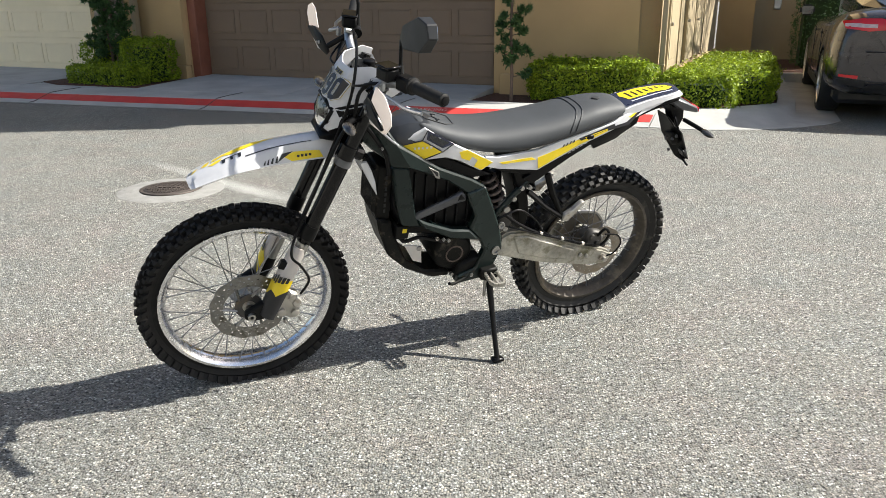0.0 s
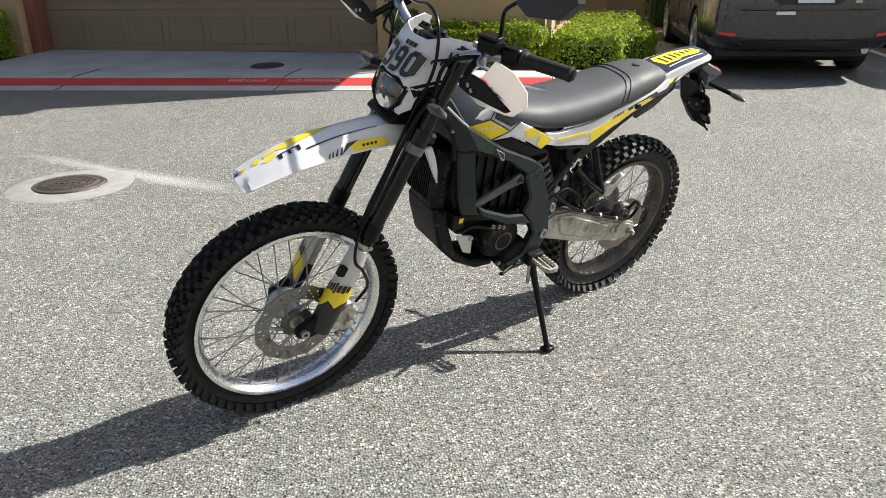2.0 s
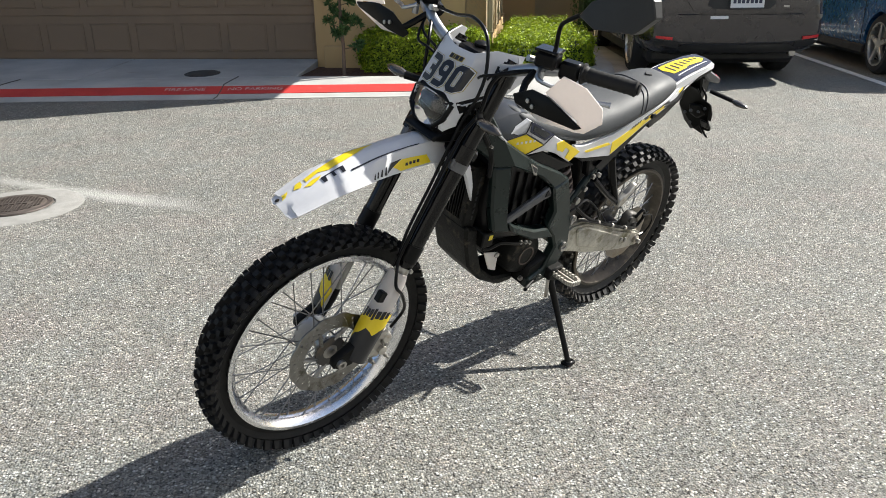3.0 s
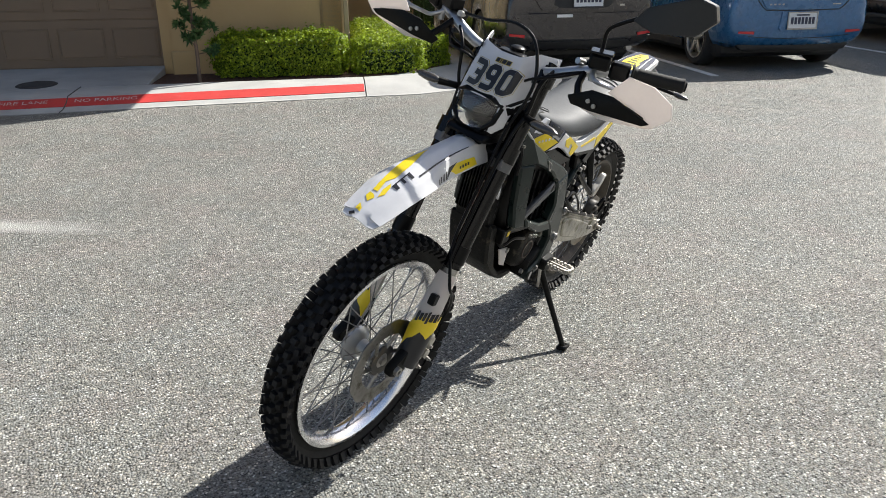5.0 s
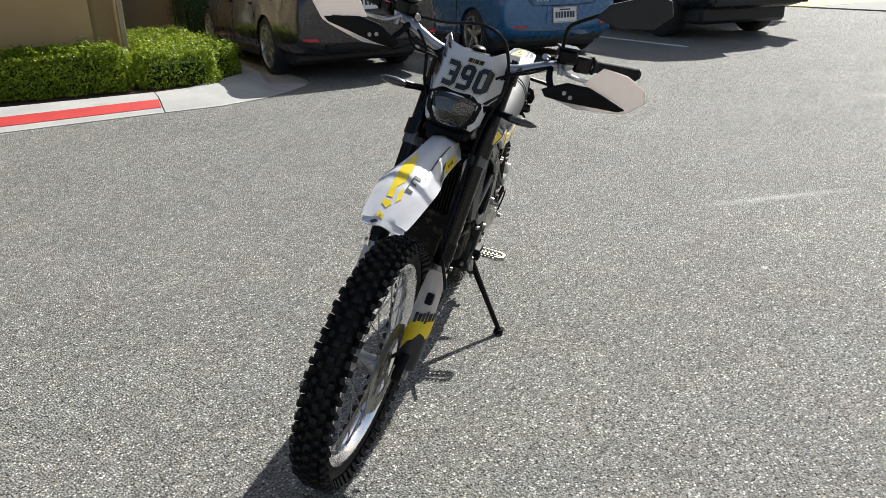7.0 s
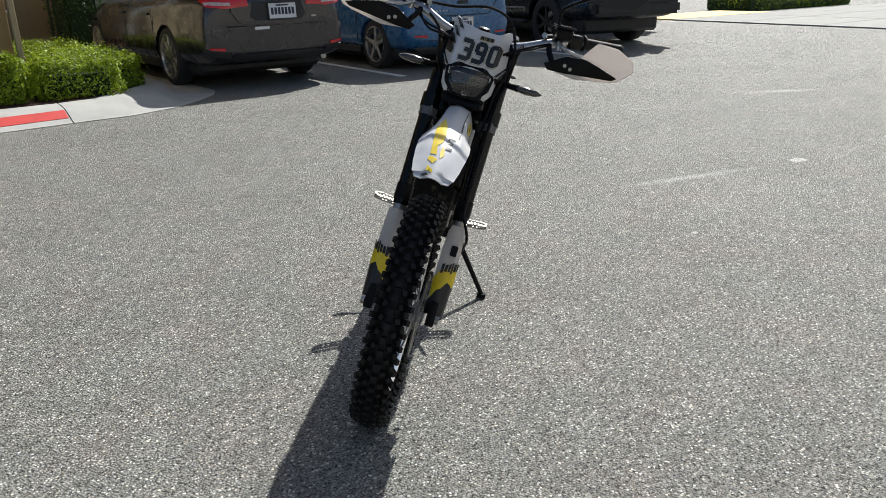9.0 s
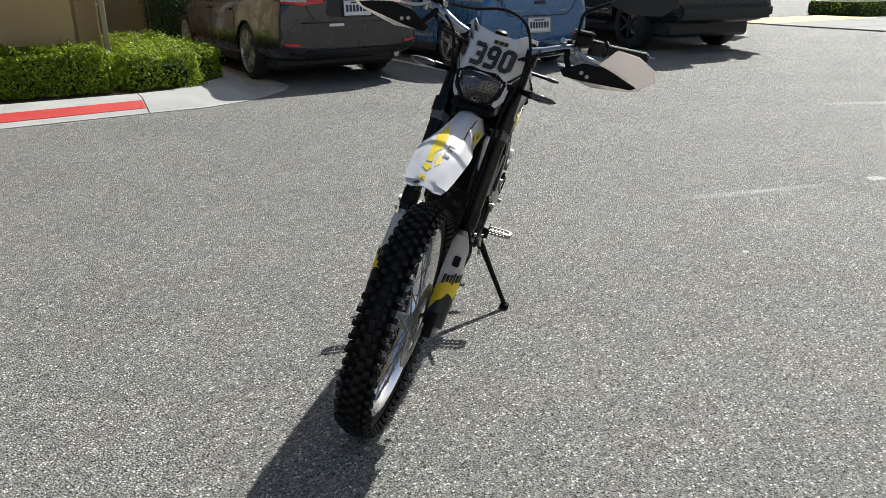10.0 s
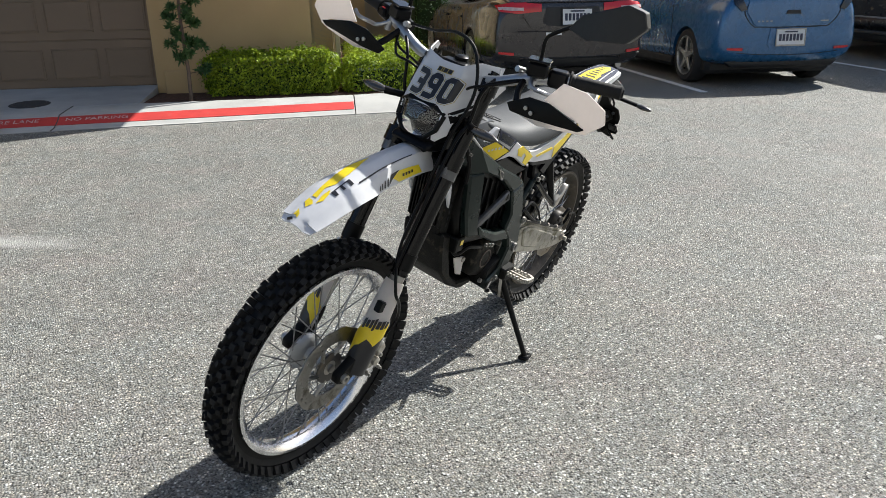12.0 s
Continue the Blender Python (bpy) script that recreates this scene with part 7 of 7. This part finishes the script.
    bm = prism([(0.246, 0.548), (0.215, 0.545), (0.176, 0.592), (0.160, 0.622), (0.176, 0.622), (0.205, 0.592), (0.238, 0.575)], sgn * 0.100, sgn * 0.122, "xz", 0.003)
    part("folded_passenger_peg", bm, M_CAST, bike, "folded-up metal passenger peg")

# seat: rings across, from front to back
SEAT = [(0.835, 0.052, 0.952, 0.962), (0.815, 0.070, 0.925, 0.966), (0.760, 0.088, 0.898, 0.950), (0.700, 0.098, 0.872, 0.932), (0.630, 0.107, 0.848, 0.922), (0.560, 0.112, 0.836, 0.918), (0.480, 0.115, 0.835, 0.922), (0.400, 0.115, 0.842, 0.930), (0.320, 0.112, 0.862, 0.942), (0.240, 0.106, 0.878, 0.958), (0.160, 0.096, 0.894, 0.972), (0.090, 0.084, 0.908, 0.976), (0.045, 0.072, 0.930, 0.970), (0.026, 0.058, 0.942, 0.960)]


def seat_ring(x, w, zl, zt):
    out = []
    for k in range(17):
        a = math.pi * k / 16
        c, s = math.cos(a), math.sin(a)
        out.append((x, w * math.copysign(abs(c) ** 0.62, c), zl + (zt - zl) * abs(s) ** 0.62))
    return out


def seat_lerp(x):
    for p, q in zip(SEAT, SEAT[1:]):
        if q[0] <= x <= p[0]:
            f = (p[0] - x) / (p[0] - q[0])
            return tuple(u * (1 - f) + v * f for u, v in zip(p, q))
    return SEAT[-1]


rings = [seat_ring(*p) for p in SEAT]
seat = part("seat", smoothed(finish(loft(rings)), 1), M_SEAT, bike, "long grey-black vinyl seat with seams", smooth=None)
seat.data.shade_smooth()
for x0, bend in ((0.235, 0.05), (0.212, 0.05)):
    pts = []
    for k in range(1, 16):
        a = math.pi * k / 16
        x = x0 + bend * (abs(math.cos(a)) ** 2)
        q = Vector(seat_ring(*seat_lerp(x))[k])
        pts.append(q + Vector((0, 0, 0.0005)))
    part("seam", tube(smooth_path(pts, 3), 0.0014, 6), M_SEAM, seat)
def on_seat(x, y):
    _, w, zl, zt = seat_lerp(x)
    c = min(1.0, abs(y) / w) ** (1 / 0.62)
    return Vector((x, y, zl + (zt - zl) * math.sqrt(1 - c * c) ** 0.62 + 0.0012))


patch = [(0.796, -0.034), (0.800, 0.034), (0.730, 0.046), (0.694, 0.030), (0.694, -0.030), (0.730, -0.046)]
ring = []
for a, b in zip(patch, patch[1:] + patch[:1]):
    ring += [on_seat(a[0] + (b[0] - a[0]) * k / 4, a[1] + (b[1] - a[1]) * k / 4) for k in range(4)]
part("patch_border", tube(ring + ring[:1], 0.0022, 6), M_SEAM, seat, "stitched border of the seat patch")
for k, (y0, y1) in enumerate(((-0.030, -0.020), (-0.016, -0.008), (-0.004, 0.006), (0.010, 0.018), (0.022, 0.031))):
    pts = [on_seat(0.748 + 0.010 * (k % 2), y0), on_seat(0.752, (y0 + y1) / 2), on_seat(0.738 + 0.012 * (k % 3), y1)]
    part("embossed_bar", tube(pts, 0.0034, 6), M_SEAM, seat)
part("seat_badge", prism([(0.150, 0.0), (0.132, 0.014), (0.114, 0.0), (0.132, -0.014)], 0.960, 0.9768, "xy", 0.001), M_SEAM, seat)
part("strap_buckle", bm_box(0.180, 0.205, 0.098, 0.108, 0.868, 0.884, 0.003), M_BLACK, bike)

# tail cover over the rear: dark field with a yellow emblem between thin white edges
bm = loft([[(x, -w, z0), (x, -w * 0.96, z1 - 0.004), (x, -w * 0.6, z1), (x, 0, z1 + 0.002), (x, w * 0.6, z1), (x, w * 0.96, z1 - 0.004), (x, w, z0)] for x, w, z0, z1 in
           ((0.045, 0.066, 0.915, 0.952), (0.0, 0.064, 0.930, 0.966), (-0.060, 0.060, 0.950, 0.979), (-0.130, 0.056, 0.966, 0.990), (-0.205, 0.050, 0.980, 0.997), (-0.222, 0.040, 0.982, 0.990))])
cover = part("tail_cover", bm, M_WHITE, bike, "white-edged tail cover with a dark and yellow field", smooth=30)
on_tail = lambda a, b: (Vector((a, b, np.interp(-a, [-0.045, 0.0, 0.060, 0.130, 0.205], [0.952, 0.966, 0.979, 0.990, 0.997]) + 0.002 * (1 - abs(b) / 0.06))), (0.15, 0, 1))
part("dark_field", fine_sheet([(0.030, -0.054), (-0.150, -0.046), (-0.205, -0.036), (-0.212, 0.0), (-0.205, 0.036), (-0.150, 0.047), (0.030, 0.056)], on_tail, 0.015, 0.0012), M_DECAL_NAVY, cover)
part("yellow_field", fine_sheet([(0.015, -0.020), (0.010, -0.042), (-0.085, -0.038), (-0.175, -0.020), (-0.195, 0.004), (-0.165, 0.018), (-0.080, 0.014), (-0.070, 0.022), (0.0, 0.020)], on_tail, 0.015, 0.0020), M_YELLOW, cover)
pieces("white_edge_line", ([(0.0, 0.034), (-0.180, 0.024), (-0.182, 0.028), (0.0, 0.039)],), on_tail, 0.02, 0.0022, M_WHITE, cover)
pieces("brand_bar", [[(-0.008 - 0.024 * k, -0.030 + 0.002 * k + 0.004 * (k % 2)), (-0.015 - 0.024 * k, -0.030 + 0.002 * k), (-0.022 - 0.024 * k, 0.012 - 0.003 * k), (-0.014 - 0.024 * k, 0.014 - 0.003 * k)] for k in range(7)], on_tail, 0.015, 0.0028, M_DECAL_BLACK, cover)
# lamp and plate holder
part("rear_undertray", prism([(0.080, 0.895), (-0.150, 0.965), (-0.215, 0.978), (-0.215, 0.958), (-0.100, 0.925), (0.060, 0.862)], -0.045, 0.045, "xz", 0.006), M_BLACK, bike)
bm = prism([(-0.170, 0.960), (-0.215, 0.965), (-0.318, 0.925), (-0.330, 0.900), (-0.255, 0.915), (-0.215, 0.930)], -0.040, 0.040, "xz", 0.006)
tl = part("tail_light", bm, M_STRUT, bike, "narrow tail light with a red lens")
part("red_lens", prism([(-0.285, 0.942), (-0.332, 0.920), (-0.338, 0.900), (-0.300, 0.912)], -0.034, 0.034, "xz", 0.004), M_RED_LENS, tl)
# torn plate holder: a bent plate with an uneven edge, its clamp, bolts and a loose wire
lay = lambda off: (lambda a, b: -0.228 - 0.60 * (0.86 - b) + 0.35 * a * a + 0.012 * math.sin(a * 70) + off)
torn = [(-0.046, 0.885), (0.030, 0.895), (0.046, 0.858), (0.080, 0.846), (0.096, 0.815), (0.088, 0.780), (0.070, 0.772), (0.092, 0.748), (0.082, 0.728), (0.058, 0.722), (0.052, 0.700), (0.026, 0.716), (0.004, 0.704), (-0.034, 0.728), (-0.050, 0.790)]
holder = part("plate_holder", prism(torn, lay(0.0), lay(0.009), "yz", 0.002), M_BLACK_DUSTY, bike, "torn black plate holder hanging below the tail light", smooth=20)
part("holder_arm", prism([(-0.190, 0.940), (-0.262, 0.925), (-0.275, 0.880), (-0.262, 0.832), (-0.236, 0.828), (-0.222, 0.880)], -0.022, 0.030, "xz", 0.006), M_BLACK, holder)
part("holder_clamp", prism([(0.004, 0.822), (0.050, 0.834), (0.066, 0.800), (0.040, 0.772), (0.008, 0.782)], lay(0.008), lay(0.030), "yz", 0.006), M_BLACK_DUSTY, holder)
part("rear_reflector", prism([(0.048, 0.770), (0.088, 0.772), (0.086, 0.744), (0.052, 0.740)], lay(0.008), lay(0.020), "yz", 0.003), M_BLACK, holder)
for a, b in ((0.020, 0.800), (0.046, 0.805), (0.066, 0.826), (0.018, 0.745), (-0.020, 0.770)):
    part("holder_bolt", lathe([(0.0, 0.0), (0.006, 0.0), (0.006, 0.006), (0.0, 0.007)], 8, m=Matrix.Translation((lay(0.026)(a, b), a, b)) @ pose(0, 0, 0, 0, 0, -90)), M_STRUT, holder)
part("loose_wire", tube(smooth_path([(-0.225, 0.02, 0.90), (-0.225, 0.055, 0.870), (-0.255, 0.050, 0.820), (-0.285, 0.020, 0.770), (-0.300, 0.060, 0.722), (-0.318, 0.075, 0.700), (-0.312, 0.050, 0.716)]), 0.004, 6), M_BLACK, holder)
for y in both(0.075):
    s = 1 if y > 0 else -1
    st = part("rear_indicator", tube([(-0.255, s * 0.05, 0.885), (-0.268, s * 0.11, 0.882), (-0.272, s * 0.135, 0.881)], 0.008, 8), M_BLACK, bike, "small black turn signal")
    lathe([(0.004, 0.0), (0.012, 0.012), (0.014, 0.032), (0.010, 0.055), (0.003, 0.066)], 12, bm := bmesh.new(), Matrix.Translation((-0.273, s * 0.132, 0.880)) @ Matrix.Diagonal((1.1, s, 0.75, 1)))
    part("indicator_lens", bm, M_AMBER_LENS, st)

# -- swingarm, shock, chain --
for sgn in (1, -1):
    arm = [(0.480, 0.502), (0.445, 0.520), (0.375, 0.516), (0.255, 0.468), (0.120, 0.412), (0.0, 0.372), (-0.040, 0.352), (-0.046, 0.322), (-0.020, 0.298), (0.060, 0.308), (0.175, 0.336), (0.300, 0.366), (0.410, 0.400), (0.490, 0.424)]
    a = part("swingarm_beam", prism(arm, sgn * 0.072, lambda x, z: sgn * (0.104 + 0.010 * math.sin(max(0, min(1, x / 0.45)) * math.pi)), "xz", 0.008, segs=2), M_MUDDY, bike, "dusty mud-flecked metal swingarm", smooth=30)
    part("arm_facet", prism([(0.430, 0.500), (0.375, 0.498), (0.270, 0.458), (0.150, 0.405), (0.180, 0.365), (0.300, 0.392), (0.400, 0.424)], lambda x, z: sgn * (0.100 + 0.010 * math.sin(max(0, min(1, x / 0.45)) * math.pi)), lambda x, z: sgn * (0.112 + 0.010 * math.sin(max(0, min(1, x / 0.45)) * math.pi)), "xz", 0.005), M_MUDDY, a)
    for x, z in ((0.115, 0.372), (0.085, 0.362), (0.350, 0.455)):
        part("arm_bolt", lathe([(0.0, 0.0), (0.009, 0.0), (0.009, 0.006), (0.004, 0.008), (0.0, 0.008)], 10, m=Matrix.Translation((x, sgn * 0.110, z)) @ Matrix.Diagonal((1, sgn, 1, 1))), M_STEEL, a)
    part("axle_end", lathe([(0.0, 0.0), (0.016, 0.0), (0.016, 0.010), (0.009, 0.012), (0.009, 0.026), (0.0, 0.026)], 14, m=Matrix.Translation((0.0, sgn * 0.104, 0.338)) @ Matrix.Diagonal((1, sgn, 1, 1))), M_CAST, a)
    part("chain_adjuster", tube([(-0.046, sgn * 0.092, 0.336), (-0.075, sgn * 0.092, 0.334)], 0.005, 8), M_CAST, a)
part("swingarm_bridge", prism([(0.500, 0.500), (0.415, 0.488), (0.400, 0.430), (0.490, 0.425)], -0.075, 0.075, "xz", 0.01), M_MUDDY, bike)
coil = [Vector((0.555 - 0.105 * (k / 84), 0.048, 0.735 - 0.185 * (k / 84))) + 0.033 * (math.cos(k * math.pi / 6) * Vector((0.87, 0, -0.49)) + math.sin(k * math.pi / 6) * Vector((0, 1, 0))) for k in range(85)]
part("shock_spring", tube(coil, 0.0065, 8), M_SPRING, bike, "bronze-grey coil spring")
part("shock_body", tube([(0.575, 0.048, 0.770), (0.560, 0.048, 0.745), (0.500, 0.048, 0.640), (0.440, 0.048, 0.535)], [0.034, 0.020, 0.018, 0.012], 14), M_BLACK, bike)
part("shock_reservoir", tube([(0.470, -0.030, 0.700), (0.455, -0.030, 0.600)], 0.024, 14), M_BLACK, bike)
part("mud_flap", prism([(0.455, 0.740), (0.385, 0.705), (0.345, 0.560), (0.352, 0.470), (0.372, 0.470), (0.400, 0.600)], -0.05, 0.05, "xz", 0.004), M_BLACK_DUSTY, bike, "dusty black mud flap ahead of the rear tyre")
bm = tube(smooth_path([(0.56, -0.067, 0.485), (0.30, -0.067, 0.455), (0.0, -0.067, 0.445), (-0.08, -0.067, 0.41), (-0.108, -0.067, 0.338), (-0.08, -0.067, 0.262), (0.0, -0.067, 0.23), (0.30, -0.067, 0.33), (0.56, -0.067, 0.41)]), 0.008, 6)
part("chain", bm, M_STEEL, bike)
bm = prism([(0.085, 0.445), (0.062, 0.462), (0.020, 0.450), (0.008, 0.410), (0.040, 0.382), (0.085, 0.392)], 0.062, 0.094, "xz", 0.006)
for x, z in ((0.065, 0.435), (0.035, 0.405)):
    lathe([(0.0, 0.0), (0.012, 0.0), (0.012, 0.010), (0.0, 0.012)], 12, bm, Matrix.Translation((x, 0.093, z)))
part("rear_caliper", bm, M_HUB, bike, "dusty cast rear brake caliper")
part("rear_brake_hose", tube(smooth_path([(0.045, 0.10, 0.44), (0.02, 0.105, 0.472), (-0.005, 0.105, 0.44), (0.02, 0.10, 0.395), (0.10, 0.108, 0.415), (0.22, 0.112, 0.462), (0.33, 0.110, 0.505), (0.42, 0.112, 0.555), (0.48, 0.108, 0.600)]), 0.0060, 8), M_BLACK, bike, "black brake hose along the swingarm")
for x, z in ((0.12, 0.424), (0.22, 0.462), (0.32, 0.502)):
    part("hose_tie", tube([(x - 0.006, 0.112, z - 0.002), (x + 0.006, 0.112, z + 0.003)], 0.0085, 8), M_CAST, bike)
part("rear_hose_loop", tube(smooth_path([(0.02, 0.112, 0.452), (-0.040, 0.114, 0.440), (-0.068, 0.112, 0.395), (-0.050, 0.108, 0.352), (-0.020, 0.106, 0.340)]), 0.0035, 7), M_BLACK, bike)
part("speed_sensor_wire", tube(smooth_path([(0.03, 0.108, 0.40), (0.14, 0.116, 0.435), (0.28, 0.117, 0.485), (0.40, 0.118, 0.530), (0.49, 0.110, 0.56)]), 0.003, 6), M_BLACK, bike)

# hoses, bolts and small plates seen between frame, motor and swingarm
for sgn in (1, -1):
    for x, z, r in ((0.478, 0.620, 0.012), (0.470, 0.540, 0.010), (0.455, 0.660, 0.009), (0.430, 0.700, 0.008), (0.400, 0.700, 0.008), (0.605, 0.405, 0.008), (0.660, 0.372, 0.008), (0.560, 0.362, 0.010)):
        part("bolt_head", lathe([(0.0, 0.0), (r * 0.6, 0.0), (r, -0.002), (r, 0.008), (r * 0.5, 0.009), (0.0, 0.006)], 12, m=Matrix.Translation((x, sgn * 0.100, z)) @ Matrix.Diagonal((1, sgn, 1, 1))), M_STEEL, bike)
    part("linkage_plate", prism([(0.505, 0.640), (0.470, 0.655), (0.430, 0.560), (0.440, 0.520), (0.480, 0.510)], sgn * 0.076, sgn * 0.086, "xz", 0.003), M_HUB, bike)
    part("cable_run", tube(smooth_path([(0.640, sgn * 0.095, 0.600), (0.560, sgn * 0.100, 0.565), (0.480, sgn * 0.108, 0.600), (0.420, sgn * 0.104, 0.610), (0.350, sgn * 0.108, 0.560), (0.300, sgn * 0.112, 0.500), (0.200, sgn * 0.114, 0.455)], 5), 0.004, 7), M_BLACK, bike)
    part("motor_cable", tube(smooth_path([(0.700, sgn * 0.088, 0.510), (0.745, sgn * 0.096, 0.530), (0.800, sgn * 0.092, 0.545), (0.850, sgn * 0.080, 0.530), (0.880, sgn * 0.066, 0.580)], 5), 0.007, 8), M_BLACK, bike)

# -- foot pegs, kickstand --
for sgn in (1, -1):
    px, pz = 0.520, 0.375
    bm = bmesh.new()
    outline = [(-0.028, 0.0), (0.028, 0.0), (0.030, 0.085), (0.018, 0.105), (-0.018, 0.105), (-0.030, 0.085)]
    for k in range(len(outline)):
        a, b = outline[k], outline[(k + 1) % len(outline)]
        n = 5 if abs(b[1] - a[1]) > 0.05 else 3
        p0, p1 = Vector((a[0], sgn * a[1], 0)), Vector((b[0], sgn * b[1], 0))
        tube([p0, p1], 0.005, 6, bm, squash=1.0)
        for i in range(n):
            c = p0 + (p1 - p0) * ((i + 0.5) / n)
            bm_box(c.x - 0.005, c.x + 0.005, c.y - 0.005, c.y + 0.005, 0.0, 0.014, 0, bm)
    bm_box(-0.004, 0.004, min(0, sgn * 0.1), max(0, sgn * 0.1), -0.006, 0.010, 0.001, bm)
    peg = part("foot_peg", bm, M_CAST, bike, "serrated dusty metal foot peg")
    peg.matrix_local = Matrix.Translation((px, sgn * 0.140, pz)) @ pose(0, 0, 0, sgn * 6, 0, sgn * -6) @ Matrix.Diagonal((0.85, 0.85, 0.85, 1))
    part("peg_bracket", prism([(0.560, 0.395), (0.495, 0.400), (0.485, 0.355), (0.520, 0.340), (0.560, 0.355)], sgn * 0.100, sgn * 0.145, "xz", 0.005), M_BLACK_DUSTY, bike)
bm = tube(smooth_path([(0.600, 0.118, 0.360), (0.660, 0.135, 0.352), (0.690, 0.155, 0.372)], 4), 0.006, 8)
part("shift_stub", bm, M_BLACK_DUSTY, bike)
foot = BIKE.inverted() @ Vector((0.256, 2.350, 0.014))
kick = part("kickstand", tube([(0.505, 0.112, 0.345), (0.507, 0.125, 0.315), tuple(Vector((0.507, 0.125, 0.315)).lerp(foot, 0.45)), tuple(foot + Vector((-0.001, -0.012, 0.016))), tuple(foot)], [0.014, 0.013, 0.010, 0.0095, 0.010], 12), M_BLACK, bike, "black steel kickstand swung down")
bm = bm_box(-0.024, 0.020, -0.018, 0.018, -0.012, 0.004, 0.005)
shoe = part("stand_foot", bm, M_BLACK, kick)
shoe.matrix_local = Matrix.Translation(foot) @ pose(0, 0, 0, 17, 0, 0)
part("stand_spring", tube([(0.525, 0.118, 0.350), (0.528, 0.135, 0.270)], 0.006, 8), M_STEEL, bike)

# ---- pieces of the setting ----
drive = structure("drive", prism([(-7.22, -0.01), (-2.31, 0.59), (-2.31, 1.80), (-7.22, 1.80)], -0.05, 0.088, "xy"), M_CONCRETE, "concrete garage drive")
drive_left = structure("left_drive", prism([(-15.5, -1.02), (-9.33, -0.27), (-9.33, 1.80), (-15.5, 1.80)], -0.05, 0.088, "xy"), M_CONCRETE, "concrete garage drive")


def slab(u0, u1, v0, v1, z0, z1, parent):
    bm = bmesh.new()
    vs = [bm.verts.new(c) for c in ((u0, v0 + 0.122 * u0, z0), (u1, v0 + 0.122 * u1, z0), (u1, v1, z1), (u0, v1, z1), (u0, v0 + 0.122 * u0, 0.02), (u1, v0 + 0.122 * u1, 0.02), (u1, v1, 0.02), (u0, v1, 0.02))]
    for f in ((0, 1, 2, 3), (4, 7, 6, 5), (0, 4, 5, 1), (1, 5, 6, 2), (2, 6, 7, 3), (3, 7, 4, 0)):
        bm.faces.new([vs[i] for i in f])
    bmesh.ops.bevel(bm, geom=bm.edges[:], offset=0.006, segments=1, affect="EDGES")
    part("slab", bm, M_CONCRETE, parent)


for u0, u1 in ((-7.22, -4.775), (-4.76, -2.31)):
    slab(u0, u1, 0.87, 1.80, 0.112, 0.185, drive)
for u0, u1 in ((-15.5, -12.435), (-12.42, -9.33)):
    slab(u0, u1, 0.87, 1.80, 0.112, 0.180, drive_left)


def garage_door(name, u0, u1, v, z0, cols, rows, m, label):
    w, h = (u1 - u0) / cols, 2.16 / rows
    d = structure(name, bm_box(u0, u1, v, v + 0.05, z0, z0 + 2.16), m, label)
    for r in range(rows):
        part("section", bm_box(u0 + 0.01, u1 - 0.01, v - 0.012, v - 0.001, z0 + r * h + 0.006, z0 + (r + 1) * h - 0.006, 0.003), m, d)
    bm = bm_box(-w / 2 + 0.05, w / 2 - 0.05, -0.006, 0.0, -h / 2 + 0.10, h / 2 - 0.10, 0)
    for v_ in bm.verts:
        if v_.co.y < -0.003:
            v_.co.x *= 0.90
            v_.co.z *= 0.84
    frame_me = finish(bm)
    frame_me.materials.append(m)
    ridge = bmesh.new()
    a, b = w / 2 - 0.045, h / 2 - 0.095
    for q in ((-a, a, b - 0.014, b), (-a, a, -b, -b + 0.014), (-a, -a + 0.014, -b + 0.014, b - 0.014), (a - 0.014, a, -b + 0.014, b - 0.014)):
        bm_box(q[0], q[1], -0.010, 0.0, q[2], q[3], 0.003, ridge)
    ridge_me = finish(ridge)
    ridge_me.materials.append(m)
    for r in range(rows):
        for c in range(cols):
            at = Matrix.Translation((u0 + (c + 0.5) * w, v - 0.0125, z0 + (r + 0.5) * h))
            p = same_part("raised_panel", frame_me, d, at)
            same_part("panel_moulding", ridge_me, p, Matrix())
    return d


garage_door("garage_door_brown", -7.183, -2.315, 1.66, 0.178, 8, 4, M_BROWN, "brown sectional garage door with raised panels")
garage_door("garage_door_cream", -15.4, -9.41, 1.62, 0.168, 8, 4, M_CREAM, "cream sectional garage door with raised panels")

# brick strip between the garages
strip = structure("brick_pier", bm_box(-9.25, -8.62, 1.355, 1.395, 0.13, 2.3), M_MORTAR, "beige brick facing")
brick = finish(bm_box(-0.097, 0.097, -0.012, 0.012, -0.029, 0.029, 0.004))
brick.materials.append(M_BRICK)
half = finish(bm_box(-0.045, 0.045, -0.012, 0.012, -0.029, 0.029, 0.004))
half.materials.append(M_BRICK)
for r in range(30):
    z = 0.175 + 0.07 * r
    xs = [(-9.15, brick), (-8.945, brick), (-8.74, brick)] if r % 2 else [(-9.20, half), (-9.048, brick), (-8.842, brick), (-8.69, half)]
    for x, me in xs:
        same_part("brick", me, strip, Matrix.Translation((x, 1.346, z)))

# far pavement in slabs, with a yellow tactile pad
pave = structure("pavement", bm_box(15.80, 29.4, -12.0, 5.40, -0.05, 0.004), M_MORTAR, "pale concrete pavement")
tile = finish(bm_box(-1.49, 1.49, -0.99, 0.99, 0.004, 0.03, 0.008))
tile.materials.append(M_PAVE)
for i in range(4):
    for j in range(8):
        same_part("slab", tile, pave, Matrix.Translation((17.30 + 3.0 * i, 4.39 - 2.0 * j, 0)))
pad = structure("tactile_pad", bm_box(15.90, 20.5, 5.42, 7.2, 0.0, 0.03), M_YELLOW_PAD, "yellow tactile paving")
